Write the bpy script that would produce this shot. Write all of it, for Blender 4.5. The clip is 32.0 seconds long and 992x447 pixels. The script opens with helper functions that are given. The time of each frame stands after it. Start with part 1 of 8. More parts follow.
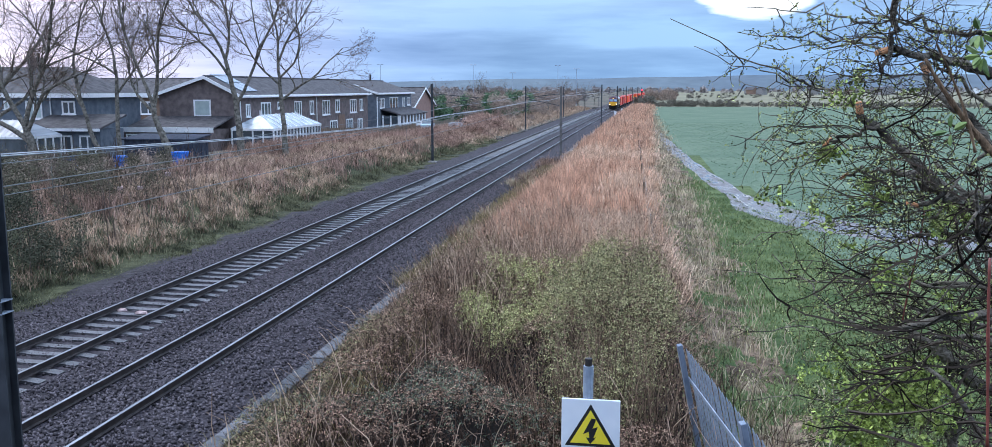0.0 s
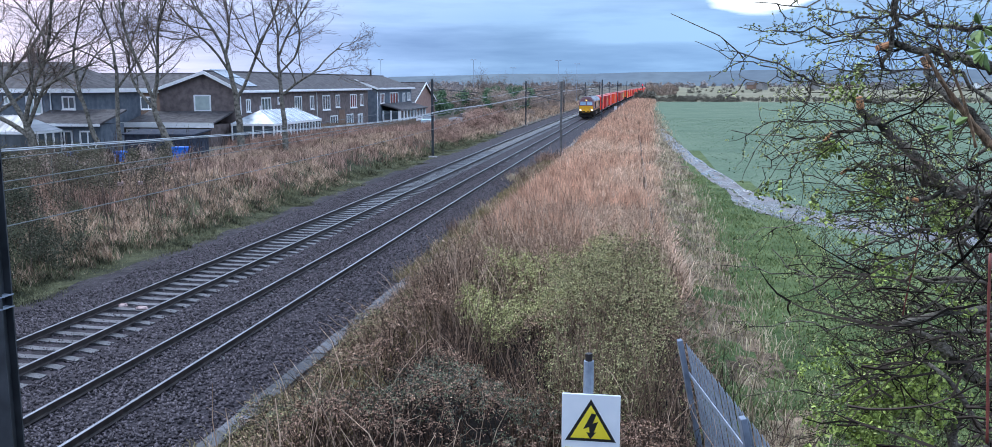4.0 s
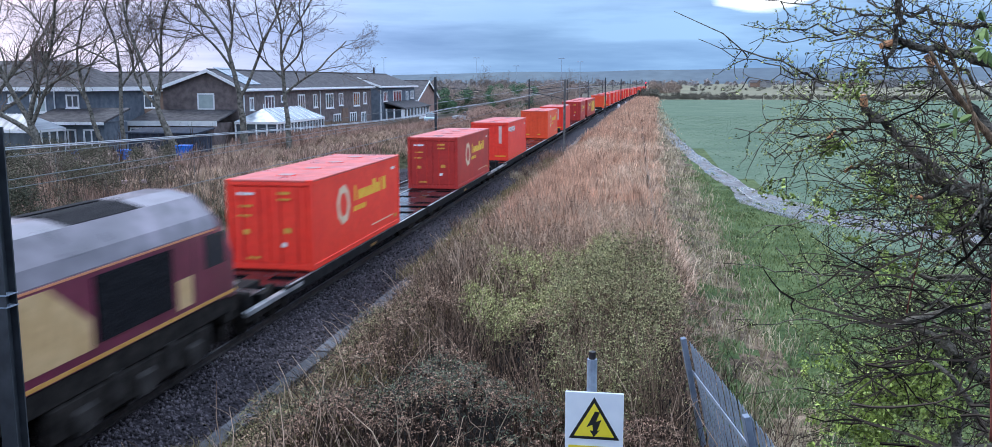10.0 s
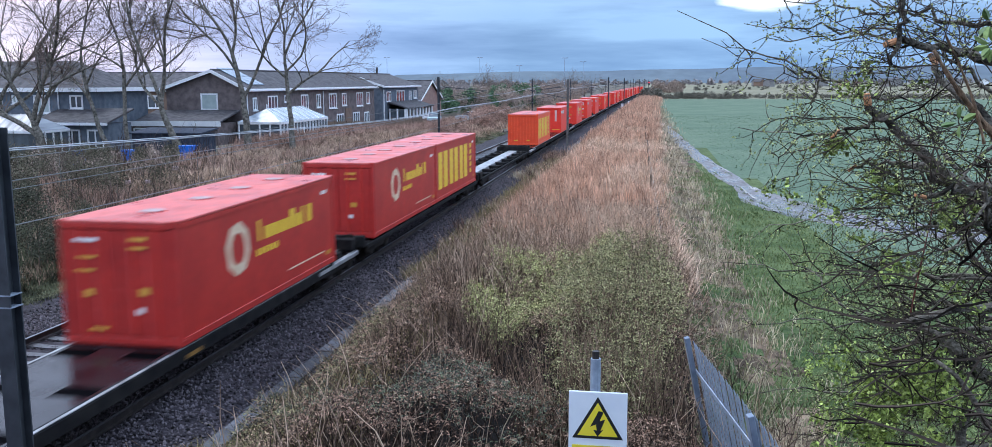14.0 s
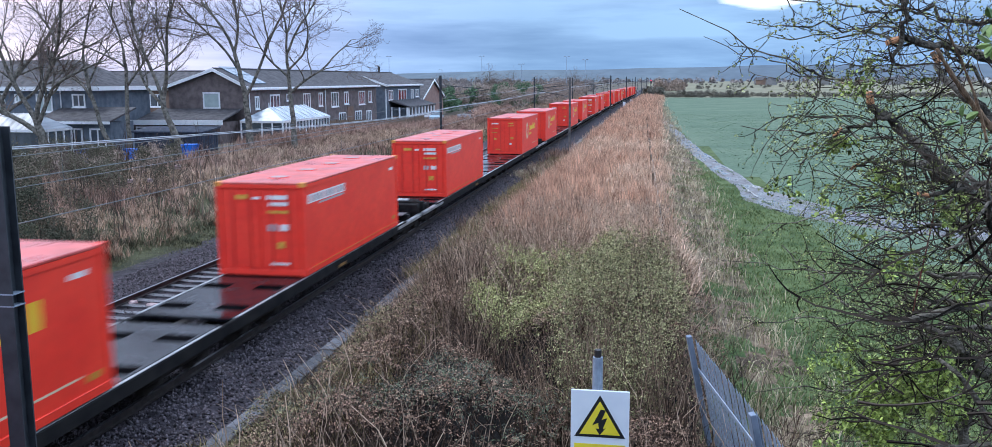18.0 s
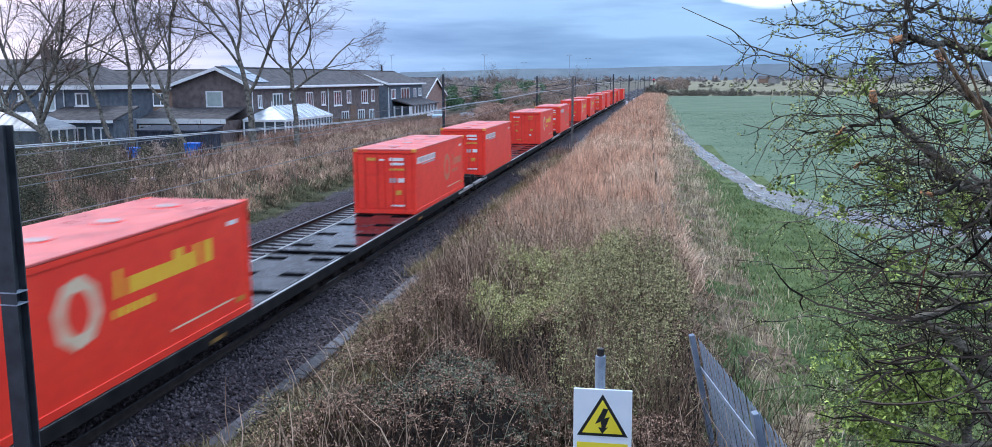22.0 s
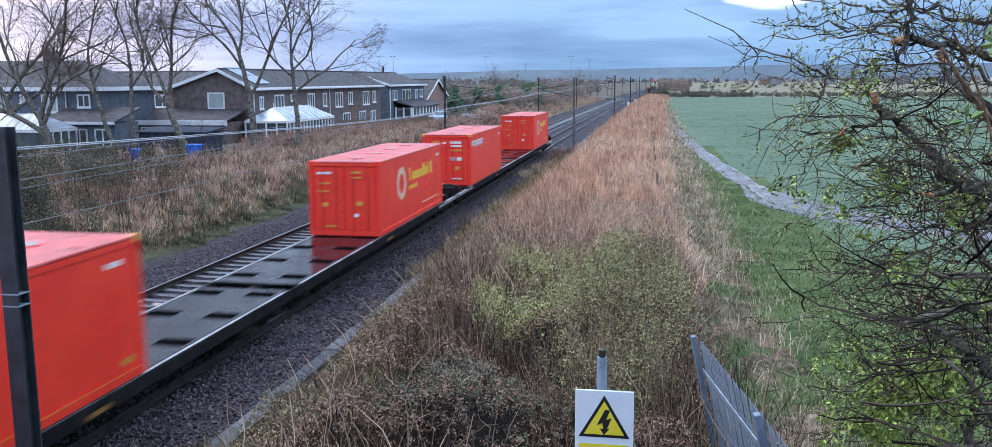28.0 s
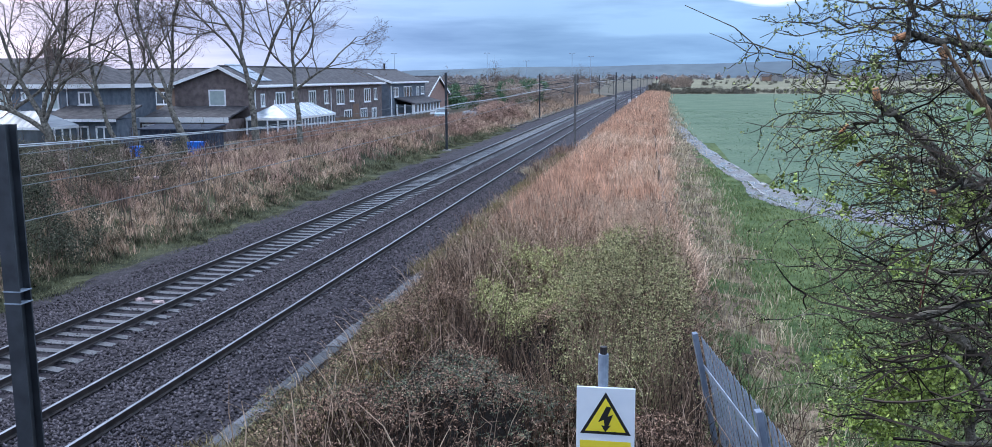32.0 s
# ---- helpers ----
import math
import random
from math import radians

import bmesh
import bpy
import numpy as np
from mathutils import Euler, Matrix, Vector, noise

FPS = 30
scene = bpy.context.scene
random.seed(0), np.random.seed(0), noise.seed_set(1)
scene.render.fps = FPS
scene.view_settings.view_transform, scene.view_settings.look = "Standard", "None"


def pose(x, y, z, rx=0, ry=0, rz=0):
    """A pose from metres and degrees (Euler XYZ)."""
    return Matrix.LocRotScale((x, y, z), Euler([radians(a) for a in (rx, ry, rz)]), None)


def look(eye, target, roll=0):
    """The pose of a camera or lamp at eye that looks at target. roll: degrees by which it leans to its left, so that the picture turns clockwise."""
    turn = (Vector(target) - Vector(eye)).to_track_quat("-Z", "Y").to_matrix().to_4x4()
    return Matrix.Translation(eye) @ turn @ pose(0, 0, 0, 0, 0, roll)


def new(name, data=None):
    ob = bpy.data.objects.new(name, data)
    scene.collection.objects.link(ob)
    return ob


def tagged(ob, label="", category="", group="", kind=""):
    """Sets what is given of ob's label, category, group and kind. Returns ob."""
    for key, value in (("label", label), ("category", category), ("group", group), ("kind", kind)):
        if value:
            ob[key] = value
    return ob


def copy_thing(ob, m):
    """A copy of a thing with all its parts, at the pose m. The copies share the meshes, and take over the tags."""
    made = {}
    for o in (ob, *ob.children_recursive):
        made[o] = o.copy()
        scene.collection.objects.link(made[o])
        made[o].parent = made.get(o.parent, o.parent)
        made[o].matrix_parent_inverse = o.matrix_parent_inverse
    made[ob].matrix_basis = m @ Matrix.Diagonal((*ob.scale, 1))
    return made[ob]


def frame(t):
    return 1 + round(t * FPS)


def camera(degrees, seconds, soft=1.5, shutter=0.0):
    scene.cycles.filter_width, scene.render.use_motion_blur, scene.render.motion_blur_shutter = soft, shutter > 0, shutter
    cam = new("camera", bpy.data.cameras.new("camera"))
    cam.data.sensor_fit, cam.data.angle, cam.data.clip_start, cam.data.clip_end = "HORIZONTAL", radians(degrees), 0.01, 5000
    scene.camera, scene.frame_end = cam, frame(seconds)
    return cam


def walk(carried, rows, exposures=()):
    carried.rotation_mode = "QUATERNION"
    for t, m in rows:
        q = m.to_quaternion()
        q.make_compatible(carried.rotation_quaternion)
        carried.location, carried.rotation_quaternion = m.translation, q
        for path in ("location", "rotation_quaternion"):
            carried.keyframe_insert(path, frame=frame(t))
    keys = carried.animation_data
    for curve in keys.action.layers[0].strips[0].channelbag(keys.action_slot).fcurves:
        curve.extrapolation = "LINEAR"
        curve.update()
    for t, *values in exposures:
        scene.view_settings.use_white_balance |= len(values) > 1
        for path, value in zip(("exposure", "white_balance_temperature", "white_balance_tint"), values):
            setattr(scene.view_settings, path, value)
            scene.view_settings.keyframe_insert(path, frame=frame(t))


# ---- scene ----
# ---------------------------------------------------------------- camera
# Tracks run along +y, x points to the right of the line, z is 0 on the rail heads.
EYE = (0.0, 0.0, 6.116)
cam = camera(56.89, 32.0, soft=0.6, shutter=0.42)


def aim(yaw, pitch, roll):
    return pose(*EYE, 90 - pitch, 0, -yaw) @ pose(0, 0, 0, 0, 0, roll)


AIMS = [
    (0, -9.074, 8.391, 0.023),
    (0.5, -9.087, 8.445, 0.026),
    (1, -9.078, 8.500, 0.024),
    (1.5, -9.073, 8.546, 0.016),
    (2, -9.071, 8.580, 0.016),
    (3, -9.080, 8.651, -0.007),
    (3.5, -9.083, 8.671, -0.000),
    (5.5, -9.132, 8.777, 0.031),
    (6, -9.141, 8.796, 0.022),
    (7, -9.166, 8.837, -0.033),
    (8, -9.192, 8.816, -0.023),
    (9, -9.248, 8.801, -0.040),
    (10, -9.302, 8.813, -0.052),
    (11, -9.365, 8.817, -0.109),
    (12, -9.434, 8.819, -0.165),
    (13, -9.487, 8.830, -0.191),
    (14, -9.511, 8.831, -0.171),
    (14.5, -9.514, 8.833, -0.156),
    (16.5, -9.575, 8.859, -0.106),
    (17, -9.599, 8.872, -0.136),
    (18, -9.644, 8.920, -0.211),
    (19, -9.681, 8.970, -0.221),
    (20, -9.739, 8.999, -0.222),
    (21, -9.768, 9.021, -0.226),
    (22, -9.812, 8.999, -0.229),
    (23, -9.859, 8.991, -0.254),
    (24, -9.893, 8.977, -0.247),
    (25, -9.910, 8.937, -0.267),
    (25.5, -9.914, 8.926, -0.278),
    (27.5, -9.916, 8.923, -0.289),
    (28, -9.908, 8.920, -0.273),
    (29, -9.899, 8.890, -0.233),
    (30, -9.897, 8.881, -0.238),
    (31, -9.899, 8.910, -0.235),
    (31.6, -9.904, 8.917, -0.255),
    (32, -9.992, 9.105, -0.324),
]
walk(cam, [(t, aim(a, b, c)) for t, a, b, c in AIMS], exposures=[(0, 0.53, 5600, 9), (3, 0.51, 5600, 9), (7, 0.48, 5600, 9), (32, 0.48, 5600, 9)])

# ---------------------------------------------------------------- light
world = bpy.data.worlds.new("sky")
scene.world = world
world.use_nodes = True


def build_sky():
    nt = world.node_tree
    nt.nodes.clear()
    N, L = nt.nodes.new, nt.links.new
    out, bg = N("ShaderNodeOutputWorld"), N("ShaderNodeBackground")
    sky = N("ShaderNodeTexSky")
    sky.sky_type = "NISHITA"
    sky.sun_disc = False
    sky.sun_elevation, sky.sun_rotation = radians(52), radians(-63)
    sky.air_density, sky.dust_density = 1.0, 1.5
    geo = N("ShaderNodeTexCoord")
    sep = N("ShaderNodeSeparateXYZ")
    L(geo.outputs["Generated"], sep.inputs[0])

    def math_node(op, a, b=None):
        n = N("ShaderNodeMath")
        n.operation = op
        for i, v in enumerate((a, b)):
            if v is None:
                continue
            if isinstance(v, (int, float)):
                n.inputs[i].default_value = v
            else:
                L(v, n.inputs[i])
        return n.outputs[0]

    def ramp(value, stops):
        r = N("ShaderNodeValToRGB")
        while len(r.color_ramp.elements) < len(stops):
            r.color_ramp.elements.new(0.5)
        for e, (pos, col) in zip(r.color_ramp.elements, stops):
            e.position, e.color = pos, (*col, 1)
        L(value, r.inputs[0])
        return r.outputs[0]

    def mix(fac, a, b, blend="MIX"):
        m = N("ShaderNodeMix")
        m.data_type, m.blend_type = "RGBA", blend
        for sock, v in ((m.inputs[0], fac), (m.inputs[6], a), (m.inputs[7], b)):
            if isinstance(v, (int, float)):
                sock.default_value = v
            elif isinstance(v, tuple):
                sock.default_value = (*v, 1)
            else:
                L(v, sock)
        return m.outputs[2]

    # streaked cloud near the horizon, pink to the west, a bright break to the north, lighter towards the zenith
    az = math_node("DIVIDE", sep.outputs[0], math_node("ADD", math_node("ABSOLUTE", sep.outputs[1]), 0.15))
    side = math_node("MULTIPLY_ADD", sep.outputs[0], -0.5)
    side.node.inputs[2].default_value = 0.5
    hor = ramp(side, [(0.30, (0.21, 0.315, 0.47)), (0.47, (0.22, 0.345, 0.52)), (0.57, (0.205, 0.315, 0.475)), (0.64, (0.25, 0.35, 0.54)), (0.71, (0.43, 0.45, 0.62)), (0.80, (0.72, 0.61, 0.69)), (1.0, (0.58, 0.53, 0.61))])
    mp = N("ShaderNodeMapping")
    mp.inputs["Scale"].default_value = (3.0, 3.0, 26.0)
    L(geo.outputs["Generated"], mp.inputs[0])
    noise_tex = N("ShaderNodeTexNoise")
    noise_tex.inputs["Scale"].default_value = 1.1
    noise_tex.inputs["Detail"].default_value = 7
    noise_tex.inputs["Roughness"].default_value = 0.55
    L(mp.outputs[0], noise_tex.inputs["Vector"])
    streak = ramp(noise_tex.outputs[0], [(0.30, (0.64, 0.70, 0.77)), (0.47, (1.0, 1.0, 1.0)), (0.63, (1.45, 1.38, 1.27))])
    near = mix(1.0, hor, streak, "MULTIPLY")
    up = ramp(sep.outputs[2], [(0.0, (0, 0, 0)), (0.07, (0.04, 0.04, 0.04)), (0.22, (0.6, 0.6, 0.6)), (0.7, (1, 1, 1))])
    col = mix(up, near, (1.05, 1.17, 1.40))
    # the break in the cloud
    gx = math_node("MULTIPLY", math_node("SUBTRACT", sep.outputs[0], 0.112), 16.0)
    gz = math_node("MULTIPLY", math_node("SUBTRACT", sep.outputs[2], 0.104), 26.0)
    rr = math_node("ADD", math_node("MULTIPLY", gx, gx), math_node("MULTIPLY", gz, gz))
    rr = math_node("ADD", rr, math_node("MULTIPLY", math_node("SUBTRACT", noise_tex.outputs[0], 0.5), 2.6))
    front = math_node("GREATER_THAN", sep.outputs[1], 0.0)
    gap = ramp(rr, [(0.0, (1, 1, 1)), (0.55, (0.9, 0.9, 0.9)), (1.0, (0, 0, 0))])
    gap = mix(1.0, gap, mix(front, (0.0, 0.0, 0.0), (1.0, 1.0, 1.0)), "MULTIPLY")
    col = mix(gap, col, (1.5, 1.45, 1.35))
    dim = mix(1.0, sky.outputs[0], (0.05, 0.05, 0.05), "MULTIPLY")
    overcast = mix(0.04, col, dim)
    L(overcast, bg.inputs["Color"])
    bg.inputs["Strength"].default_value = 1.0
    L(bg.outputs[0], out.inputs["Surface"])


build_sky()
sun = new("sun", bpy.data.lights.new("sun", "SUN"))
sun.data.energy, sun.data.angle, sun.data.color = 1.5, radians(30), (1.0, 0.94, 0.88)
sun.matrix_world = look((-36, 0, 52), (0, -18, 0))

# ---------------------------------------------------------------- materials


def mat(name, a, b=None, scale=4.0, rough=0.8, metal=0.0, bump=0.0, bump_scale=40.0, fine=None, island=False, piece=False,
        spec=0.5, stretch=None, coat=0.0, glow=None, glow_strength=0.0, rough_var=0.0, skew=1.0, clump=False):
    """A procedural surface: base colour between a and b by noise at two scales, optional relief."""
    m = bpy.data.materials.new(name)
    m.use_nodes = True
    nt = m.node_tree
    N, L = nt.nodes.new, nt.links.new
    bs = nt.nodes["Principled BSDF"]
    bs.inputs["Roughness"].default_value = rough
    bs.inputs["Metallic"].default_value = metal
    bs.inputs["Specular IOR Level"].default_value = spec if rough < 0.65 else spec * 0.35
    bs.inputs["Coat Weight"].default_value = coat
    tc = N("ShaderNodeTexCoord")
    vec = tc.outputs["Object"]
    if stretch:
        mp = N("ShaderNodeMapping")
        mp.inputs["Scale"].default_value = stretch
        L(vec, mp.inputs[0])
        vec = mp.outputs[0]
    b = b or a
    n1 = N("ShaderNodeTexNoise")
    n1.inputs["Scale"].default_value, n1.inputs["Detail"].default_value = scale, 5
    L(vec, n1.inputs["Vector"])
    fac = n1.outputs[0]
    r = N("ShaderNodeValToRGB")
    r.color_ramp.elements[0].position, r.color_ramp.elements[1].position = 0.35, 0.65
    r.color_ramp.elements[0].color, r.color_ramp.elements[1].color = (*a, 1), (*b, 1)
    if island or piece:
        src = N("ShaderNodeNewGeometry").outputs["Random Per Island"] if island else N("ShaderNodeObjectInfo").outputs["Random"]
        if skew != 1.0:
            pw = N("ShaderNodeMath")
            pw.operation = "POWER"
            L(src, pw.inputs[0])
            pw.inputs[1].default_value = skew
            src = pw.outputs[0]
        mm = N("ShaderNodeMath")
        mm.operation = "MULTIPLY_ADD"
        L(src, mm.inputs[0])
        mm.inputs[1].default_value = 0.40 if clump else 0.62
        m2 = N("ShaderNodeMapRange")
        L(fac, m2.inputs["Value"])
        m2.inputs["From Min"].default_value, m2.inputs["From Max"].default_value = (0.32, 0.68) if clump else (0.0, 1.0)
        m2.inputs["To Max"].default_value = 0.60 if clump else 0.40
        L(m2.outputs[0], mm.inputs[2])
        fac = mm.outputs[0]
        r.color_ramp.elements[0].position, r.color_ramp.elements[1].position = 0.15, 0.85
    L(fac, r.inputs[0])
    col = r.outputs[0]
    if fine:
        n2 = N("ShaderNodeTexNoise")
        n2.inputs["Scale"].default_value, n2.inputs["Detail"].default_value = fine[0], 3
        L(vec, n2.inputs["Vector"])
        r2 = N("ShaderNodeValToRGB")
        lo = 1 - fine[1]
        r2.color_ramp.elements[0].position, r2.color_ramp.elements[1].position = 0.3, 0.7
        r2.color_ramp.elements[0].color, r2.color_ramp.elements[1].color = (lo, lo, lo, 1), (1, 1, 1, 1)
        L(n2.outputs[0], r2.inputs[0])
        mx = N("ShaderNodeMix")
        mx.data_type, mx.blend_type = "RGBA", "MULTIPLY"
        mx.inputs[0].default_value = 1
        L(col, mx.inputs[6])
        L(r2.outputs[0], mx.inputs[7])
        col = mx.outputs[2]
    L(col, bs.inputs["Base Color"])
    if rough_var:
        mr = N("ShaderNodeMapRange")
        mr.inputs["To Min"].default_value, mr.inputs["To Max"].default_value = max(0.02, rough - rough_var), min(1, rough + rough_var)
        L(n1.outputs[0], mr.inputs["Value"])
        mr.inputs["From Min"].default_value, mr.inputs["From Max"].default_value = 0.35, 0.65
        L(mr.outputs[0], bs.inputs["Roughness"])
    if bump:
        nb = N("ShaderNodeTexNoise")
        nb.inputs["Scale"].default_value, nb.inputs["Detail"].default_value = bump_scale, 4
        L(vec, nb.inputs["Vector"])
        bp = N("ShaderNodeBump")
        bp.inputs["Strength"].default_value, bp.inputs["Distance"].default_value = min(1, bump), 0.05
        L(nb.outputs[0], bp.inputs["Height"])
        L(bp.outputs[0], bs.inputs["Normal"])
    if glow:
        bs.inputs["Emission Color"].default_value = (*glow, 1)
        bs.inputs["Emission Strength"].default_value = glow_strength
    return m


M_BALLAST = mat("ballast", (0.0245, 0.022, 0.029), (0.073, 0.063, 0.076), 3, 0.75, bump=1, bump_scale=14, fine=(16, 0.6), spec=0.4)
M_STONE = mat("ballast_stone", (0.003, 0.003, 0.004), (0.158, 0.139, 0.156), 9, 0.7, island=True, spec=0.4)
M_SLEEPER = mat("sleeper_concrete", (0.032, 0.033, 0.038), (0.09, 0.09, 0.1), 3, 0.33, bump=0.3, bump_scale=30, piece=True, spec=0.85)
M_RAIL = mat("rail_steel", (0.022, 0.019, 0.02), (0.055, 0.045, 0.043), 6, 0.55, metal=0.3)
M_RAILTOP = mat("rail_head", (0.24, 0.255, 0.29), (0.36, 0.375, 0.41), 2, 0.3, metal=0.9)
# bare earth, its colour taken near black for the shade between the plants
M_EARTH = mat("shaded_earth", (0.002, 0.0016, 0.0013), (0.011, 0.008, 0.006), 0.9, 0.95, bump=1, bump_scale=6, fine=(5, 0.5))
M_FIELD = mat("winter_crop", (0.098, 0.152, 0.096), (0.147, 0.2, 0.128), 0.15, 0.9, bump=0.6, bump_scale=9, fine=(3.0, 0.4))
M_STUBBLE = mat("pale_pasture", (0.17, 0.17, 0.11), (0.26, 0.24, 0.16), 0.02, 0.95, fine=(0.2, 0.3))
M_SCRUB = mat("field_scrub", (0.105, 0.1, 0.082), (0.185, 0.168, 0.135), 0.3, 0.95, island=True)
M_MUD = mat("wet_mud", (0.035, 0.036, 0.03), (0.21, 0.19, 0.195), 1.1, 0.4, bump=1, bump_scale=6, fine=(4, 0.6), rough_var=0.3, stretch=(1.6, 0.5, 1))
M_PUDDLE = mat("puddle", (0.07, 0.07, 0.075), (0.16, 0.155, 0.16), 3, 0.18, spec=0.7)
M_DRY = mat("dry_grass", (0.16, 0.1, 0.065), (0.98, 0.7, 0.5), 1.6, 0.9, island=True, clump=True)
# near-black low end paints the shaded leaves between the lit ones
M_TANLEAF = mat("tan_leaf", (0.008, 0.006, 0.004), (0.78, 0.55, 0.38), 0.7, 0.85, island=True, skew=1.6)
M_WEED = mat("dark_weed", (0.012, 0.03, 0.014), (0.06, 0.10, 0.05), 0.7, 0.85, island=True)
M_BANKGREEN = mat("bank_green", (0.015, 0.018, 0.01), (0.26, 0.255, 0.15), 1.3, 0.9, island=True, clump=True)
M_BANKSTALK = mat("bank_stalks", (0.045, 0.028, 0.021), (0.64, 0.43, 0.335), 1.3, 0.9, island=True, clump=True)
M_SHOOTLEAF = mat("shoot_leaf", (0.012, 0.013, 0.006), (0.52, 0.48, 0.235), 0.7, 0.8, island=True, skew=1.5)
M_SHOOT = mat("shoot", (0.012, 0.008, 0.006), (0.34, 0.23, 0.155), 0.7, 0.8, island=True)
M_THORNTWIG = mat("thorn_twig", (0.004, 0.0035, 0.003), (0.09, 0.07, 0.055), 3, 0.85, island=True, spec=0.15)
M_DATAPANEL = mat("data_panel", (0.22, 0.11, 0.02), (0.3, 0.16, 0.03), 5, 0.6)
M_PLATE = mat("walkway_plate", (0.05, 0.052, 0.058), (0.12, 0.122, 0.13), 3, 0.4, metal=0.3)
M_FENCEPOST = mat("fence_post_steel", (0.14, 0.175, 0.235), (0.22, 0.26, 0.33), 6, 0.6, metal=0.2)
M_DULLSTEEL = mat("dull_mast_steel", (0.095, 0.095, 0.095), (0.17, 0.165, 0.16), 4, 0.65, metal=0.2)
M_DARKSHRUB = mat("dark_shrub", (0.004, 0.006, 0.004), (0.15, 0.155, 0.105), 0.4, 0.85, island=True)
M_STRAW = mat("straw", (0.1, 0.085, 0.05), (0.68, 0.57, 0.39), 1.6, 0.9, island=True, clump=True)
M_BANKGRASS = mat("bank_grass", (0.045, 0.031, 0.022), (0.74, 0.535, 0.385), 1.3, 0.9, island=True, clump=True)
M_STRAWGROUND = mat("straw_ground", (0.08, 0.058, 0.038), (0.36, 0.265, 0.185), 0.9, 0.95, bump=1, bump_scale=6, fine=(5, 0.75))
M_RUST = mat("rusty_stalks", (0.12, 0.062, 0.041), (0.97, 0.62, 0.425), 1.5, 0.9, island=True, clump=True)
M_FALLEN = mat("fallen_grass", (0.18, 0.12, 0.085), (0.99, 0.73, 0.55), 1.6, 0.9, island=True, clump=True)
M_BROWNSTALK = mat("brown_stalk", (0.01, 0.007, 0.006), (0.42, 0.275, 0.205), 1.6, 0.9, island=True, clump=True)
M_OLIVEGRASS = mat("olive_grass", (0.06, 0.05, 0.022), (0.36, 0.29, 0.14), 0.5, 0.9, island=True)
# bramble leaves: skewed towards near black, thicket shade put into the colour
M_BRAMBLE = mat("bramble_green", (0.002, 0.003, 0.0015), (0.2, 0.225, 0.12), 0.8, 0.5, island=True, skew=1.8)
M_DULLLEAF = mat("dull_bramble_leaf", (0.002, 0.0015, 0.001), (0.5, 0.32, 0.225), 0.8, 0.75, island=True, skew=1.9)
M_YELLOWGREEN = mat("yellow_green_leaf", (0.035, 0.035, 0.012), (0.66, 0.64, 0.27), 0.8, 0.7, island=True, skew=1.3)
# canes darkened to deepen the shade in the thicket's gaps
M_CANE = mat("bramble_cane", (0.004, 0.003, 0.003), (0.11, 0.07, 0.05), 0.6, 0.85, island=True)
M_PALECANE = mat("dead_cane", (0.16, 0.105, 0.075), (0.66, 0.49, 0.35), 0.6, 0.85, island=True)
# olive leaves carry the same painted shade in their dark end
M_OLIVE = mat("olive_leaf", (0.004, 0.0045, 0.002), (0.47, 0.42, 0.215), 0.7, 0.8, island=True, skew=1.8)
M_SHRUB = mat("shrub_leaf", (0.007, 0.009, 0.006), (0.2, 0.185, 0.125), 0.4, 0.85, island=True)
M_GRASS = mat("green_grass", (0.075, 0.115, 0.042), (0.24, 0.275, 0.115), 0.5, 0.85, island=True)
M_BARK = mat("bark", (0.07, 0.066, 0.056), (0.25, 0.23, 0.195), 5, 0.95, bump=0.8, bump_scale=20)
M_TWIG = mat("twig", (0.04, 0.032, 0.028), (0.23, 0.175, 0.145), 3, 0.9, island=True)
M_THORN = mat("thorn_bark", (0.03, 0.027, 0.022), (0.25, 0.22, 0.175), 9, 0.9, bump=1.0, bump_scale=40)
M_CUT = mat("cut_wood", (0.48, 0.22, 0.10), (0.62, 0.33, 0.17), 20, 0.8)
M_EVERGREEN = mat("evergreen", (0.03, 0.075, 0.045), (0.18, 0.27, 0.15), 0.6, 0.85, island=True)
M_HEDGE = mat("bare_hedge", (0.17, 0.135, 0.115), (0.48, 0.38, 0.31), 0.3, 0.95, island=True)
M_GALV = mat("galvanised_steel", (0.25, 0.30, 0.38), (0.38, 0.44, 0.53), 6, 0.55, metal=0.2, bump=0.1, fine=(30, 0.2))
M_MAST = mat("mast_steel", (0.025, 0.03, 0.038), (0.05, 0.057, 0.068), 4, 0.6, metal=0.2)
M_FEEDER = mat("feeder_cable", (0.34, 0.37, 0.40), (0.46, 0.49, 0.52), 1, 0.45, metal=0.3)
M_WIRE = mat("wire", (0.16, 0.175, 0.175), None, 1, 0.5, metal=0.4)
M_TROUGH = mat("trough_concrete", (0.07, 0.075, 0.085), (0.165, 0.168, 0.185), 2.5, 0.7, bump=0.4, bump_scale=20, fine=(9, 0.4), piece=True)
M_CONC = mat("concrete", (0.21, 0.205, 0.20), (0.36, 0.35, 0.345), 3, 0.85, bump=0.4, bump_scale=20, fine=(15, 0.3))
M_BRICKDARK = mat("dark_brick", (0.12, 0.1, 0.098), (0.2, 0.165, 0.16), 2, 0.9, bump=0.3, bump_scale=14)
M_BRICK = mat("brown_brick", (0.17, 0.115, 0.09), (0.23, 0.16, 0.12), 2, 0.9, bump=0.3, bump_scale=14)
M_BLUEBRICK = mat("blue_brick", (0.1, 0.12, 0.15), (0.165, 0.19, 0.225), 2, 0.9, bump=0.3, bump_scale=14)
M_ROOF = mat("roof_tile", (0.045, 0.043, 0.047), (0.1, 0.094, 0.1), 2, 0.75, bump=0.4, bump_scale=8)
M_WHITE = mat("white_upvc", (0.78, 0.80, 0.83), (0.86, 0.87, 0.88), 3, 0.4)
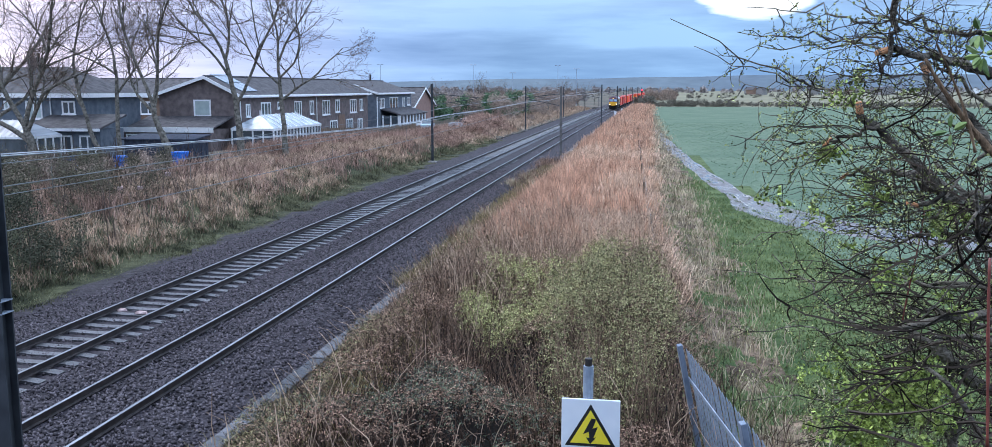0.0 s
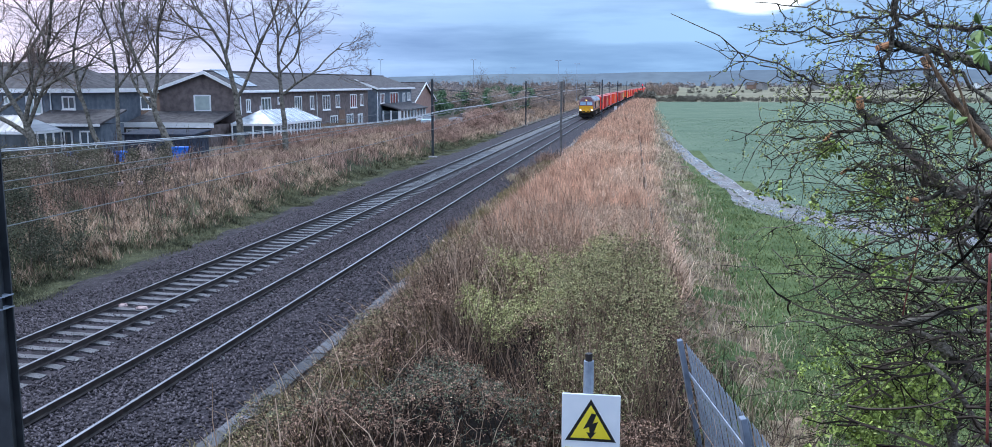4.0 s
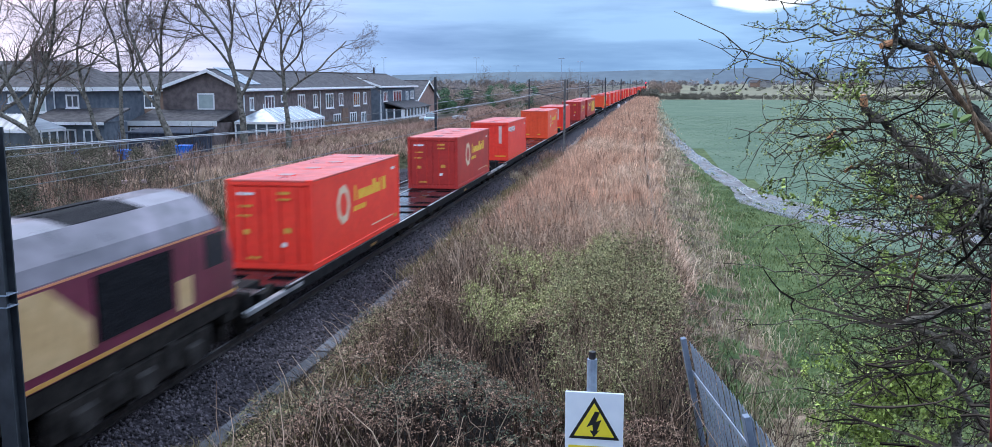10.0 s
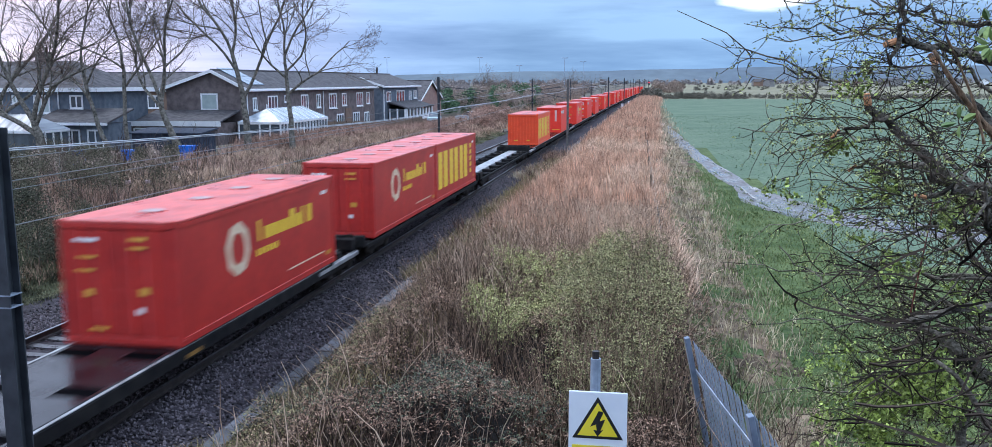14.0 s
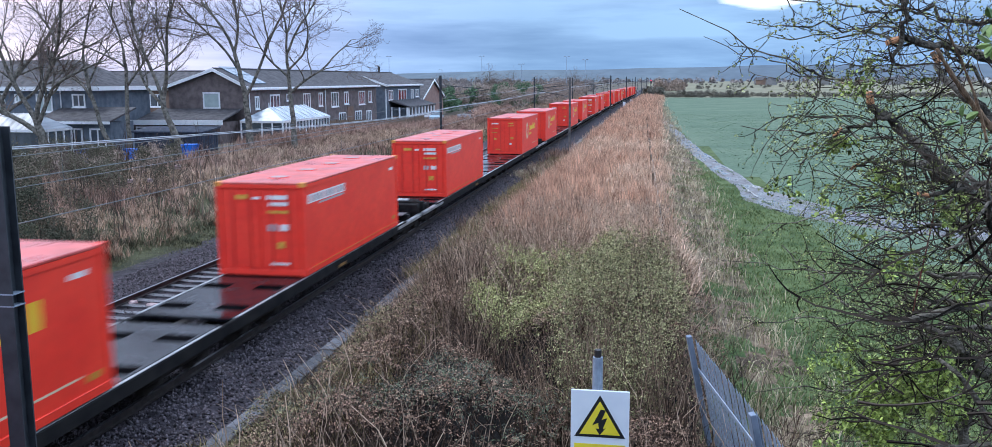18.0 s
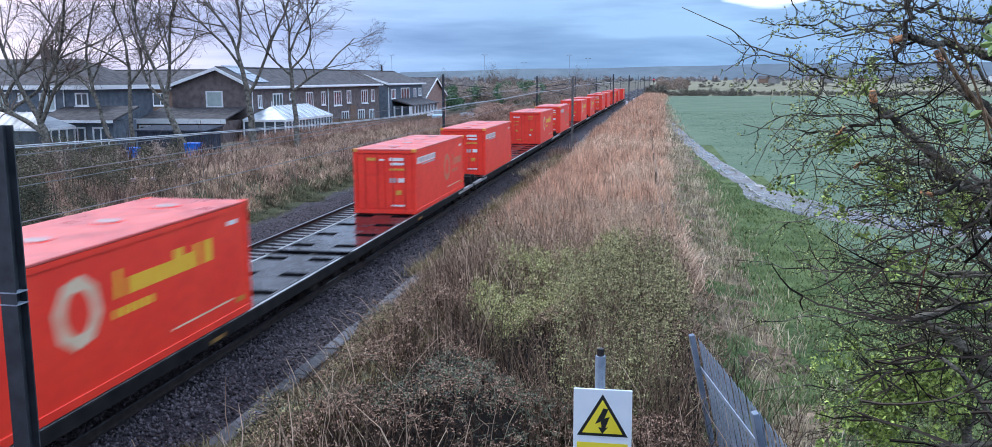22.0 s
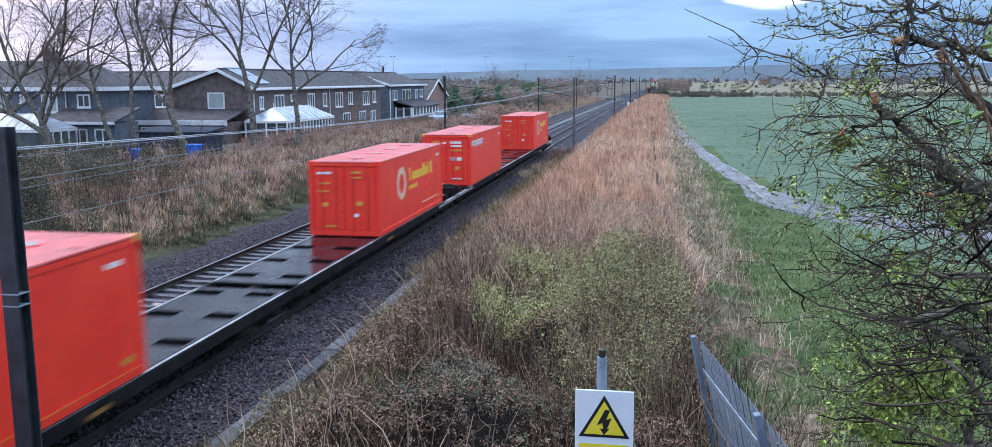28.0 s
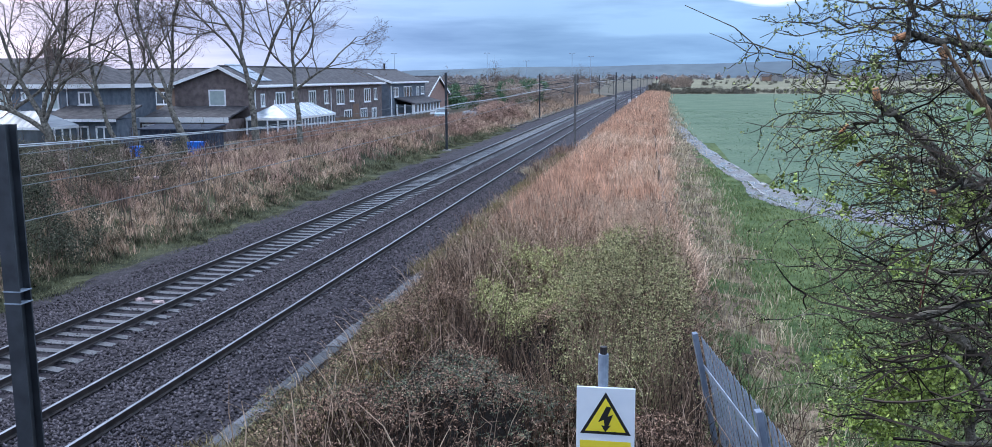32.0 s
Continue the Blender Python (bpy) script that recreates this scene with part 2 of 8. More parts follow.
M_GLASS = mat("window_glass", (0.05, 0.065, 0.08), (0.10, 0.12, 0.14), 1, 0.08, spec=0.9)
M_CURTAIN = mat("window_blind", (0.35, 0.42, 0.42), (0.45, 0.52, 0.5), 2, 0.3)
M_SOLAR = mat("solar_panel", (0.11, 0.15, 0.2), (0.19, 0.24, 0.3), 3, 0.22, spec=0.6)
M_FENCE = mat("dark_fence", (0.03, 0.038, 0.06), (0.06, 0.07, 0.095), 3, 0.85)
M_WOOD = mat("fence_wood", (0.12, 0.09, 0.065), (0.22, 0.165, 0.12), 3, 0.9, stretch=(3, 3, 0.4))
M_BLUE = mat("blue_plastic", (0.01, 0.13, 0.62), (0.015, 0.17, 0.7), 3, 0.4)
M_SIGNWHITE = mat("sign_white", (0.74, 0.78, 0.84), (0.80, 0.83, 0.87), 6, 0.45)
M_SIGNYELLOW = mat("sign_yellow", (0.85, 0.68, 0.03), (0.9, 0.74, 0.05), 6, 0.45)
M_BLACK = mat("black_paint", (0.012, 0.012, 0.013), (0.02, 0.02, 0.02), 6, 0.5)
# train
M_RED = mat("container_red", (0.87, 0.035, 0.017), (0.95, 0.054, 0.024), 0.8, 0.5, bump=0.05, bump_scale=3, fine=(5, 0.14))
M_DEEPRED = mat("container_deep_red", (0.42, 0.022, 0.018), (0.54, 0.034, 0.024), 0.8, 0.48, fine=(5, 0.2))
M_ORANGE = mat("container_orange_red", (0.84, 0.075, 0.016), (0.92, 0.10, 0.024), 0.8, 0.48, fine=(5, 0.10))
M_ROOFPINK = mat("container_roof", (0.58, 0.075, 0.068), (0.72, 0.155, 0.135), 0.7, 0.42, fine=(3, 0.35), rough_var=0.15)
M_HATCH = mat("hatch", (0.32, 0.22, 0.22), (0.44, 0.34, 0.33), 3, 0.5)
M_YELLOW = mat("logo_yellow", (0.78, 0.52, 0.02), (0.85, 0.60, 0.04), 3, 0.5)
M_CREAM = mat("logo_cream", (0.66, 0.50, 0.32), (0.76, 0.60, 0.42), 3, 0.5)
M_FADED = mat("logo_faded", (0.55, 0.15, 0.07), (0.62, 0.2, 0.1), 3, 0.5)
M_LABEL = mat("label_white", (0.72, 0.70, 0.68), (0.8, 0.78, 0.76), 5, 0.5)
M_GREYBAR = mat("label_grey", (0.42, 0.36, 0.37), None, 5, 0.5)
M_DECK = mat("wet_deck", (0.005, 0.0055, 0.008), (0.015, 0.016, 0.02), 1.2, 0.2, spec=0.23, rough_var=0.1, bump=0.02, bump_scale=6)
# near-black for the shade inside the deck's open pockets
M_POCKET = mat("pocket_shade", (0.001, 0.001, 0.0015), (0.004, 0.004, 0.005), 3, 0.95, spec=0.02)
M_DECKSIDE = mat("wagon_frame", (0.010, 0.010, 0.012), (0.026, 0.025, 0.024), 3, 0.8, spec=0.2)
# light grey that paints the sky's reflection on the wet side sills
M_SILL = mat("wagon_sill", (0.17, 0.175, 0.185), (0.40, 0.41, 0.43), 3, 0.4, metal=0.2)
M_BOGIE = mat("bogie_dirt", (0.010, 0.009, 0.009), (0.035, 0.031, 0.028), 5, 0.85, spec=0.2)
M_MAROON = mat("loco_maroon", (0.135, 0.022, 0.052), (0.185, 0.032, 0.072), 1.2, 0.32, fine=(6, 0.2), coat=0.8)
M_GOLD = mat("loco_gold", (0.58, 0.38, 0.17), (0.7, 0.49, 0.25), 1.5, 0.42, fine=(6, 0.2), coat=0.8)
M_LOCOROOF = mat("loco_roof", (0.055, 0.045, 0.065), (0.27, 0.235, 0.275), 0.7, 0.36, fine=(2.5, 0.45), rough_var=0.12, coat=0.4)
M_LOCOYELLOW = mat("warning_yellow", (0.78, 0.37, 0.008), (0.86, 0.46, 0.012), 2, 0.4, fine=(5, 0.2))
M_GRILLE = mat("black_grille", (0.006, 0.006, 0.008), (0.018, 0.018, 0.021), 4, 0.7, bump=0.5, bump_scale=30, stretch=(1, 1, 6), spec=0.2)
# windscreen blue is the reflected sky, put into the base colour
M_SKYSCREEN = mat("windscreen", (0.11, 0.19, 0.29), (0.22, 0.32, 0.43), 1, 0.06, spec=0.8)
M_HEADLAMP = mat("headlamp", (1, 0.85, 0.6), None, 1, 0.3, glow=(1.0, 0.80, 0.42), glow_strength=4.0)
M_MARKER = mat("marker_lamp", (0.9, 0.5, 0.1), None, 1, 0.3, glow=(1.0, 0.62, 0.12), glow_strength=1.3)
M_REDLAMP = mat("signal_red", (1, 0.02, 0.05), None, 1, 0.3, glow=(1.0, 0.03, 0.06), glow_strength=8)
# distance haze is mixed into the hills' blue-grey base colour
M_HILL = mat("hazy_hill", (0.10, 0.13, 0.165), (0.13, 0.165, 0.19), 0.004, 1.0, fine=(0.03, 0.2))
M_WOODLAND = mat("far_woodland", (0.18, 0.17, 0.175), (0.34, 0.29, 0.265), 0.05, 1.0, island=True)

# ---------------------------------------------------------------- mesh tools


class Geo:
    """Collects vertices and faces and turns them into one mesh."""

    def __init__(self):
        self.v, self.f, self.n = [], [], 0

    def add(self, verts, faces):
        self.f += [tuple(i + self.n for i in f) for f in faces]
        self.v += [tuple(v) for v in verts]
        self.n += len(verts)
        return self

    def box(self, x0, x1, y0, y1, z0, z1, chamfer=0.0):
        if chamfer:
            c = min(chamfer, (x1 - x0) / 3, (y1 - y0) / 3, (z1 - z0) / 3)
            vs, idx = [], {}
            for sx in (0, 1):
                for sy in (0, 1):
                    for sz in (0, 1):
                        for ax in range(3):
                            q = [(x0, x1)[sx], (y0, y1)[sy], (z0, z1)[sz]]
                            for k, s in enumerate((sx, sy, sz)):
                                if k != ax:
                                    q[k] += c if s == 0 else -c
                            idx[sx, sy, sz, ax] = len(vs)
                            vs.append(q)
            fs = []
            for ax in range(3):
                o1, o2 = [k for k in range(3) if k != ax]
                for s in (0, 1):
                    loop = []
                    for a, b in ((0, 0), (1, 0), (1, 1), (0, 1)):
                        k = [0, 0, 0]
                        k[ax], k[o1], k[o2] = s, a, b
                        loop.append(idx[(*k, ax)])
                    fs.append(loop if (s == 1) == (ax != 1) else loop[::-1])
                for a in (0, 1):
                    for b in (0, 1):
                        k0, k1 = [0, 0, 0], [0, 0, 0]
                        k0[o1] = k1[o1] = a
                        k0[o2] = k1[o2] = b
                        k1[ax] = 1
                        fs.append([idx[(*k0, o1)], idx[(*k1, o1)], idx[(*k1, o2)], idx[(*k0, o2)]])
            for sx in (0, 1):
                for sy in (0, 1):
                    for sz in (0, 1):
                        fs.append([idx[sx, sy, sz, a] for a in range(3)])
            return self.add(vs, fs)
        vs = [(x, y, z) for x in (x0, x1) for y in (y0, y1) for z in (z0, z1)]
        return self.add(vs, [(0, 1, 3, 2), (4, 6, 7, 5), (0, 4, 5, 1), (2, 3, 7, 6), (0, 2, 6, 4), (1, 5, 7, 3)])

    def tube(self, pts, radii, n=6, caps=True):
        rings = []
        base = self.n
        vs, fs = [], []
        pts = [Vector(q) for q in pts]
        for i, q in enumerate(pts):
            d = (pts[min(i + 1, len(pts) - 1)] - pts[max(i - 1, 0)])
            d = d.normalized() if d.length > 1e-9 else Vector((0, 0, 1))
            a = d.cross(Vector((0.13, 0.31, 0.94)))
            if a.length < 1e-3:
                a = d.cross(Vector((1, 0, 0)))
            a.normalize()
            b = d.cross(a)
            r = radii[i] if isinstance(radii, (list, tuple)) else radii
            for k in range(n):
                t = 2 * math.pi * k / n
                vs.append(q + a * (r * math.cos(t)) + b * (r * math.sin(t)))
        for i in range(len(pts) - 1):
            for k in range(n):
                k2 = (k + 1) % n
                fs.append((i * n + k, i * n + k2, (i + 1) * n + k2, (i + 1) * n + k))
        if caps:
            fs.append(tuple(range(n))[::-1])
            fs.append(tuple((len(pts) - 1) * n + k for k in range(n)))
        return self.add(vs, fs)

    def prism(self, outline, y0, y1, axis="y"):
        """Extrudes an (x, z) outline along y, or a (y, z) outline along x."""
        n = len(outline)
        put = (lambda a, b, c: (a, c, b)) if axis == "y" else (lambda a, b, c: (c, a, b))
        vs = [put(a, b, y0) for a, b in outline] + [put(a, b, y1) for a, b in outline]
        fs = [tuple(range(n)), tuple(range(2 * n - 1, n - 1, -1))]
        fs += [(i, n + i, n + (i + 1) % n, (i + 1) % n) for i in range(n)]
        return self.add(vs, fs)

    def mesh(self, name):
        me = bpy.data.meshes.new(name)
        me.from_pydata(self.v, [], self.f)
        bm = bmesh.new()
        bm.from_mesh(me)
        bmesh.ops.recalc_face_normals(bm, faces=bm.faces)
        bm.to_mesh(me)
        bm.free()
        me.update()
        return me


def part(name, geo, material, parent=None, label=""):
    """Links a Geo (or a mesh) as one mesh object under a thing or a part."""
    me = geo.mesh(name) if isinstance(geo, Geo) else geo
    if not me.materials:
        me.materials.append(material)
    ob = new(name, me)
    ob.parent = parent
    return tagged(ob, label)


def empty(name, m=None, label="", category="", group="", kind=""):
    ob = new(name)
    ob.empty_display_size = 0.2
    if m is not None:
        ob.matrix_basis = m
    return tagged(ob, label, category, group, kind)


def array_mesh(name, verts, faces, material):
    """A mesh from numpy arrays: verts (n, 3), faces (m, k) with equal corners."""
    me = bpy.data.meshes.new(name)
    k = faces.shape[1]
    me.vertices.add(len(verts))
    me.vertices.foreach_set("co", np.ascontiguousarray(verts, dtype=np.float32).ravel())
    me.loops.add(faces.size)
    me.loops.foreach_set("vertex_index", np.ascontiguousarray(faces, dtype=np.int32).ravel())
    me.polygons.add(len(faces))
    me.polygons.foreach_set("loop_start", np.arange(0, faces.size, k, dtype=np.int32))
    me.polygons.foreach_set("loop_total", np.full(len(faces), k, dtype=np.int32))
    me.update(calc_edges=True)
    me.materials.append(material)
    return me


def smooth(me):
    me.polygons.foreach_set("use_smooth", np.ones(len(me.polygons), dtype=bool))
    return me


rng = np.random.default_rng(7)

# ---------------------------------------------------------------- ground
C2, C1 = -10.445, -14.012          # centre lines of the two tracks
RAIL_END = 900.0
RAIL_YS = [-40.0, 40.0] + [40 + (RAIL_END - 40) * (k / 60) ** 1.3 for k in range(1, 61)]


def sstep(a, b, v):
    t = np.clip((v - a) / (b - a), 0, 1)
    return t * t * (3 - 2 * t)


def bend(y):
    """How far the line has curved to the right at y."""
    u = np.clip(np.asarray(y, float) - 40, 0, 460)
    return 3.1e-5 * u * u + 0.0285 * np.clip(np.asarray(y, float) - 500, 0, None)


def bent(y):
    return float(bend(y))


def height(x, y):
    """Height of the bare ground."""
    x, y = np.asarray(x, float), np.asarray(y, float)
    x = x - bend(y)
    right = 0.85 - 0.4 * sstep(25, 70, y)
    z = -0.33 + (right + 0.33) * sstep(-7.1, -4.3, x)
    z = z - (right - 0.3) * sstep(0.0, 2.6, x)
    z = z + 3.5 * (1 - sstep(1.5, 9.0, y)) * sstep(-7.6, -4.0, x)
    left = 0.95 - 0.9 * sstep(82, 112, y)
    z = z + (left + 0.33) * (1 - sstep(-22.6, -18.4, x))
    z = z - (left - 0.25) * (1 - sstep(-42, -33, x))
    return z


def path_mid(y):
    """The muddy track beside the field: its middle, for y above 44."""
    return np.interp(y, [44, 48, 54, 62, 74, 92, 120, 175, 228, 300], [6.1, 5.5, 4.95, 4.4, 3.7, 2.85, 1.85, 1.05, 0.75, 0.3])


def build_ground():
    xs = np.unique(np.concatenate([np.linspace(-3000, -300, 14), np.linspace(-300, -60, 16), np.linspace(-60, -28, 17), np.linspace(-28, -17, 23),
                                   np.linspace(-17, -7.5, 6), np.linspace(-7.5, 3.5, 46), np.linspace(3.5, 40, 26), np.linspace(40, 300, 16), np.linspace(300, 3000, 14)]))
    ys = np.unique(np.concatenate([np.linspace(-200, -5, 8), np.linspace(-5, 60, 110), np.linspace(60, 160, 60), np.linspace(160, 420, 40), np.linspace(420, 3600, 24)]))
    gx, gy = np.meshgrid(xs, ys, indexing="ij")
    gz = height(gx, gy)
    rough = np.array([noise.noise(Vector((a * 0.7, b * 0.7, 3))) for a, b in zip(gx.ravel(), gy.ravel())]).reshape(gx.shape)
    soft = np.where((gx > -17) & (gx < -7.3), 0.0, 0.10) * np.where(gx > 2.5, 0.35, 1)
    gz = gz + rough * soft
    v = np.stack([gx, gy, gz], -1).reshape(-1, 3)
    nx, ny = len(xs), len(ys)
    i, j = np.meshgrid(np.arange(nx - 1), np.arange(ny - 1), indexing="ij")
    a = i * ny + j
    f = np.stack([a, a + ny, a + ny + 1, a + 1], -1).reshape(-1, 4)
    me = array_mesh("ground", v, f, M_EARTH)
    for m in (M_BALLAST, M_FIELD, M_STUBBLE, M_GRASSGROUND, M_WOODGROUND, M_STRAWGROUND, M_BANKGROUND):
        me.materials.append(m)
    c = v[f].mean(1)
    idx = np.zeros(len(f), dtype=np.int32)
    x, y = c[:, 0] - bend(c[:, 1]), c[:, 1]
    idx[(x > -18.0) & (x < -7.2)] = 1
    idx[(x > -6.4) & (x <= 5.0) & (y > 26)] = 6
    idx[(x <= -17.8) & (x > -30) & (y > 8) & (y < 115)] = 7
    idx[(x < -18.5) & (y >= 115)] = 5
    idx[(x > 0.7) & (x <= 5.0) & (y > 11)] = 6
    wave = np.array([noise.noise(Vector((p * 0.8, q * 0.5, 2))) for p, q in zip(x, y)])
    idx[(x > 2.8 + 0.9 * (1 - sstep(17, 23, y)) + 0.9 * wave) & (y > 12)] = 4
    idx[(x > 1.1) & (x <= 5.0) & (y > 11) & (y < 26) & (wave > 0.02)] = 4
    x = c[:, 0]
    idx[(x > path_mid(y) + 0.9) & (y > 38) & (y < 302)] = 2
    idx[(x > 6) & (y > 30) & (y < 302)] = 2
    idx[(y >= 302) & (x > -5)] = 3
    idx[(x < -30) & (y < 300)] = 5
    idx[(x < -28) & (y >= 130)] = 5
    me.polygons.foreach_set("material_index", idx)
    smooth(me)
    return tagged(new("ground", me), "earth banks, green winter crop field and gardens beside the line", "ground", kind="structure")


M_GRASSGROUND = mat("short_grass", (0.05, 0.085, 0.026), (0.13, 0.17, 0.065), 0.5, 0.95, bump=1, bump_scale=7, fine=(4, 0.45))
M_BANKGROUND = mat("bank_ground", (0.028, 0.034, 0.016), (0.11, 0.115, 0.06), 0.6, 0.95, bump=1, bump_scale=6, fine=(4, 0.6))
M_WOODGROUND = mat("rough_land", (0.10, 0.095, 0.075), (0.16, 0.14, 0.11), 0.04, 0.95, fine=(0.4, 0.4))
ground = build_ground()


def build_mud():
    """Rutted muddy vehicle track along the field edge, turning away to the right."""
    ys = list(np.linspace(300, 46, 90))
    mid = [(float(path_mid(y)), y) for y in ys]
    mid += [(6.9, 42.6), (8.1, 40.4), (9.9, 38.3), (12.5, 36.4), (16, 35.3), (21, 34.5), (28, 34), (40, 33.6)]
    vs, fs = [], []
    cols = 9
    for k, (x, y) in enumerate(mid):
        x1, y1 = mid[min(k + 1, len(mid) - 1)]
        x0, y0 = mid[max(k - 1, 0)]
        d = Vector((x1 - x0, y1 - y0)).normalized()
        nrm = Vector((-d.y, d.x))
        half = 0.70 + 0.22 * noise.noise(Vector((x, y * 0.2, 0))) + 1.0 * float(1 - sstep(42, 52, y)) + 0.3 * noise.noise(Vector((x * 0.9, y * 0.9, 4)))
        for c in range(cols):
            u = c / (cols - 1) * 2 - 1
            rut = -0.05 * math.exp(-((abs(u) - 0.5) / 0.16) ** 2)
            px, py = x + nrm.x * half * u, y + nrm.y * half * u
            z = float(height(px, py)) + 0.06 + rut + 0.02 * noise.noise(Vector((px * 2, py * 2, 9)))
            if abs(u) == 1:
                z -= 0.10
            vs.append((px, py, z))
    for k in range(len(mid) - 1):
        for c in range(cols - 1):
            a = k * cols + c
            fs.append((a, a + 1, a + cols + 1, a + cols))
    me = Geo().add(vs, fs).mesh("field_track")
    me.materials.append(M_MUD)
    smooth(me)
    track = tagged(new("field_track", me), "muddy rutted farm track with standing water beside the crop", "track", kind="structure")
    # water lying in the ruts
    random.seed(5)
    for k in range(230):
        i = random.randint(36, len(mid) - 3) if k % 3 else random.randint(87, 95)
        (x0, y0), (x1, y1) = mid[i], mid[i + 1]
        u = random.random()
        d = Vector((x1 - x0, y1 - y0)).normalized()
        off = random.choice((-0.5, 0.5)) * 0.8 + random.gauss(0, 0.12) + (random.uniform(-1.1, 0.5) if y0 < 48 else 0)
        x, y = x0 + (x1 - x0) * u - d.y * off, y0 + (y1 - y0) * u + d.x * off
        rx, ry = random.uniform(0.15, 0.75), random.uniform(0.03, 0.08)
        n = 20
        z = float(height(x, y)) + 0.052
        ring = []
        for t in range(n):
            a = t * 2 * math.pi / n
            w = 1 + 0.35 * noise.noise(Vector((math.cos(a) * 1.5 + x, math.sin(a) * 1.5, y)))
            p, q = rx * w * math.cos(a), ry * w * math.sin(a)
            ring.append((x + d.x * p - d.y * q, y + d.y * p + d.x * q, z))
        part("puddle", Geo().add(ring, [tuple(range(n))]), M_PUDDLE, track, "pale standing water")


build_mud()

# ---------------------------------------------------------------- railway


def build_ballast():
    """Two ballast shoulders as one bed, with loose stones over the near part."""
    sect = [(-17.2, -0.33), (-16.2, -0.30), (-15.5, -0.24), (-15.2, -0.225), (-12.7, -0.225), (-12.3, -0.21), (-11.9, -0.19), (-9.0, -0.19), (-8.6, -0.21), (-7.9, -0.30), (-7.3, -0.345)]
    ys = np.concatenate([np.linspace(-40, 60, 260), np.linspace(60, 1000, 200)[1:]])
    vs = []
    for y in ys:
        for x, z in sect:
            vs.append((x + bent(y), y, z + 0.025 * noise.noise(Vector((x * 1.3, y * 1.3, 5)))))
    n = len(sect)
    i, j = np.meshgrid(np.arange(len(ys) - 1), np.arange(n - 1), indexing="ij")
    a = i * n + j
    f = np.stack([a, a + 1, a + n + 1, a + n], -1).reshape(-1, 4)
    me = array_mesh("ballast_bed", np.array(vs), f, M_BALLAST)
    tagged(new("ballast_bed", me), "grey-brown stone ballast bed under two railway tracks", "ballast", kind="structure")
    # loose stones
    count = 95000
    y = 8 + 62 * rng.random(count) ** 1.6
    x = rng.uniform(-17.3, -7.3, count)
    zs = np.interp(x, [s[0] for s in sect], [s[1] for s in sect])
    keep = np.ones(count, bool)
    for c in (C1, C2):
        for s in (-0.755, 0.755):
            keep &= abs(x - c - s) > 0.09
    near_sleeper = ((y % 0.65) < 0.30) & (abs(x - C1) < 1.27)
    keep &= ~near_sleeper
    x, y, zs = x[keep], y[keep], zs[keep]
    n = len(x)
    size = rng.uniform(0.018, 0.050, n)
    base = np.array([(1, 0, 0), (-1, 0, 0), (0, 1, 0), (0, -1, 0), (0, 0, 1), (0, 0, -1)], float)
    tri = np.array([(0, 2, 4), (2, 1, 4), (1, 3, 4), (3, 0, 4), (2, 0, 5), (1, 2, 5), (3, 1, 5), (0, 3, 5)])
    jit = rng.uniform(0.6, 1.25, (n, 6, 1)) * base[None] + rng.uniform(-0.25, 0.25, (n, 6, 3))
    v = jit * size[:, None, None] + np.stack([x, y, zs + size * 0.35], -1)[:, None, :]
    f = (tri[None] + (np.arange(n) * 6)[:, None, None]).reshape(-1, 3)
    me = array_mesh("ballast_stones", v.reshape(-1, 3), f, M_STONE)
    tagged(new("ballast_stones", me), "loose angular grey ballast stones", "ballast", kind="stuff")


build_ballast()


def rail_geo(x):
    prof = [(-0.07, -0.16), (0.07, -0.16), (0.07, -0.148), (0.012, -0.13), (0.012, -0.045), (0.036, -0.035), (0.036, -0.004), (-0.036, -0.004), (-0.036, -0.035), (-0.012, -0.045), (-0.012, -0.13), (-0.07, -0.148)]
    return sweep([(x + a, b) for a, b in prof], RAIL_YS)


def sweep(prof, ys):
    """Draws an (x, z) outline along the curve of the line."""
    n = len(prof)
    v = [(a + bent(y), y, b) for y in ys for a, b in prof]
    f = [(k * n + i, (k + 1) * n + i, (k + 1) * n + (i + 1) % n, k * n + (i + 1) % n) for k in range(len(ys) - 1) for i in range(n)]
    return Geo().add(v, f + [tuple(range(n)), tuple(range((len(ys) - 1) * n, len(ys) * n))])


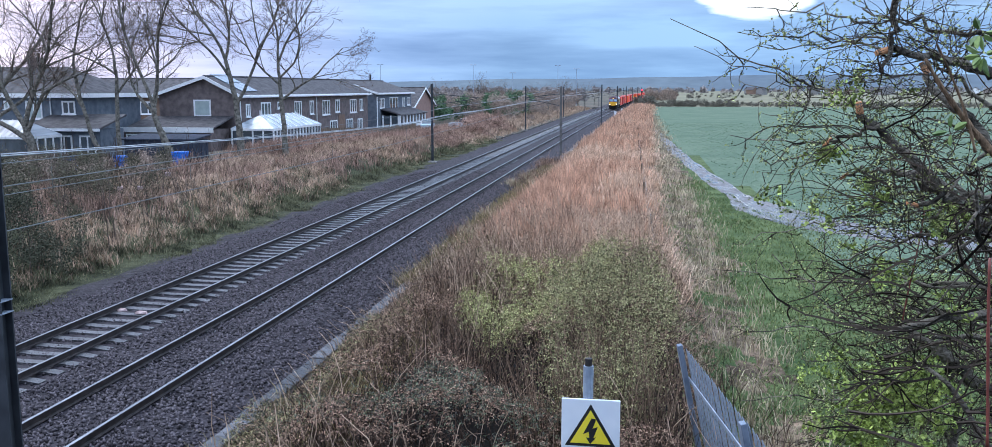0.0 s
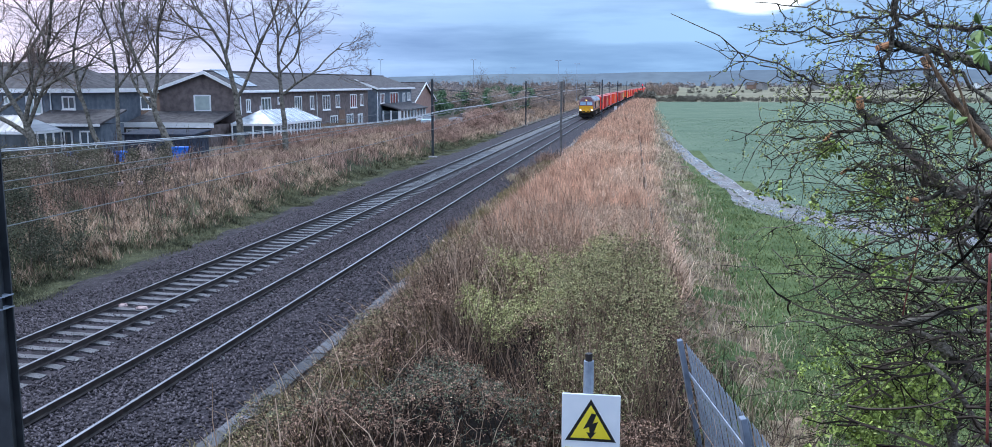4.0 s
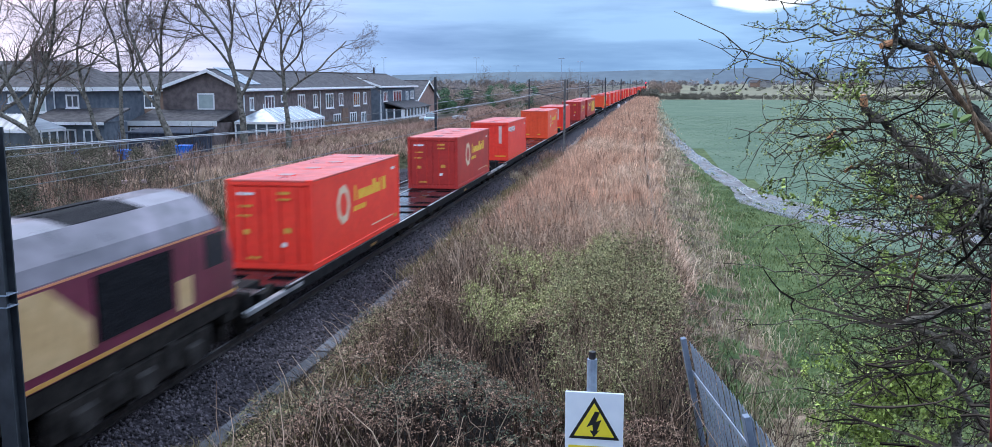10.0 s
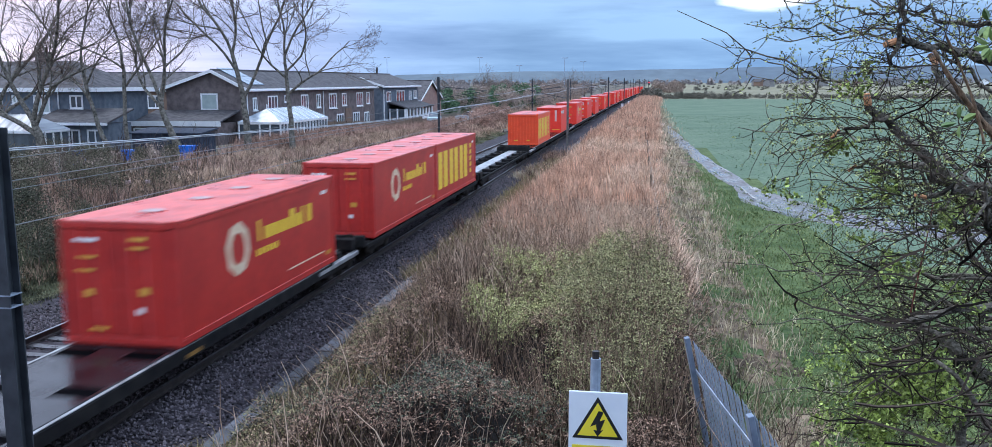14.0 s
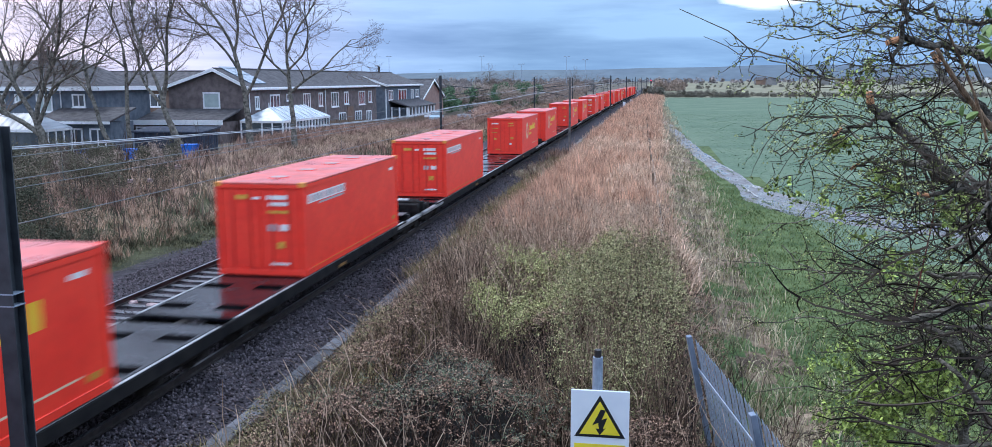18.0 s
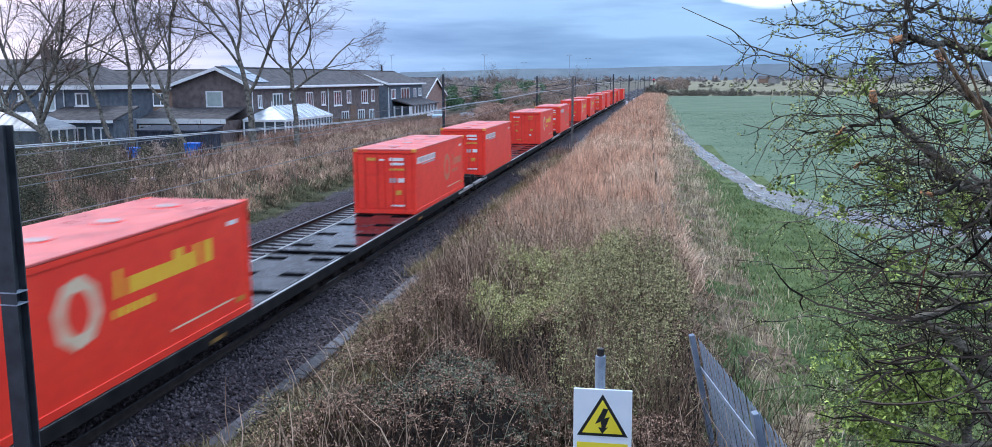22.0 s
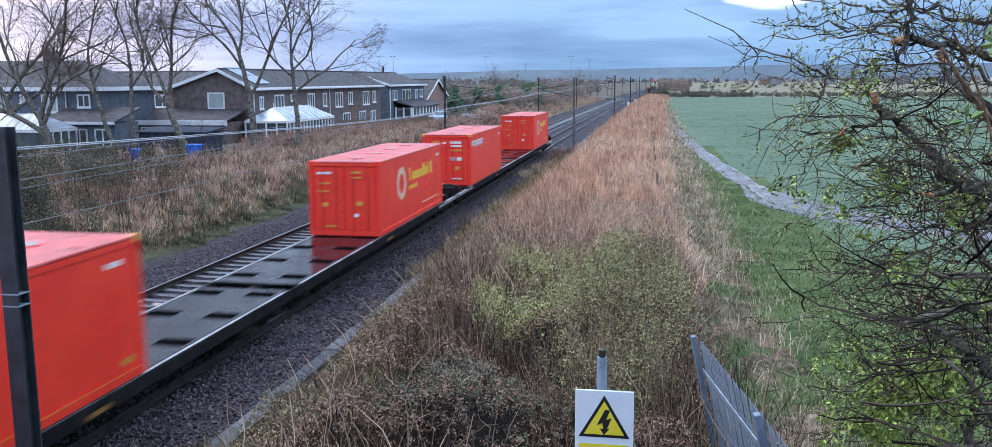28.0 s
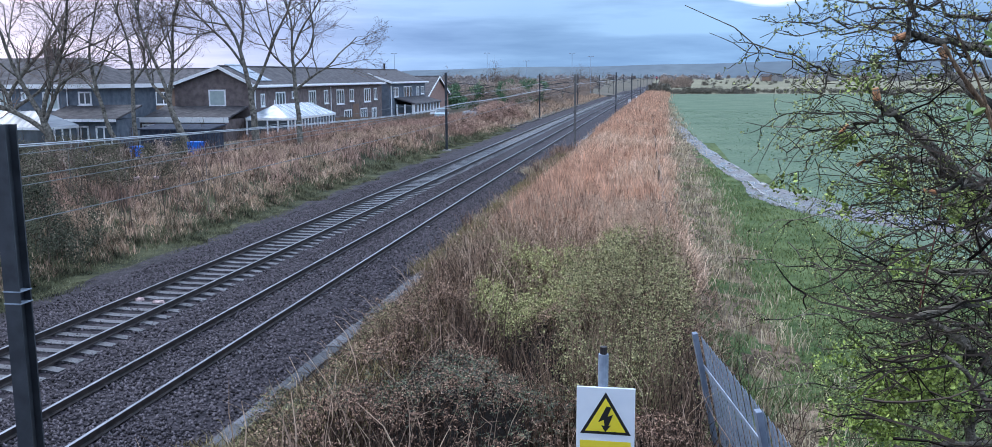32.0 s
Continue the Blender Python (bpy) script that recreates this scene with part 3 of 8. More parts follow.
def build_track(c, label, sunk):
    top = tagged(empty("railway_track", pose(c, 0, 0)), label, "railway track", "railway tracks")
    for s in (-0.755, 0.755):
        r = part("rail", rail_geo(s), M_RAIL, top, "rusty-sided steel rail")
        part("running_surface", sweep([(s - 0.034, -0.0035), (s + 0.034, -0.0035), (s + 0.034, 0.0), (s - 0.034, 0.0)], RAIL_YS), M_RAILTOP, r, "polished rail head")
    g = Geo()
    prof = [(-1.25, -0.34), (1.25, -0.34), (1.25, -0.20), (0.95, -0.165), (0.55, -0.165), (0.3, -0.185), (-0.3, -0.185), (-0.55, -0.165), (-0.95, -0.165), (-1.25, -0.20)]
    g.prism(prof, -0.13, 0.13)
    me = g.mesh("sleeper")
    me.materials.append(M_SLEEPER)
    far = []
    for k in range(0, 470):
        y = 7.0 + 0.65 * k
        dz = -sunk + random.uniform(-0.008, 0.008)
        if k < 120:
            o = part("sleeper", me, M_SLEEPER, top)
            o.matrix_basis = pose(random.uniform(-0.02, 0.02) + bent(y), y, dz, 0, 0, random.uniform(-0.6, 0.6))
        else:
            far.append((y, dz))
    vb = np.array([(a, b, z) for b in (-0.13, 0.13) for a, z in ((-1.25, -0.34), (1.25, -0.34), (1.25, -0.17), (-1.25, -0.17))])
    fb = np.array([(0, 1, 2, 3), (7, 6, 5, 4), (3, 2, 6, 7), (0, 3, 7, 4), (1, 5, 6, 2)])
    v = (vb[None] + np.array([(bent(y), y, dz) for y, dz in far])[:, None, :]).reshape(-1, 3)
    f = (fb[None] + (np.arange(len(far)) * 8)[:, None, None]).reshape(-1, 4)
    o = new("distant_sleeper_bed", array_mesh("distant_sleeper_bed", v, f, M_SLEEPER))
    o.parent = top
    tagged(o, kind="stuff")


random.seed(1)
build_track(C1, "railway track on clear concrete sleepers", 0.0)
build_track(C2, "railway track with sleepers half buried in ballast", 0.03)

for x, y, w, a in ((-14.56, 23.5, 0.30, 8), (-13.85, 23.3, 0.42, -4)):
    lit = tagged(empty("litter", pose(x, y, -0.168, 0, 0, a)), "crumpled white plastic litter between the rails", "litter", "litter on the track")
    pts = [(w / 2 * math.cos(k * math.pi / 6) * (1 + 0.15 * math.sin(3.1 * k)), 0.09 * math.sin(k * math.pi / 6) * (1 + 0.3 * math.cos(2.3 * k))) for k in range(12)]
    ring = [(px, py, 0.0) for px, py in pts] + [(px * 0.8, py * 0.7, 0.05 + 0.02 * math.sin(k * 1.9)) for k, (px, py) in enumerate(pts)]
    part("sheet", Geo().add(ring, [(k, (k + 1) % 12, 12 + (k + 1) % 12, 12 + k) for k in range(12)] + [tuple(range(12, 24))]), M_HATCH, lit)

for x, y, w in ((-24.9, 45.2, 0.3), (-22.9, 39.0, 0.22), (-23.6, 38.5, 0.25), (-29.3, 44.0, 0.3)):
    lit = tagged(empty("litter", pose(x, y, float(height(x, y)) + 0.55, 20, 0, 40)), "scrap of pale litter caught in the bank grass", "litter", "litter on the bank")
    part("sheet", Geo().box(-w / 2, w / 2, -0.05, 0.05, 0, w * 0.7, 0.02), M_HATCH, lit)
for x, y in ((-7.6, 222.0), (-6.9, 250.0)):
    cab = tagged(empty("lineside_cabinet", pose(x + bent(y), y, -0.3)), "small white lineside cabinet beside the far track", "cabinet", "lineside cabinets")
    part("body", Geo().box(-0.35, 0.35, -0.2, 0.2, 0, 1.0, 0.03), M_SIGNWHITE, cab)
    part("lid", Geo().box(-0.39, 0.39, -0.24, 0.24, 1.0, 1.06, 0.015), M_SIGNWHITE, cab)

# cable trough along the cess, lid by lid
trough = tagged(empty("cable_trough"), "grey concrete cable trough with separate lids", "cable trough")
part("trough_body", sweep([(-7.64, -0.42), (-7.26, -0.42), (-7.26, -0.25), (-7.64, -0.25)], [8.0 + 8 * k for k in range(40)]), M_TROUGH, trough)
lid = Geo().box(-0.19, 0.19, 0.006, 0.994, 0, 0.055, 0.012).mesh("lid")
lid.materials.append(M_TROUGH)
for k in range(56):
    o = part("lid", lid, M_TROUGH, trough)
    o.matrix_basis = pose(-7.45 + random.uniform(-0.02, 0.02) + bent(8 + k), 8.0 + k, -0.25 + random.uniform(0, 0.025), 0, random.uniform(-2, 2), random.uniform(-1, 1))


# ---------------------------------------------------------------- overhead line


def beam_geo(h, w=0.24, d=0.24, t=0.02):
    """A rolled H section standing up."""
    a, c, e = w / 2, d / 2, 0.012
    ring = [(-a, -c), (a, -c), (a, -c + t), (e, -c + t), (e, c - t), (a, c - t), (a, c), (-a, c), (-a, c - t), (-e, c - t), (-e, -c + t), (-a, -c + t)]
    n = len(ring)
    v = [(x, y, z) for z in (0, h) for x, y in ring]
    return Geo().add(v, [tuple(range(n)), tuple(range(n, 2 * n))] + [(i, (i + 1) % n, n + (i + 1) % n, n + i) for i in range(n)])


def mast(x, y, top, reach, base_z=-0.33, width=0.18, steel=None):
    """A steel mast with a cantilever that reaches over its track."""
    o = tagged(empty("overhead_line_mast", pose(x + bent(y), y, base_z)), "dark steel electrification mast with cantilever beside the track", "mast", "electrification masts")
    h = top - base_z
    part("column", beam_geo(h, width, width), steel or M_MAST, o)
    part("base", Geo().box(-0.35, 0.35, -0.35, 0.35, -0.3, 0.12, 0.04), M_CONC, o, "concrete foundation")
    if reach:
        s = 1 if reach > 0 else -1
        zc, zk = 4.42 - base_z, 5.3 - base_z
        g = Geo().tube([(0.15 * s, 0, zk + 0.35), (reach, 0, zk)], 0.028, 6)
        g.tube([(0.15 * s, 0, zc + 0.25), (reach * 0.93, 0, zk - 0.05)], 0.028, 6)
        part("cantilever", g, M_MAST, o)
        part("registration_arm", Geo().tube([(reach * 0.45, 0, zc + 0.42), (reach * 1.05, 0, zc + 0.03)], 0.018, 6), M_MAST, o)
        for zz in (zk + 0.33, zc + 0.27):
            gi = Geo()
            for q in range(5):
                xx = s * (0.20 + 0.07 * q)
                gi.tube([(xx, 0, zz - 0.01 * q), (xx + s * 0.03, 0, zz - 0.01 * q)], 0.07, 8)
            part("insulator", gi, M_CONC, o, "ribbed grey insulator")
    return o


LEFT_Y = [78.8, 141.5, 204, 267, 330, 393, 456, 520, 584]
RIGHT_Y = [79.0, 141.5, 204, 267, 330, 393, 456, 520, 584]
near_mast = mast(-7.2, 9.16, 5.62, 0, -0.33, 0.2)
for zz in (3.58, 3.72):
    part("strap", Geo().box(-0.107, 0.107, -0.107, 0.107, zz + 0.33, zz + 0.345), M_GALV, near_mast, "bright metal strap")
for y in LEFT_Y:
    mast(-18.3, y, 6.5, 4.3)
for y in RIGHT_Y:
    mast(-7.02 + 0.5 * min(1, (y - 79) / 80), y, 6.3 + 0.4 * min(1, (y - 79) / 60), -3.3, steel=M_DULLSTEEL if y < 80 else None)


def wire_path(x, stops, step=5.0):
    """Smooth run of a wire at lateral place x through (y, z) stops."""
    ys = np.arange(stops[0][0], stops[-1][0] + 0.01, step)
    zs = np.interp(ys, [a for a, b in stops], [b for a, b in stops])
    k = np.array([0.25, 0.5, 0.25])
    for _ in range(3):
        zs[1:-1] = np.convolve(zs, k, "valid")
    return [(x + bent(y), float(y), float(z)) for y, z in zip(ys, zs)]


def build_wires():
    spans = [79.0, 141.5, 204, 267, 330, 393, 456, 520]
    far_top = [(a + d, z) for a in spans[1:] for d, z in ((-31, 4.55), (0, 5.3))]
    for c, near_con, near_cat in ((C1, 3.76, 4.36), (C2, 3.76, 4.5)):
        o = tagged(empty("overhead_wire"), "contact and catenary wires strung above the track", "wire", "overhead wires")
        pc = wire_path(c, [(-45, near_con), (40, near_con), (70, 4.15), (110, 4.4), (520, 4.42)])
        pk = wire_path(c, [(-45, 4.6), (14, 4.5), (34, near_cat), (60, 4.6), (79, 5.1)] + far_top)
        part("contact_wire", Geo().tube(pc, 0.011, 5), M_WIRE, o)
        part("catenary_wire", Geo().tube(pk, 0.011, 5), M_WIRE, o)
        for a, b in list(zip(pc, pk))[11:44:2]:
            part("dropper", Geo().tube([a, b], 0.005, 4), M_WIRE, o)
    for dx, dz in ((0.0, 0.0), (0.10, -0.045)):
        o = tagged(empty("feeder_wire"), "thick grey feeder cable strung along the masts", "wire", "overhead wires")
        stops = [(-45, 5.6), (9, 4.62), (23.4, 4.26), (31, 4.07), (45.5, 3.72), (60, 3.50), (72, 3.44), (79, 3.72), (110, 3.72), (141.5, 4.1), (172, 3.9), (204, 4.5), (267, 4.6), (330, 4.6), (456, 4.8)]
        part("cable", Geo().tube([(x + dx, y, z + dz) for x, y, z in wire_path(-18.05, stops, 4.0)], 0.02, 6), M_FEEDER, o)
    for y in (79.0, 141.5):
        o = tagged(empty("span_wire"), "thin wire slung between the two masts across the line", "wire", "overhead wires")
        part("cable", Geo().tube([(-18.2 + bent(y), y, 4.3), (-12.6 + bent(y), y, 5.05), (-7.0 + bent(y), y, 6.15)], 0.014, 5), M_FEEDER, o)


build_wires()

# red signal far down the line
sig = tagged(empty("railway_signal", pose(-5.3 + bent(420), 420, -0.3)), "railway signal on a post showing red", "signal")
part("post", Geo().tube([(0, 0, 0), (0, 0, 5.0)], 0.09, 8), M_MAST, sig)
part("signal_head", Geo().box(-0.35, 0.35, -0.1, 0.15, 4.6, 6.2, 0.05), M_BLACK, sig)
part("red_lamp", Geo().tube([(0, -0.14, 5.75), (0, -0.2, 5.75)], 0.2, 12), M_REDLAMP, sig)

# ---------------------------------------------------------------- train
SPEED = 27.41


def nose(t):
    """Where the front of the locomotive is, along y."""
    return 25.45 - SPEED * (t - 9.0)


TRAIN = []          # things of the train with their distance behind the nose


def plate(x, y0, y1, z0, z1, side=1, t=0.004):
    return Geo().box(min(x, x + side * t), max(x, x + side * t), y0, y1, z0, z1)


def wheelset(parent, y, r=0.43, name="wheelset"):
    g = Geo()
    for s in (-1, 1):
        g.tube([(s * 0.69, y, r), (s * 0.83, y, r)], r, 18)
        g.tube([(s * 0.83, y, r), (s * 1.0, y, r)], 0.13, 10)
    g.tube([(-0.8, y, r), (0.8, y, r)], 0.08, 8)
    return part(name, g, M_BOGIE, parent)


def bogie(parent, y, base=1.8, r=0.43):
    b = part("bogie", Geo().box(-1.0, 1.0, y - 0.25, y + 0.25, 0.35, 0.6, 0.03), M_BOGIE, parent)
    for s in (-1, 1):
        part("side_frame", Geo().box(s * 1.05 - 0.09, s * 1.05 + 0.09, y - base / 2 - 0.45, y + base / 2 + 0.45, 0.36, 0.62, 0.05), M_BOGIE, b)
    for d in (-base / 2, base / 2):
        wheelset(b, y + d, r)
        g = Geo()
        for s in (-1, 1):
            g.box(s * 1.05 - 0.14, s * 1.05 + 0.14, y + d - 0.18, y + d + 0.18, 0.27, 0.58, 0.04)
        part("axle_box", g, M_BOGIE, b)


def buffers(parent, y, d, z=0.98):
    for s in (-1, 1):
        part("buffer", Geo().tube([(s * 0.87, y, z), (s * 0.87, y + d * 0.42, z)], 0.11, 10).tube([(s * 0.87, y + d * 0.42, z), (s * 0.87, y + d * 0.47, z)], 0.24, 14), M_BOGIE, parent)
    part("coupling", Geo().box(-0.06, 0.06, min(y, y + d * 0.4), max(y, y + d * 0.4), z - 0.16, z + 0.06, 0.02), M_BOGIE, parent)


def flat_wagon(length, outer):
    """Low-floor container flat: raised bogie end at the outer end, wet flat deck elsewhere. Local y runs back from its front."""
    o = tagged(empty("container_flat_wagon"), "dark low-floor container flat wagon with a wet steel deck", "wagon", "wagons of the train")
    end = 2.75
    a, b = (end, length - 0.35) if outer == "front" else (0.35, length - end)
    deck = part("deck", Geo().box(-1.15, 1.15, a, b, 0.70, 0.80, 0.015), M_DECK, o, "wet black deck that mirrors the load")
    # thin black plates on the deck stand in for shaded holes
    pk = Geo().box(-0.34, 0.34, -0.26, 0.26, 0, 0.005).mesh("pocket")
    pk.materials.append(M_POCKET)
    y = a + 0.9
    while y < b - 0.5:
        for s in (-0.72, 0.72):
            p = part("pocket", pk, M_POCKET, deck)
            p.matrix_basis = pose(s, y, 0.8)
        y += 2.15
    for s in (-1, 1):
        part("side_sill", Geo().box(s * 1.205 - 0.05, s * 1.205 + 0.05, a - 0.3, b + 0.25, 0.50, 0.78, 0.02), M_DECKSIDE, o)
        part("sill_edge", Geo().box(s * 1.21 - 0.035, s * 1.21 + 0.035, a + 0.1, b - 0.1, 0.785, 0.80), M_SILL, o, "bright edge line of the sill")
    e0, e1 = (0.35, end) if outer == "front" else (length - end, length - 0.35)
    g = Geo().box(-0.45, 0.45, e0, e1, 0.62, 0.95, 0.03).box(-1.2, 1.2, e0 if outer == "front" else e1 - 0.25, e0 + 0.25 if outer == "front" else e1, 0.78, 1.16, 0.03)
    g.box(-1.1, 1.1, (e0 + e1) / 2 - 0.15, (e0 + e1) / 2 + 0.15, 0.66, 0.9, 0.02)
    part("end_frame", g, M_DECKSIDE, o)
    # pale strips: sky reflected by the wet beam tops, given as colour
    for s in (-1, 1):
        part("end_sill", Geo().box(s * 1.18 - 0.08, s * 1.18 + 0.08, e0 - 0.1 if outer == "front" else e0 - 1.0, e1 + 1.0 if outer == "front" else e1 + 0.1, 0.60, 0.74, 0.02), M_SILL, o, "wet side sill at the wagon end, sky reflection in its light grey")
    for s in (-1, 1):
        part("walkway_plate", Geo().box(min(s * 0.3, s * 1.05), max(s * 0.3, s * 1.05), (e0 + e1) / 2 - 0.9, (e0 + e1) / 2 - 0.15, 0.955, 0.985, 0.005), M_PLATE, o, "grey walkway plate")
    part("brake_reservoir", Geo().tube([(-0.75, (e0 + e1) / 2 + 0.5, 0.86), (0.1, (e0 + e1) / 2 + 0.5, 0.86)], 0.19, 12), M_SILL, o, "pale grey air reservoir")
    buffers(o, e0 if outer == "front" else e1, -1 if outer == "front" else 1)
    inner_y = length - 1.9 if outer == "front" else 1.9
    outer_y = 1.75 if outer == "front" else length - 1.75
    bogie(o, outer_y)
    bogie(o, inner_y, r=0.37)
    part("drawbar", Geo().box(-0.12, 0.12, *((b, length + 0.1) if outer == "front" else (-0.1, a)), 0.55, 0.72, 0.03), M_BOGIE, o)
    part("lettering_bar", plate(1.257, (a + b) / 2 - 0.3, (a + b) / 2 + 0.3, 0.55, 0.64), M_DATAPANEL, o, "dirty yellow data panel")
    return o


def skeletal_wagon(length):
    """Higher skeletal container wagon on two bogies."""
    o = tagged(empty("skeletal_wagon"), "dark skeletal container wagon with open frame on two bogies", "wagon", "wagons of the train")
    part("spine", Geo().box(-0.36, 0.36, 0.4, length - 0.4, 0.55, 0.80, 0.03), M_SILL, o, "wet pale centre spine")
    for k in range(9):
        y = 0.9 + k * (length - 1.8) / 8
        part("cross_beam", Geo().box(-1.22, 1.22, y - 0.16, y + 0.16, 0.60, 0.79, 0.02), M_DECKSIDE, o)
        for s in (-1, 1):
            part("container_spigot", Geo().box(s * 1.15 - 0.08, s * 1.15 + 0.08, y - 0.1, y + 0.1, 0.79, 0.83, 0.01), M_DECKSIDE, o)
    for s in (-1, 1):
        part("side_beam", Geo().box(s * 1.22 - 0.05, s * 1.22 + 0.05, 0.7, length - 0.7, 0.62, 0.76, 0.015), M_DECKSIDE, o)
    part("end_beam", Geo().box(-1.25, 1.25, 0.3, 0.5, 0.7, 1.1, 0.03), M_DECKSIDE, o)
    part("end_beam", Geo().box(-1.25, 1.25, length - 0.5, length - 0.3, 0.7, 1.1, 0.03), M_DECKSIDE, o)
    for y in (2.3, length - 2.3):
        bogie(o, y)
    buffers(o, 0.4, -1)
    buffers(o, length - 0.4, 1)
    return o


CL, CW, CH, CZ = 9.2, 1.27, 2.56, 0.835       # length, half width, height, floor height


def container(kind, body_mat, end="doors", roof=None):
    """A thirty-foot bulk container. kind: mark, strip, strip_mark, band."""
    tone = "deep red" if body_mat == M_DEEPRED else "orange-red" if body_mat == M_ORANGE else "bright red"
    words = {"mark": tone + " bulk container with pale ring and yellow name", "strip": tone + " bulk container with a white name strip",
             "strip_mark": tone + " bulk container with white strip and faded ring", "band": tone + " bulk container with tall yellow shapes on its side"}
    o = tagged(empty("freight_container"), words[kind], "container", "containers of the train")
    W, H, L = CW, CH, CL
    body = part("body", Geo().box(-W + 0.03, W - 0.03, 0.07, L - 0.07, 0.13, H - 0.05, 0.02), body_mat, o)
    for s in (-1, 1):
        for y in (0.06, L - 0.06):
            part("corner_post", Geo().box(s * (W - 0.07) - 0.07, s * (W - 0.07) + 0.07, y - 0.06, y + 0.06, 0.15, H - 0.12, 0.012), body_mat, o)
    part("roof", Geo().box(-W, W, 0.0, L, H - 0.06, H, 0.015), roof or M_ROOFPINK, o, "wet roof, paler and pinker than the sides")
    for s in (-1, 1):
        part("top_rail", Geo().box(s * (W - 0.04) - 0.04, s * (W - 0.04) + 0.04, 0.15, L - 0.15, H - 0.16, H - 0.062), body_mat, o)
        part("bottom_rail", Geo().box(s * (W - 0.04) - 0.04, s * (W - 0.04) + 0.04, 0.15, L - 0.15, 0.0, 0.16, 0.01), body_mat, o)
        if kind == "strip":
            part("edge_stripe", plate(s * (W + 0.0005), 0.4, L - 0.3, 0.155, 0.172, s), M_EDGE, o, "thin yellow line along the bottom rail")
    for s in (-1, 1):
        for y in (0.09, L - 0.09):
            for z in (0.06, H - 0.06):
                part("corner_casting", Geo().box(s * (W - 0.085) - 0.09, s * (W - 0.085) + 0.09, y - 0.095, y + 0.095, z - 0.065, z + 0.065, 0.012), M_CASTING if z > 1 and end == "labels" else body_mat, o)
    for k in range(4):
        y = 1.35 + k * (L - 2.7) / 3
        h = part("roof_hatch", Geo().tube([(0, y, H), (0, y, H + 0.025)], 0.25, 16), M_HATCH, o, "pale round filling hatch")
        part("hatch_rim", Geo().tube([(0, y, H), (0, y, H + 0.012)], 0.30, 16), body_mat, h)
    for y, fy in ((0.0, -1), (L, 1)):
        part("end_sill", Geo().box(-W, W, min(y, y - fy * 0.12), max(y, y - fy * 0.12), 0.0, 0.17, 0.012), body_mat, o)
        part("end_header", Geo().box(-W, W, min(y, y - fy * 0.12), max(y, y - fy * 0.12), H - 0.17, H - 0.06, 0.012), body_mat, o)
    # front end
    if end == "ribs":
        for k in range(9):
            x = -W + 0.24 + k * (2 * W - 0.48) / 8
            part("rib", Geo().box(x - 0.06, x + 0.06, 0.025, 0.075, 0.2, H - 0.2, 0.018), body_mat, body)
        part("label", Geo().box(-0.75, -0.45, 0.018, 0.026, 0.35, 0.43), M_YELLOW, o, "small yellow label")
        part("label", Geo().box(0.3, 0.55, 0.018, 0.026, 0.35, 0.43), M_YELLOW, o, "small yellow label")
    elif end == "plain":
        for k in range(11):
            x = -W + 0.22 + k * (2 * W - 0.44) / 10
            part("rib", Geo().box(x - 0.045, x + 0.045, 0.05, 0.075, 0.2, H - 0.2, 0.01), body_mat, body)
        part("label_strip", Geo().box(0.62, 0.82, 0.042, 0.048, 1.15, 2.3), M_LABELPINK, o, "pale peeling label strip")
        part("label", Geo().box(0.35, 1.15, 0.042, 0.048, 0.27, 0.33), M_YELLOW, o, "yellow label line")
    else:
        for x0, x1 in ((-W + 0.16, -0.015), (0.015, W - 0.16)):
            d = part("door", Geo().box(x0, x1, 0.03, 0.075, 0.2, H - 0.2, 0.012), body_mat, o, "ribbed steel end door")
            for k in range(5):
                z = 0.42 + k * 0.40
                part("door_rib", Geo().box(x0 + 0.06, x1 - 0.06, 0.022, 0.032, z, z + 0.30, 0.004), body_mat, d)
            for u in (0.28, 0.74):
                x = x0 + (x1 - x0) * u
                part("lock_rod", Geo().tube([(x, 0.0, 0.12), (x, 0.0, H - 0.12)], 0.02, 6), M_RODRED, d, "door locking rod")
        random.seed(hash_of(kind + end))
        marks = [(0.25, 0.62, 2.15, 2.23, M_ENDYELLOW), (0.25, 0.62, 1.98, 2.04, M_ENDYELLOW), (-0.95, -0.45, 2.12, 2.2, M_LABEL), (-0.9, -0.5, 1.78, 1.84, M_ENDYELLOW),
                 (0.42, 0.64, 1.05, 1.2, M_ENDYELLOW), (-0.8, -0.6, 1.0, 1.14, M_ENDYELLOW), (0.32, 0.5, 0.66, 0.78, M_LABEL), (-0.7, -0.3, 0.3, 0.36, M_ENDYELLOW), (-0.95, -0.55, 1.5, 1.56, M_ENDYELLOW)]
        if end == "labels":
            marks = [(0.2, 0.78, 2.1, 2.22, M_LABEL), (0.25, 0.8, 1.93, 2.03, M_LABEL), (0.2, 0.85, 1.72, 1.80, M_ENDYELLOW), (0.2, 0.46, 1.24, 1.42, M_GREYBAR), (0.55, 0.8, 1.25, 1.42, M_LABEL),
                     (0.45, 0.68, 0.76, 0.94, M_ENDYELLOW), (-0.7, -0.35, 2.1, 2.22, M_ENDYELLOW), (-0.2, 0.0, 2.1, 2.17, M_LABEL), (0.25, 0.8, 0.3, 0.36, M_LABEL)]
        for x0, x1, z0, z1, m in marks:
            part("label", Geo().box(x0, x1, -0.006, 0.011, z0, z1), m, o, "small end label of the container")
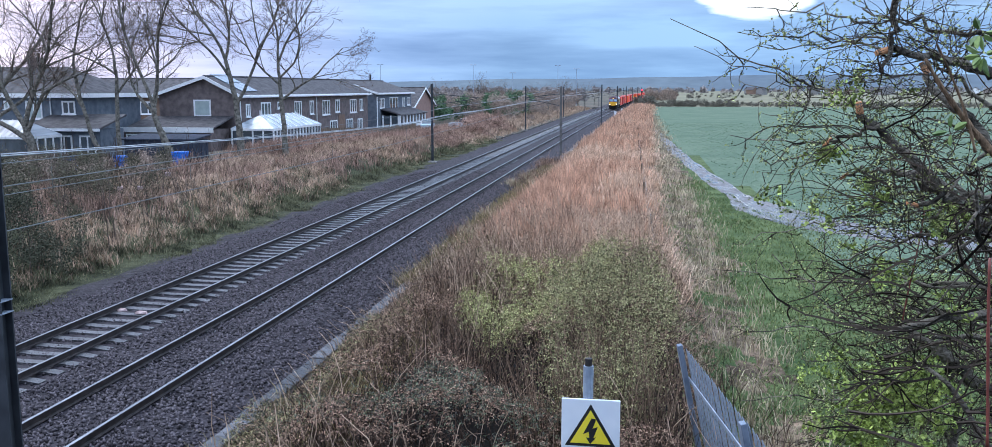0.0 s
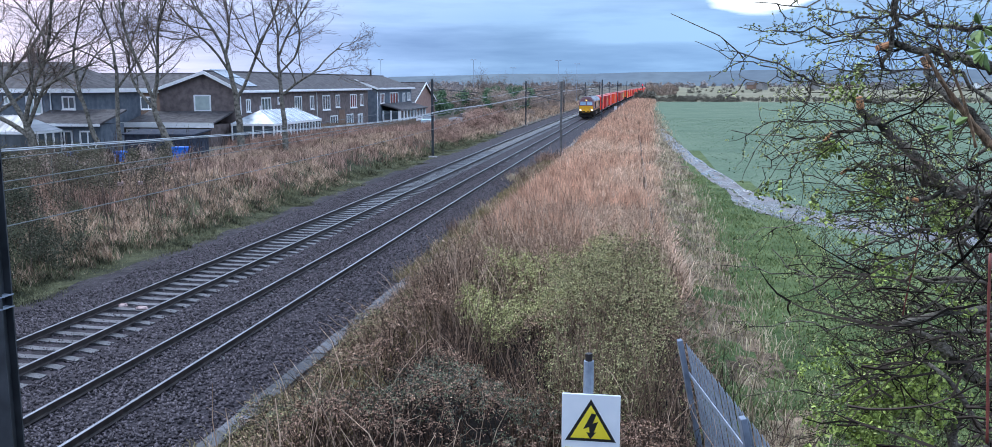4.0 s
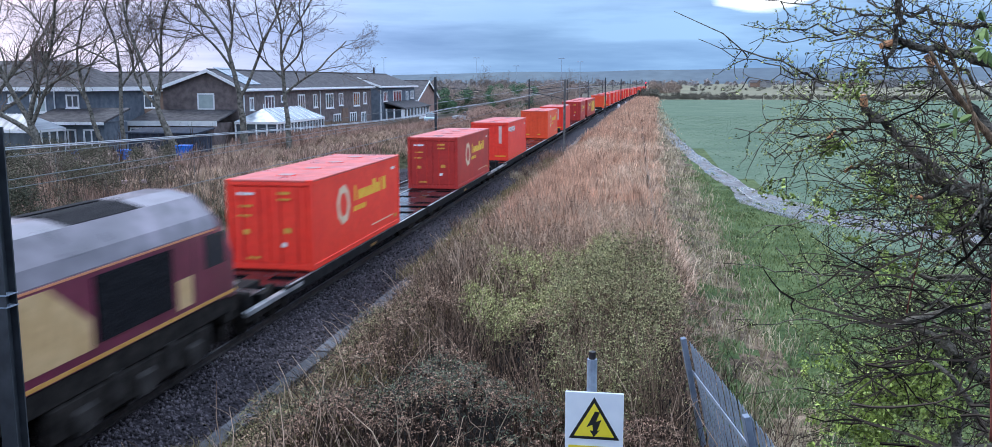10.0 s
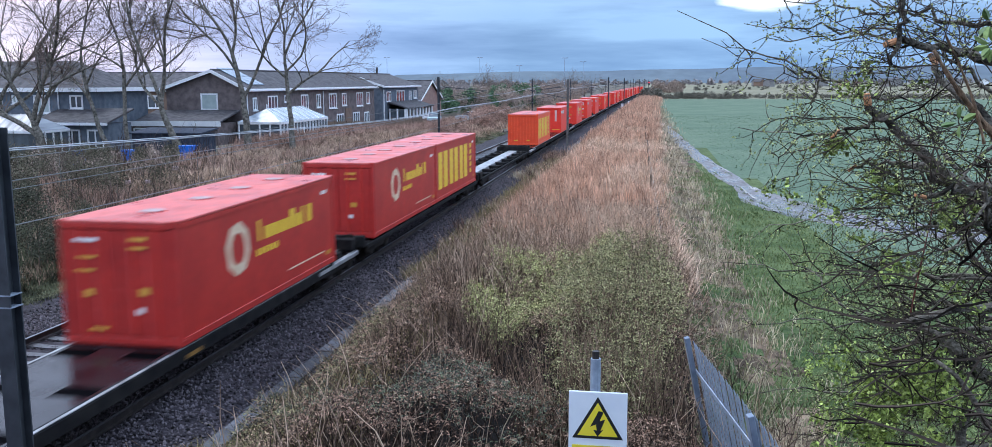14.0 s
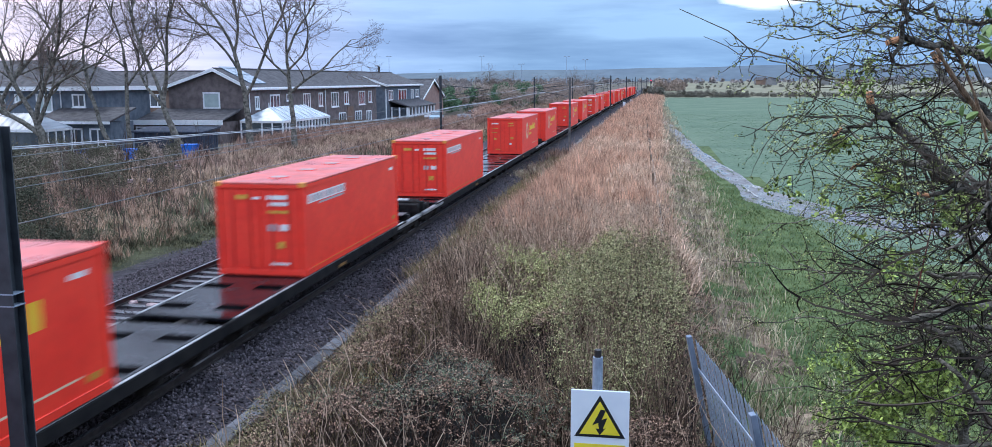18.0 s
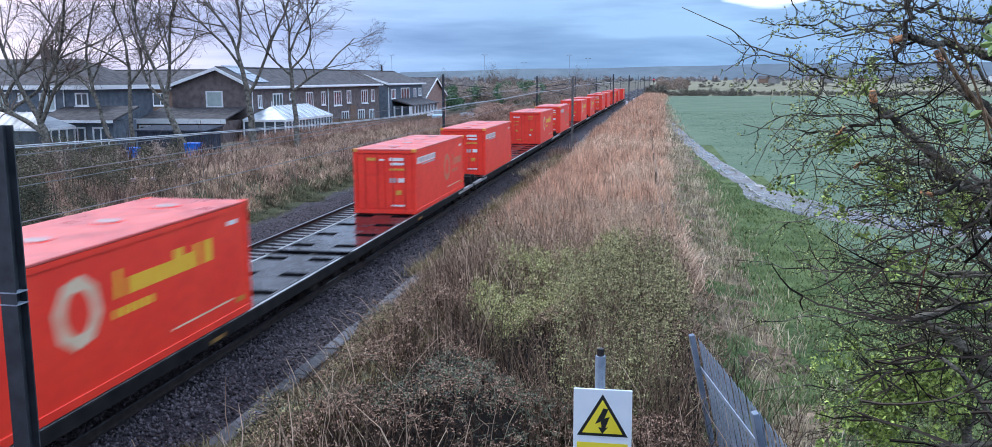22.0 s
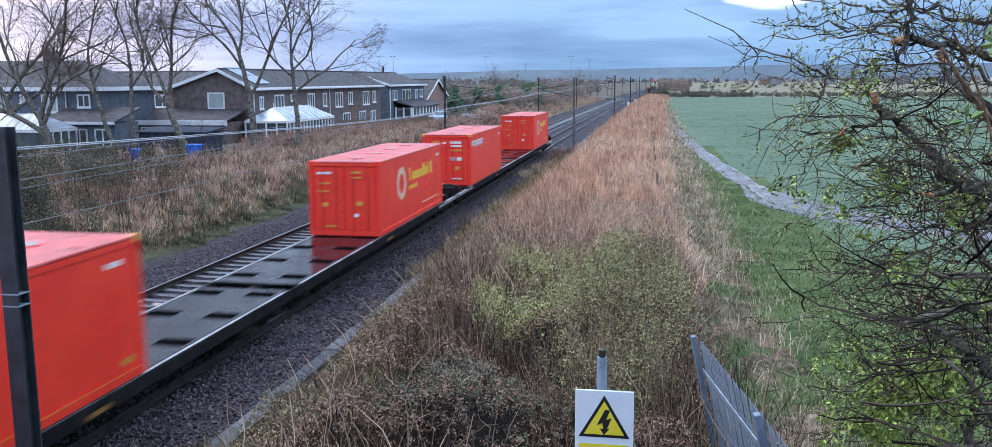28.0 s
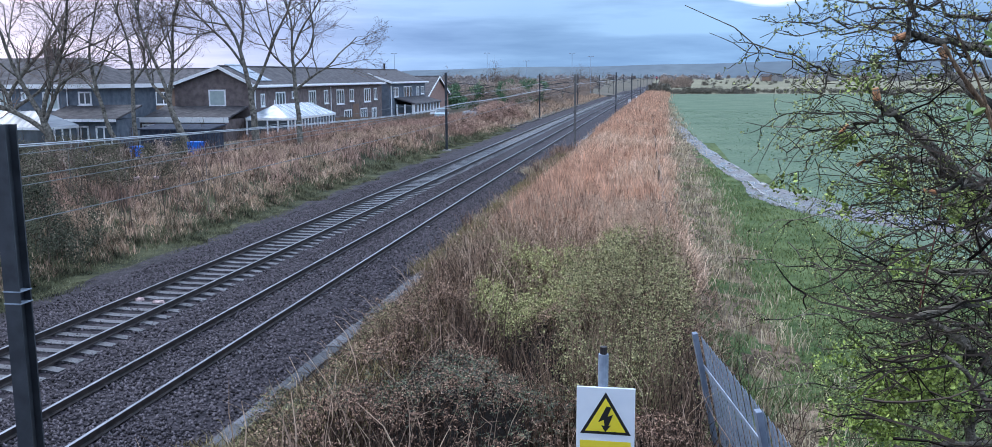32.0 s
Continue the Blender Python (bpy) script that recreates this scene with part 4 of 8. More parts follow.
    # sides
    for s in (1, -1):
        x = s * (W - 0.03)
        if kind in ("mark", "strip_mark"):
            ringm, wordm = (M_CREAM, M_YELLOW) if kind == "mark" else (M_FADED, M_FADED)
            yc, zc, n = (2.8, 1.52, 16) if kind == "mark" else (5.6, 1.35, 16)
            vs, fs = [], []
            for k in range(n):
                a = 2 * math.pi * (k + 0.5) / n
                for r in (0.58 + (0.05 if k % 2 else 0), 0.37):
                    for xx in (x, x + s * 0.005):
                        vs.append((xx, yc + r * math.cos(a), zc + r * math.sin(a)))
            for k in range(n):
                i, j = 4 * k, 4 * ((k + 1) % n)
                fs += [(i + 1, j + 1, j + 3, i + 3), (i, j, j + 1, i + 1), (i + 2, i + 3, j + 3, j + 2)]
            part("ring_mark", Geo().add(vs, fs), ringm, o, "pale notched ring")
            for k in range(9 if kind == "mark" else 5):
                hgt = (0.50, 0.31, 0.31, 0.31, 0.31, 0.50, 0.33, 0.47, 0.47)[k]
                y0 = yc + 1.1 + k * 0.40
                part("name_bar", plate(x, y0, y0 + (0.14 if k in (0, 7) else 0.32), zc - 0.02, zc - 0.02 + hgt, s), wordm, o, "yellow bar of the name")
            for k in range(6):
                part("small_bar", plate(x, yc + 1.0 + k * 0.22, yc + 1.0 + k * 0.22 + 0.15, zc - 0.36, zc - 0.20, s), wordm, o)
            part("line_bar", plate(x, L - 3.5, L - 0.9, 0.42, 0.46, s), M_CREAM, o, "thin pale line")
        if kind in ("strip", "strip_mark"):
            st = part("name_strip", plate(x, 0.35, 3.4, 1.95, 2.20, s), M_LABEL, o, "white name strip")
            for k in range(9):
                y0 = 0.5 + k * 0.33
                part("name_bar", plate(x + s * 0.004, y0, y0 + 0.22, 1.99, 2.16, s, 0.003), M_GREYBAR if k % 3 else M_LABEL2, st)
            part("strip_shadow", plate(x, 1.2, 3.3, 1.86, 1.92, s), M_GREYBAR, o, "grey line below the strip")
        if kind == "band":
            for k, y0 in enumerate((0.55, 2.85, 5.15)):
                for a0, a1 in ((y0, y0 + 0.75), (y0 + 1.05, y0 + 1.85)):
                    part("tall_bar", plate(x, a0, a1, 0.5, 2.15, s), M_YELLOW, o, "tall yellow bar")
            for k in range(5):
                part("small_bar", plate(x, 7.6, 8.1, 0.6 + 0.32 * k, 0.82 + 0.32 * k, s), M_YELLOW, o)
        part("data_bar", plate(x, L - 1.0, L - 0.55, 2.1, 2.2, s), M_LABEL, o)
        part("small_plate", plate(x, L - 0.7, L - 0.35, 0.3, 0.42, s), M_EDGE, o)
    return o


def hash_of(s):
    return sum(ord(ch) * (i + 3) for i, ch in enumerate(s))


M_CASTING = mat("orange_casting", (0.70, 0.26, 0.03), (0.78, 0.34, 0.06), 3, 0.5)
M_ENDYELLOW = mat("worn_yellow", (0.52, 0.22, 0.03), (0.74, 0.42, 0.06), 9, 0.5)
M_EDGE = mat("edge_yellow", (0.55, 0.26, 0.03), None, 3, 0.5)
M_RODRED = mat("rod_red", (0.6, 0.03, 0.02), (0.68, 0.045, 0.025), 3, 0.5)
M_LABELPINK = mat("label_pink", (0.70, 0.42, 0.38), (0.76, 0.5, 0.45), 4, 0.5)
M_LABEL2 = mat("label_pale_red", (0.62, 0.4, 0.4), None, 5, 0.5)

LOAD = [(26.15, "mark", "red", "doors"), (46.27, "mark", "deep", "doors"), (63.0, "strip", "red", "plain"), (87.55, "mark", "orange", "ribs"), (102.67, "strip", "red", "plain"),
        (128.12, "mark", "deep", "doors"), (141.37, "mark", "deep", "doors"), (150.60, "band", "deep", "plain"), (187.44, "band", "orange", "ribs"), (206.71, "strip", "red", "plain"),
        (226.13, "mark", "red", "doors"), (244.45, "strip", "red", "labels"), (261.8, "strip", "red", "labels"), (286.49, "mark", "red", "doors"), (300.91, "mark", "red", "doors"),
        (325.87, "mark", "red", "doors"), (341.25, "mark", "red", "doors"), (365.55, "strip_mark", "red", "labels"), (380.6, "strip", "red", "labels"), (405.16, "mark", "red", "doors"),
        (420.75, "strip_mark", "red", "labels"), (444.96, "mark", "red", "doors"), (459.9, "mark", "red", "doors"), (485.87, "strip", "red", "labels"), (501.1, "strip", "red", "labels"),
        (525.05, "mark", "red", "doors"), (540.6, "strip", "red", "labels"), (564.65, "mark", "red", "doors")]
BODY = {"red": M_RED, "deep": M_DEEPRED, "orange": M_ORANGE}
kinds = {}
for at, kind, tone, end in LOAD:
    key = (kind, tone, end)
    if key not in kinds:
        kinds[key] = ob = container(kind, BODY[tone], end)
    else:
        ob = copy_thing(kinds[key], pose(0, 0, 0))
    TRAIN.append((ob, at, CZ))
SPLITS = [21.6, 39.9, 58.8, 79.4, 99.7, 119.9, 139.75]
FLATS = [(a, b, "front" if k % 2 == 0 else "rear") for k, (a, b) in enumerate(zip(SPLITS, SPLITS[1:]))]
SPLITS = [182.2, 201.3, 219.7, 239.8, 257.4, 278.6, 298.3, 318.0, 337.7, 357.4, 377.3, 397.2, 417.1, 437.0, 456.9, 477.4, 497.8, 517.4, 537.4, 556.9, 576.9]
FLATS += [(a, b, "front" if k % 2 == 0 else "rear") for k, (a, b) in enumerate(zip(SPLITS, SPLITS[1:]))]
flats = {}
for a, b, outer in FLATS:
    key = (round(b - a, 1), outer)
    if key not in flats:
        flats[key] = ob = flat_wagon(b - a, outer)
    else:
        ob = copy_thing(flats[key], pose(0, 0, 0))
    TRAIN.append((ob, a, 0))
sk = skeletal_wagon(21.2)
TRAIN.append((sk, 139.85, 0))
TRAIN.append((copy_thing(sk, pose(0, 0, 0)), 161.05, 0))


def locomotive():
    o = tagged(empty("diesel_locomotive"), "maroon and gold freight diesel locomotive with yellow front and lit lamps", "locomotive")
    L = 21.2
    half = [(1.32, 1.42), (1.32, 2.98), (1.20, 3.28), (0.80, 3.68), (0.30, 3.80)]
    sect = half + [(-x, z) for x, z in half[::-1]]
    front = [(1.25, 1.30, 0.05), (1.23, 2.30, 0.0), (1.15, 3.05, 0.34), (0.80, 3.42, 0.55), (0.30, 3.56, 0.62)]
    ring0 = front + [(-x, z, y) for x, z, y in front[::-1]]
    n = len(sect)

    def cab(y0, d, name, material):
        g = Geo()
        v = [(x, y0 + d * y, z) for x, z, y in ring0]
        v += [(x, y0 + d * 1.05, z) for x, z in sect]
        v += [(x, y0 + d * 2.35, z) for x, z in sect]
        f = []
        for r in (0, 1):
            for i in range(n):
                j = (i + 1) % n
                f.append((r * n + i, r * n + j, (r + 1) * n + j, (r + 1) * n + i))
        f.append((0, 1, n - 2, n - 1))
        f.append((1, 2, n - 3, n - 2))
        f.append((2, 3, 4, n - 5, n - 4, n - 3))
        f.append(tuple(range(2 * n, 3 * n)))
        g.add(v, f)
        return part(name, g, material, o)

    for y0, d in ((0.0, 1), (L, -1)):
        c = cab(y0, d, "cab", M_MAROON)
        fy = -0.012 * d
        v = [(x, y0 + d * (y - 0.012), z + 0.006) for x, z, y in ring0[2:8]] + [(x, y0 + d * 1.0, z + 0.012) for x, z in sect[2:8]]
        v += [(x, y + d * 0.03, z - 0.02) for x, y, z in v]
        f = [(0, 1, 2, 3, 4, 5), (17, 16, 15, 14, 13, 12)] + [(i, i + 6, i + 7, i + 1) for i in range(5)] + [(i + 12, i + 13, i + 19, i + 18) for i in range(5)]
        f += [(0, 12, 18, 6), (5, 11, 23, 17), (0, 5, 17, 12)] + [(i + 6, i + 18, i + 19, i + 7) for i in range(5)]
        part("forehead", Geo().add(v, f), M_DARKMAROON, c, "dark maroon arched forehead above the windscreens")
        g = Geo().add([(-1.22, y0 + d * 0.05 + fy, 1.30), (1.22, y0 + d * 0.05 + fy, 1.30), (1.2, y0 + fy, 2.24), (-1.2, y0 + fy, 2.24),
                       (-1.22, y0 + d * 0.05 + 0.01 * d, 1.30), (1.22, y0 + d * 0.05 + 0.01 * d, 1.30), (1.2, y0 + 0.01 * d, 2.24), (-1.2, y0 + 0.01 * d, 2.24)],
                      [(0, 1, 2, 3), (4, 7, 6, 5), (0, 4, 5, 1), (1, 5, 6, 2), (2, 6, 7, 3), (3, 7, 4, 0)])
        part("warning_panel", g, M_LOCOYELLOW, c, "yellow warning panel")
        part("nose_panel", Geo().box(-0.62, 0.62, min(y0 - 0.1 * d, y0 + 0.06 * d), max(y0 - 0.1 * d, y0 + 0.06 * d), 1.10, 1.55, 0.08), M_LOCOYELLOW, c, "yellow nose block")
        for s in (-1, 1):
            v = []
            for off in (-0.02, 0.02):
                for x, z, y in ((0.10, 2.37, 0.032), (1.09, 2.37, 0.032), (1.04, 2.96, 0.299), (0.10, 2.96, 0.299)):
                    v.append((s * x, y0 + d * (y + off), z))
            part("windscreen", Geo().add(v, [(0, 1, 2, 3), (7, 6, 5, 4), (0, 4, 5, 1), (1, 5, 6, 2), (2, 6, 7, 3), (3, 7, 4, 0)]), M_SKYSCREEN, c, "windscreen with the sky's blue reflection in its colour")
            part("lamp_housing", Geo().box(s * 1.0 - 0.22, s * 1.0 + 0.22, min(y0 - 0.09 * d, y0 + 0.1 * d), max(y0 - 0.09 * d, y0 + 0.1 * d), 1.34, 1.66, 0.05), M_CREAMGREY, c)
            part("headlamp", Geo().tube([(s * 1.0, y0 - 0.09 * d, 1.50), (s * 1.0, y0 - 0.12 * d, 1.50)], 0.12, 14), M_HEADLAMP if d > 0 else M_GREYBAR, c, "lit round headlamp" if d > 0 else "unlit lamp")
            part("cab_window", plate(s * 1.318, min(y0 + d * 0.6, y0 + d * 1.5), max(y0 + d * 0.6, y0 + d * 1.5), 2.2, 2.9, s, 0.01), M_CABGLASS, c, "dark cab side window")
            part("door_seam", plate(s * 1.318, min(y0 + d * 2.0, y0 + d * 2.03), max(y0 + d * 2.0, y0 + d * 2.03), 1.5, 2.95, s, 0.006), M_BLACK, c)
        v = []
        for off in (-0.008, 0.012):
            for x, z, y in ((-1.12, 2.33, 0.014), (1.12, 2.33, 0.014), (1.07, 3.0, 0.317), (-1.07, 3.0, 0.317)):
                v.append((x, y0 + d * (y + off), z))
        part("screen_surround", Geo().add(v, [(0, 1, 2, 3), (7, 6, 5, 4), (0, 4, 5, 1), (1, 5, 6, 2), (2, 6, 7, 3), (3, 7, 4, 0)]), M_DARKMAROON, c, "dark windscreen surround")
        for s in (-1, 1):
            part("nose_recess", Geo().box(s * 0.36 - 0.16, s * 0.36 + 0.16, min(y0 - 0.112 * d, y0), max(y0 - 0.112 * d, y0), 1.18, 1.36, 0.02), M_BOGIE, c, "dark pipe recess")
            part("marker_light", Geo().box(s * 0.70 - 0.09, s * 0.70 + 0.09, min(y0 - 0.03 * d, y0), max(y0 - 0.03 * d, y0), 1.62, 1.78, 0.02), M_GREYBAR, c, "small marker light")
        part("marker_lamp", Geo().tube([(0, y0 + 0.48 * d, 3.16), (0, y0 + 0.34 * d, 3.16)], 0.13, 12), M_MARKER if d > 0 else M_GREYBAR, c, "lit top marker lamp" if d > 0 else "unlit top lamp")
        part("buffer_beam", Geo().box(-1.25, 1.25, min(y0, y0 + 0.5 * d), max(y0, y0 + 0.5 * d), 0.72, 1.30, 0.06), M_BOGIE, c, "dirty black buffer beam")
        part("snow_plough", Geo().box(-1.1, 1.1, min(y0 + 0.1 * d, y0 + 0.4 * d), max(y0 + 0.1 * d, y0 + 0.4 * d), 0.22, 0.72, 0.08), M_BOGIE, c)
        buffers(c, y0, -d, 1.0)
    body = part("body", Geo().prism(sect[:2] + sect[2:], 2.35, L - 2.35), M_MAROON, o)
    # roof skin
    up = [(1.332, 3.03), (1.215, 3.30), (0.82, 3.695), (0.30, 3.815), (-0.30, 3.815), (-0.82, 3.695), (-1.215, 3.30), (-1.332, 3.03), (-1.30, 3.01), (-1.18, 3.26), (-0.78, 3.66), (-0.28, 3.78), (0.28, 3.78), (0.78, 3.66), (1.18, 3.26), (1.30, 3.01)]
    part("roof", Geo().prism(up, 0.95, L - 0.95), M_LOCOROOF, o, "wet grey roof sheets")
    for y0, y1 in ((0.86, 0.96), (L - 0.96, L - 0.86)):
        part("roof_edge", Geo().prism(up, y0, y1), M_DARKMAROON, o, "dark arched front edge of the roof")
    for y0, y1, w, z in ((2.6, 5.0, 0.60, 3.84), (5.6, 7.4, 0.66, 3.85), (8.0, 9.2, 0.4, 3.9)):
        part("roof_hatch", Geo().box(-w, w, y0, y1, 3.72, z, 0.05), M_LOCOROOF if y0 < 5 else M_PLATE, o)
    for s in (-1, 1):
        part("radiator_grille", Geo().prism([(s * 0.06, 3.84), (s * 0.30, 3.83), (s * 0.80, 3.71), (s * 0.80, 3.66), (s * 0.06, 3.78)], 15.9, 18.3), M_GRILLE, o, "black roof radiator grille")
    part("exhaust", Geo().box(-0.25, 0.25, 9.9, 10.8, 3.75, 4.0, 0.05), M_BLACK, o, "black exhaust outlet")
    for s in (-1, 1):
        x = s * 1.32
        part("sole_stripe", plate(x, 0.15, L - 0.15, 1.44, 1.51, s, 0.008), M_SOLELINE, o, "orange-gold line along the sole bar")
        part("cant_stripe", plate(x, 1.0, L - 1.0, 2.96, 3.0, s, 0.006), M_ORANGELINE, o, "thin orange line at the roof edge")
        for k in range(13):
            z = 1.66 + k * 0.096
            part("louvre", Geo().box(min(x, x + s * 0.02), max(x, x + s * 0.02), 6.12, 13.3, z, z + 0.05), M_GOLD if k > 3 else M_MAROON, body, "gold side louvre")
        part("gold_panel", Geo().prism([(13.35, 1.66), (15.62, 1.66), (15.62, 2.15), (14.55, 2.92), (13.35, 2.92)], min(x, x + s * 0.008), max(x, x + s * 0.008), "x"), M_GOLD, body, "gold body panel with slanted end")
        part("gold_panel", plate(x, 6.1, 13.3, 2.04, 2.9, s, 0.006), M_GOLD, body, "gold panel behind the louvres")
        for k in range(3):
            part("name_bar", plate(x + s * 0.02, 7.4 + 1.7 * k, 8.5 + 1.7 * k, 2.15, 2.75, s, 0.004), M_FADEDNAME, body, "maroon bar of the faded name")
        part("gold_panel", plate(x, 2.8, 3.55, 1.98, 2.85, s, 0.006), M_GOLD, body, "gold body panel")
        part("gold_panel", plate(x, 18.5, 19.1, 1.6, 2.2, s, 0.006), M_GOLD, body, "gold body panel")
        part("side_grille", plate(x, 3.78, 6.05, 1.72, 2.88, s, 0.03), M_GRILLE, body, "black side grille")
        part("side_grille", plate(x, 15.74, 18.3, 1.72, 2.88, s, 0.03), M_GRILLE, body, "black side grille")
        for k in range(4):
            part("number_bar", plate(x, 1.85 + 0.2 * k, 1.99 + 0.2 * k, 1.8, 1.92, s, 0.006), M_LABEL, body)
        part("handrail", Geo().tube([(s * 1.37, 2.15, 1.5), (s * 1.37, 2.15, 2.7)], 0.014, 6), M_GREYBAR, o)
    part("underframe", Geo().box(-1.28, 1.28, 0.3, L - 0.3, 0.98, 1.42, 0.04), M_BOGIE, o, "dirty black underframe")
    part("fuel_tank", Geo().box(-1.25, 1.25, 7.6, 13.2, 0.42, 1.1, 0.18), M_FUEL, o, "dark rounded fuel tank")
    part("battery_box", Geo().box(-1.27, 1.27, 6.6, 7.5, 0.55, 1.1, 0.05), M_FUEL, o)
    for yc in (4.0, L - 4.0):
        b = part("bogie", Geo().box(-1.0, 1.0, yc - 2.5, yc + 2.5, 0.6, 0.9, 0.05), M_BOGIE, o)
        for s in (-1, 1):
            part("side_frame", Geo().box(s * 1.145 - 0.125, s * 1.145 + 0.125, yc - 2.8, yc + 2.8, 0.32, 1.0, 0.08), M_BOGIE, b)
        for d in (-1.9, 0, 1.9):
            wheelset(b, yc + d, 0.52)
            for s in (-1, 1):
                part("axle_box", Geo().box(s * 1.22 - 0.16, s * 1.22 + 0.16, yc + d - 0.28, yc + d + 0.28, 0.3, 0.78, 0.06), M_AXLE, b)
        for d in (-0.95, 0.95):
            for s in (-1, 1):
                part("spring", Geo().tube([(s * 1.28, yc + d, 0.55), (s * 1.28, yc + d, 1.05)], 0.11, 10), M_AXLE, b)
    return o


M_FADEDNAME = mat("faded_name", (0.36, 0.18, 0.11), (0.50, 0.30, 0.16), 2, 0.4, fine=(9, 0.3))
M_CREAMGREY = mat("lamp_housing", (0.45, 0.36, 0.22), (0.55, 0.45, 0.28), 4, 0.5)
M_DARKMAROON = mat("dark_maroon", (0.05, 0.012, 0.022), (0.085, 0.02, 0.035), 2, 0.45)
M_CABGLASS = mat("cab_glass", (0.015, 0.02, 0.028), (0.03, 0.036, 0.045), 1, 0.15, spec=0.3)
M_ORANGELINE = mat("orange_line", (0.62, 0.25, 0.12), None, 3, 0.5)
M_SOLELINE = mat("sole_line", (0.58, 0.29, 0.06), (0.68, 0.38, 0.1), 2, 0.4, fine=(6, 0.2), coat=0.5)
M_FUEL = mat("fuel_tank", (0.014, 0.014, 0.016), (0.04, 0.04, 0.043), 2, 0.45)
M_AXLE = mat("axle_dust", (0.02, 0.018, 0.017), (0.055, 0.05, 0.047), 4, 0.8)
TRAIN.append((locomotive(), 0.0, 0))


def motions():
    """The train runs towards and past the camera at an even speed, round the gentle curve."""
    for ob, back, z in TRAIN:
        rows = []
        for t in range(0, 33, 2):
            y = nose(t) + back
            slope = (bent(y + 14) - bent(y)) / 14
            rows.append((t, pose(C2 + bent(y), y, z, 0, 0, -math.degrees(math.atan(slope)))))
        walk(ob, rows)


# ---------------------------------------------------------------- houses


def window(parent, u0, u1, z0, z1, face, pane_mat=None, bars=1):
    """A white-framed window on the +x side (face 'side', u along y) or on the -y gable (face 'gable', u along x)."""
    def bx(a0, a1, b0, b1, d0, d1):
        return Geo().box(d0, d1, a0, a1, b0, b1) if face == "side" else Geo().box(a0, a1, -d1, -d0, b0, b1)
    t = 0.13
    w = part("window", bx(u0 + t * 0.5, u1 - t * 0.5, z0 + t * 0.5, z1 - t * 0.5, -0.04, 0.015), pane_mat or M_GLASS, parent, "white-framed window")
    bars_at = [(u0, u1, z0, z0 + t), (u0, u1, z1 - t, z1), (u0, u0 + t, z0 + t, z1 - t), (u1 - t, u1, z0 + t, z1 - t)]
    for k in range(bars):
        u = u0 + (u1 - u0) * (k + 1) / (bars + 1)
        bars_at.append((u - t / 2.5, u + t / 2.5, z0 + t, z1 - t))
    for a0, a1, b0, b1 in bars_at:
        part("frame_bar", bx(a0, a1, b0, b1, -0.06, 0.06), M_WHITE, w, "white window frame")
    part("window_sill", bx(u0 - 0.06, u1 + 0.06, z0 - 0.07, z0, 0.0, 0.14), M_WHITE, w)


def house(m, depth, length, eave, ridge, label, wall=None, upper=None, chimney=None, ridge_at=0.5, roof_mat=None):
    """Gabled house: local x from -depth to 0 with its long side at x = 0, local y from 0 (gable) to length."""
    wall, roof_mat = wall or M_BRICKDARK, roof_mat or M_ROOF
    o = tagged(empty("house", m), label, "house", "houses beside the line")
    mid = -depth * ridge_at
    prof = [(-depth, 0), (0, 0), (0, eave), (mid, ridge - 0.15), (-depth, eave)]
    w = part("wall", Geo().prism(prof, 0, length), wall, o)
    t, ov = 0.16, 0.45
    for s, name in ((1, "roof"), (-1, "roof")):
        xe = (0 + ov) if s > 0 else (-depth - ov)
        ze = eave - (ridge - eave) / (-mid if s > 0 else depth + mid) * ov
        pr = [(mid, ridge), (xe, ze), (xe, ze + t), (mid, ridge + t)]
        r = part("roof", Geo().prism(pr, -0.35, length + 0.3), roof_mat, o, "dark tiled roof slope")
        pb = [(mid, ridge - 0.10), (xe, ze - 0.10), (xe, ze + t + 0.03), (mid, ridge + t + 0.03)]
        part("barge_board", Geo().prism(pb, -0.42, -0.352), M_WHITE, r, "white barge board")
        part("fascia", Geo().box(min(xe, xe + s * 0.05), max(xe, xe + s * 0.05), -0.3, length + 0.3, ze - 0.08, ze + t + 0.02), M_WHITE, o, "white fascia board")
        part("gutter", Geo().box(min(xe + s * 0.05, xe + s * 0.14), max(xe + s * 0.05, xe + s * 0.14), -0.3, length + 0.3, ze - 0.02, ze + 0.08), M_WHITE, o)
    part("ridge_tiles", Geo().tube([(mid, -0.3, ridge + t), (mid, length + 0.25, ridge + t)], 0.11, 6), roof_mat, o)
    if chimney is not None:
        part("chimney", Geo().box(mid - 0.4, mid + 0.4, chimney, chimney + 0.7, ridge - 0.5, ridge + 1.0, 0.04).box(mid - 0.46, mid + 0.46, chimney - 0.06, chimney + 0.76, ridge + 0.9, ridge + 1.02), M_BRICK, o, "brick chimney")
    return o


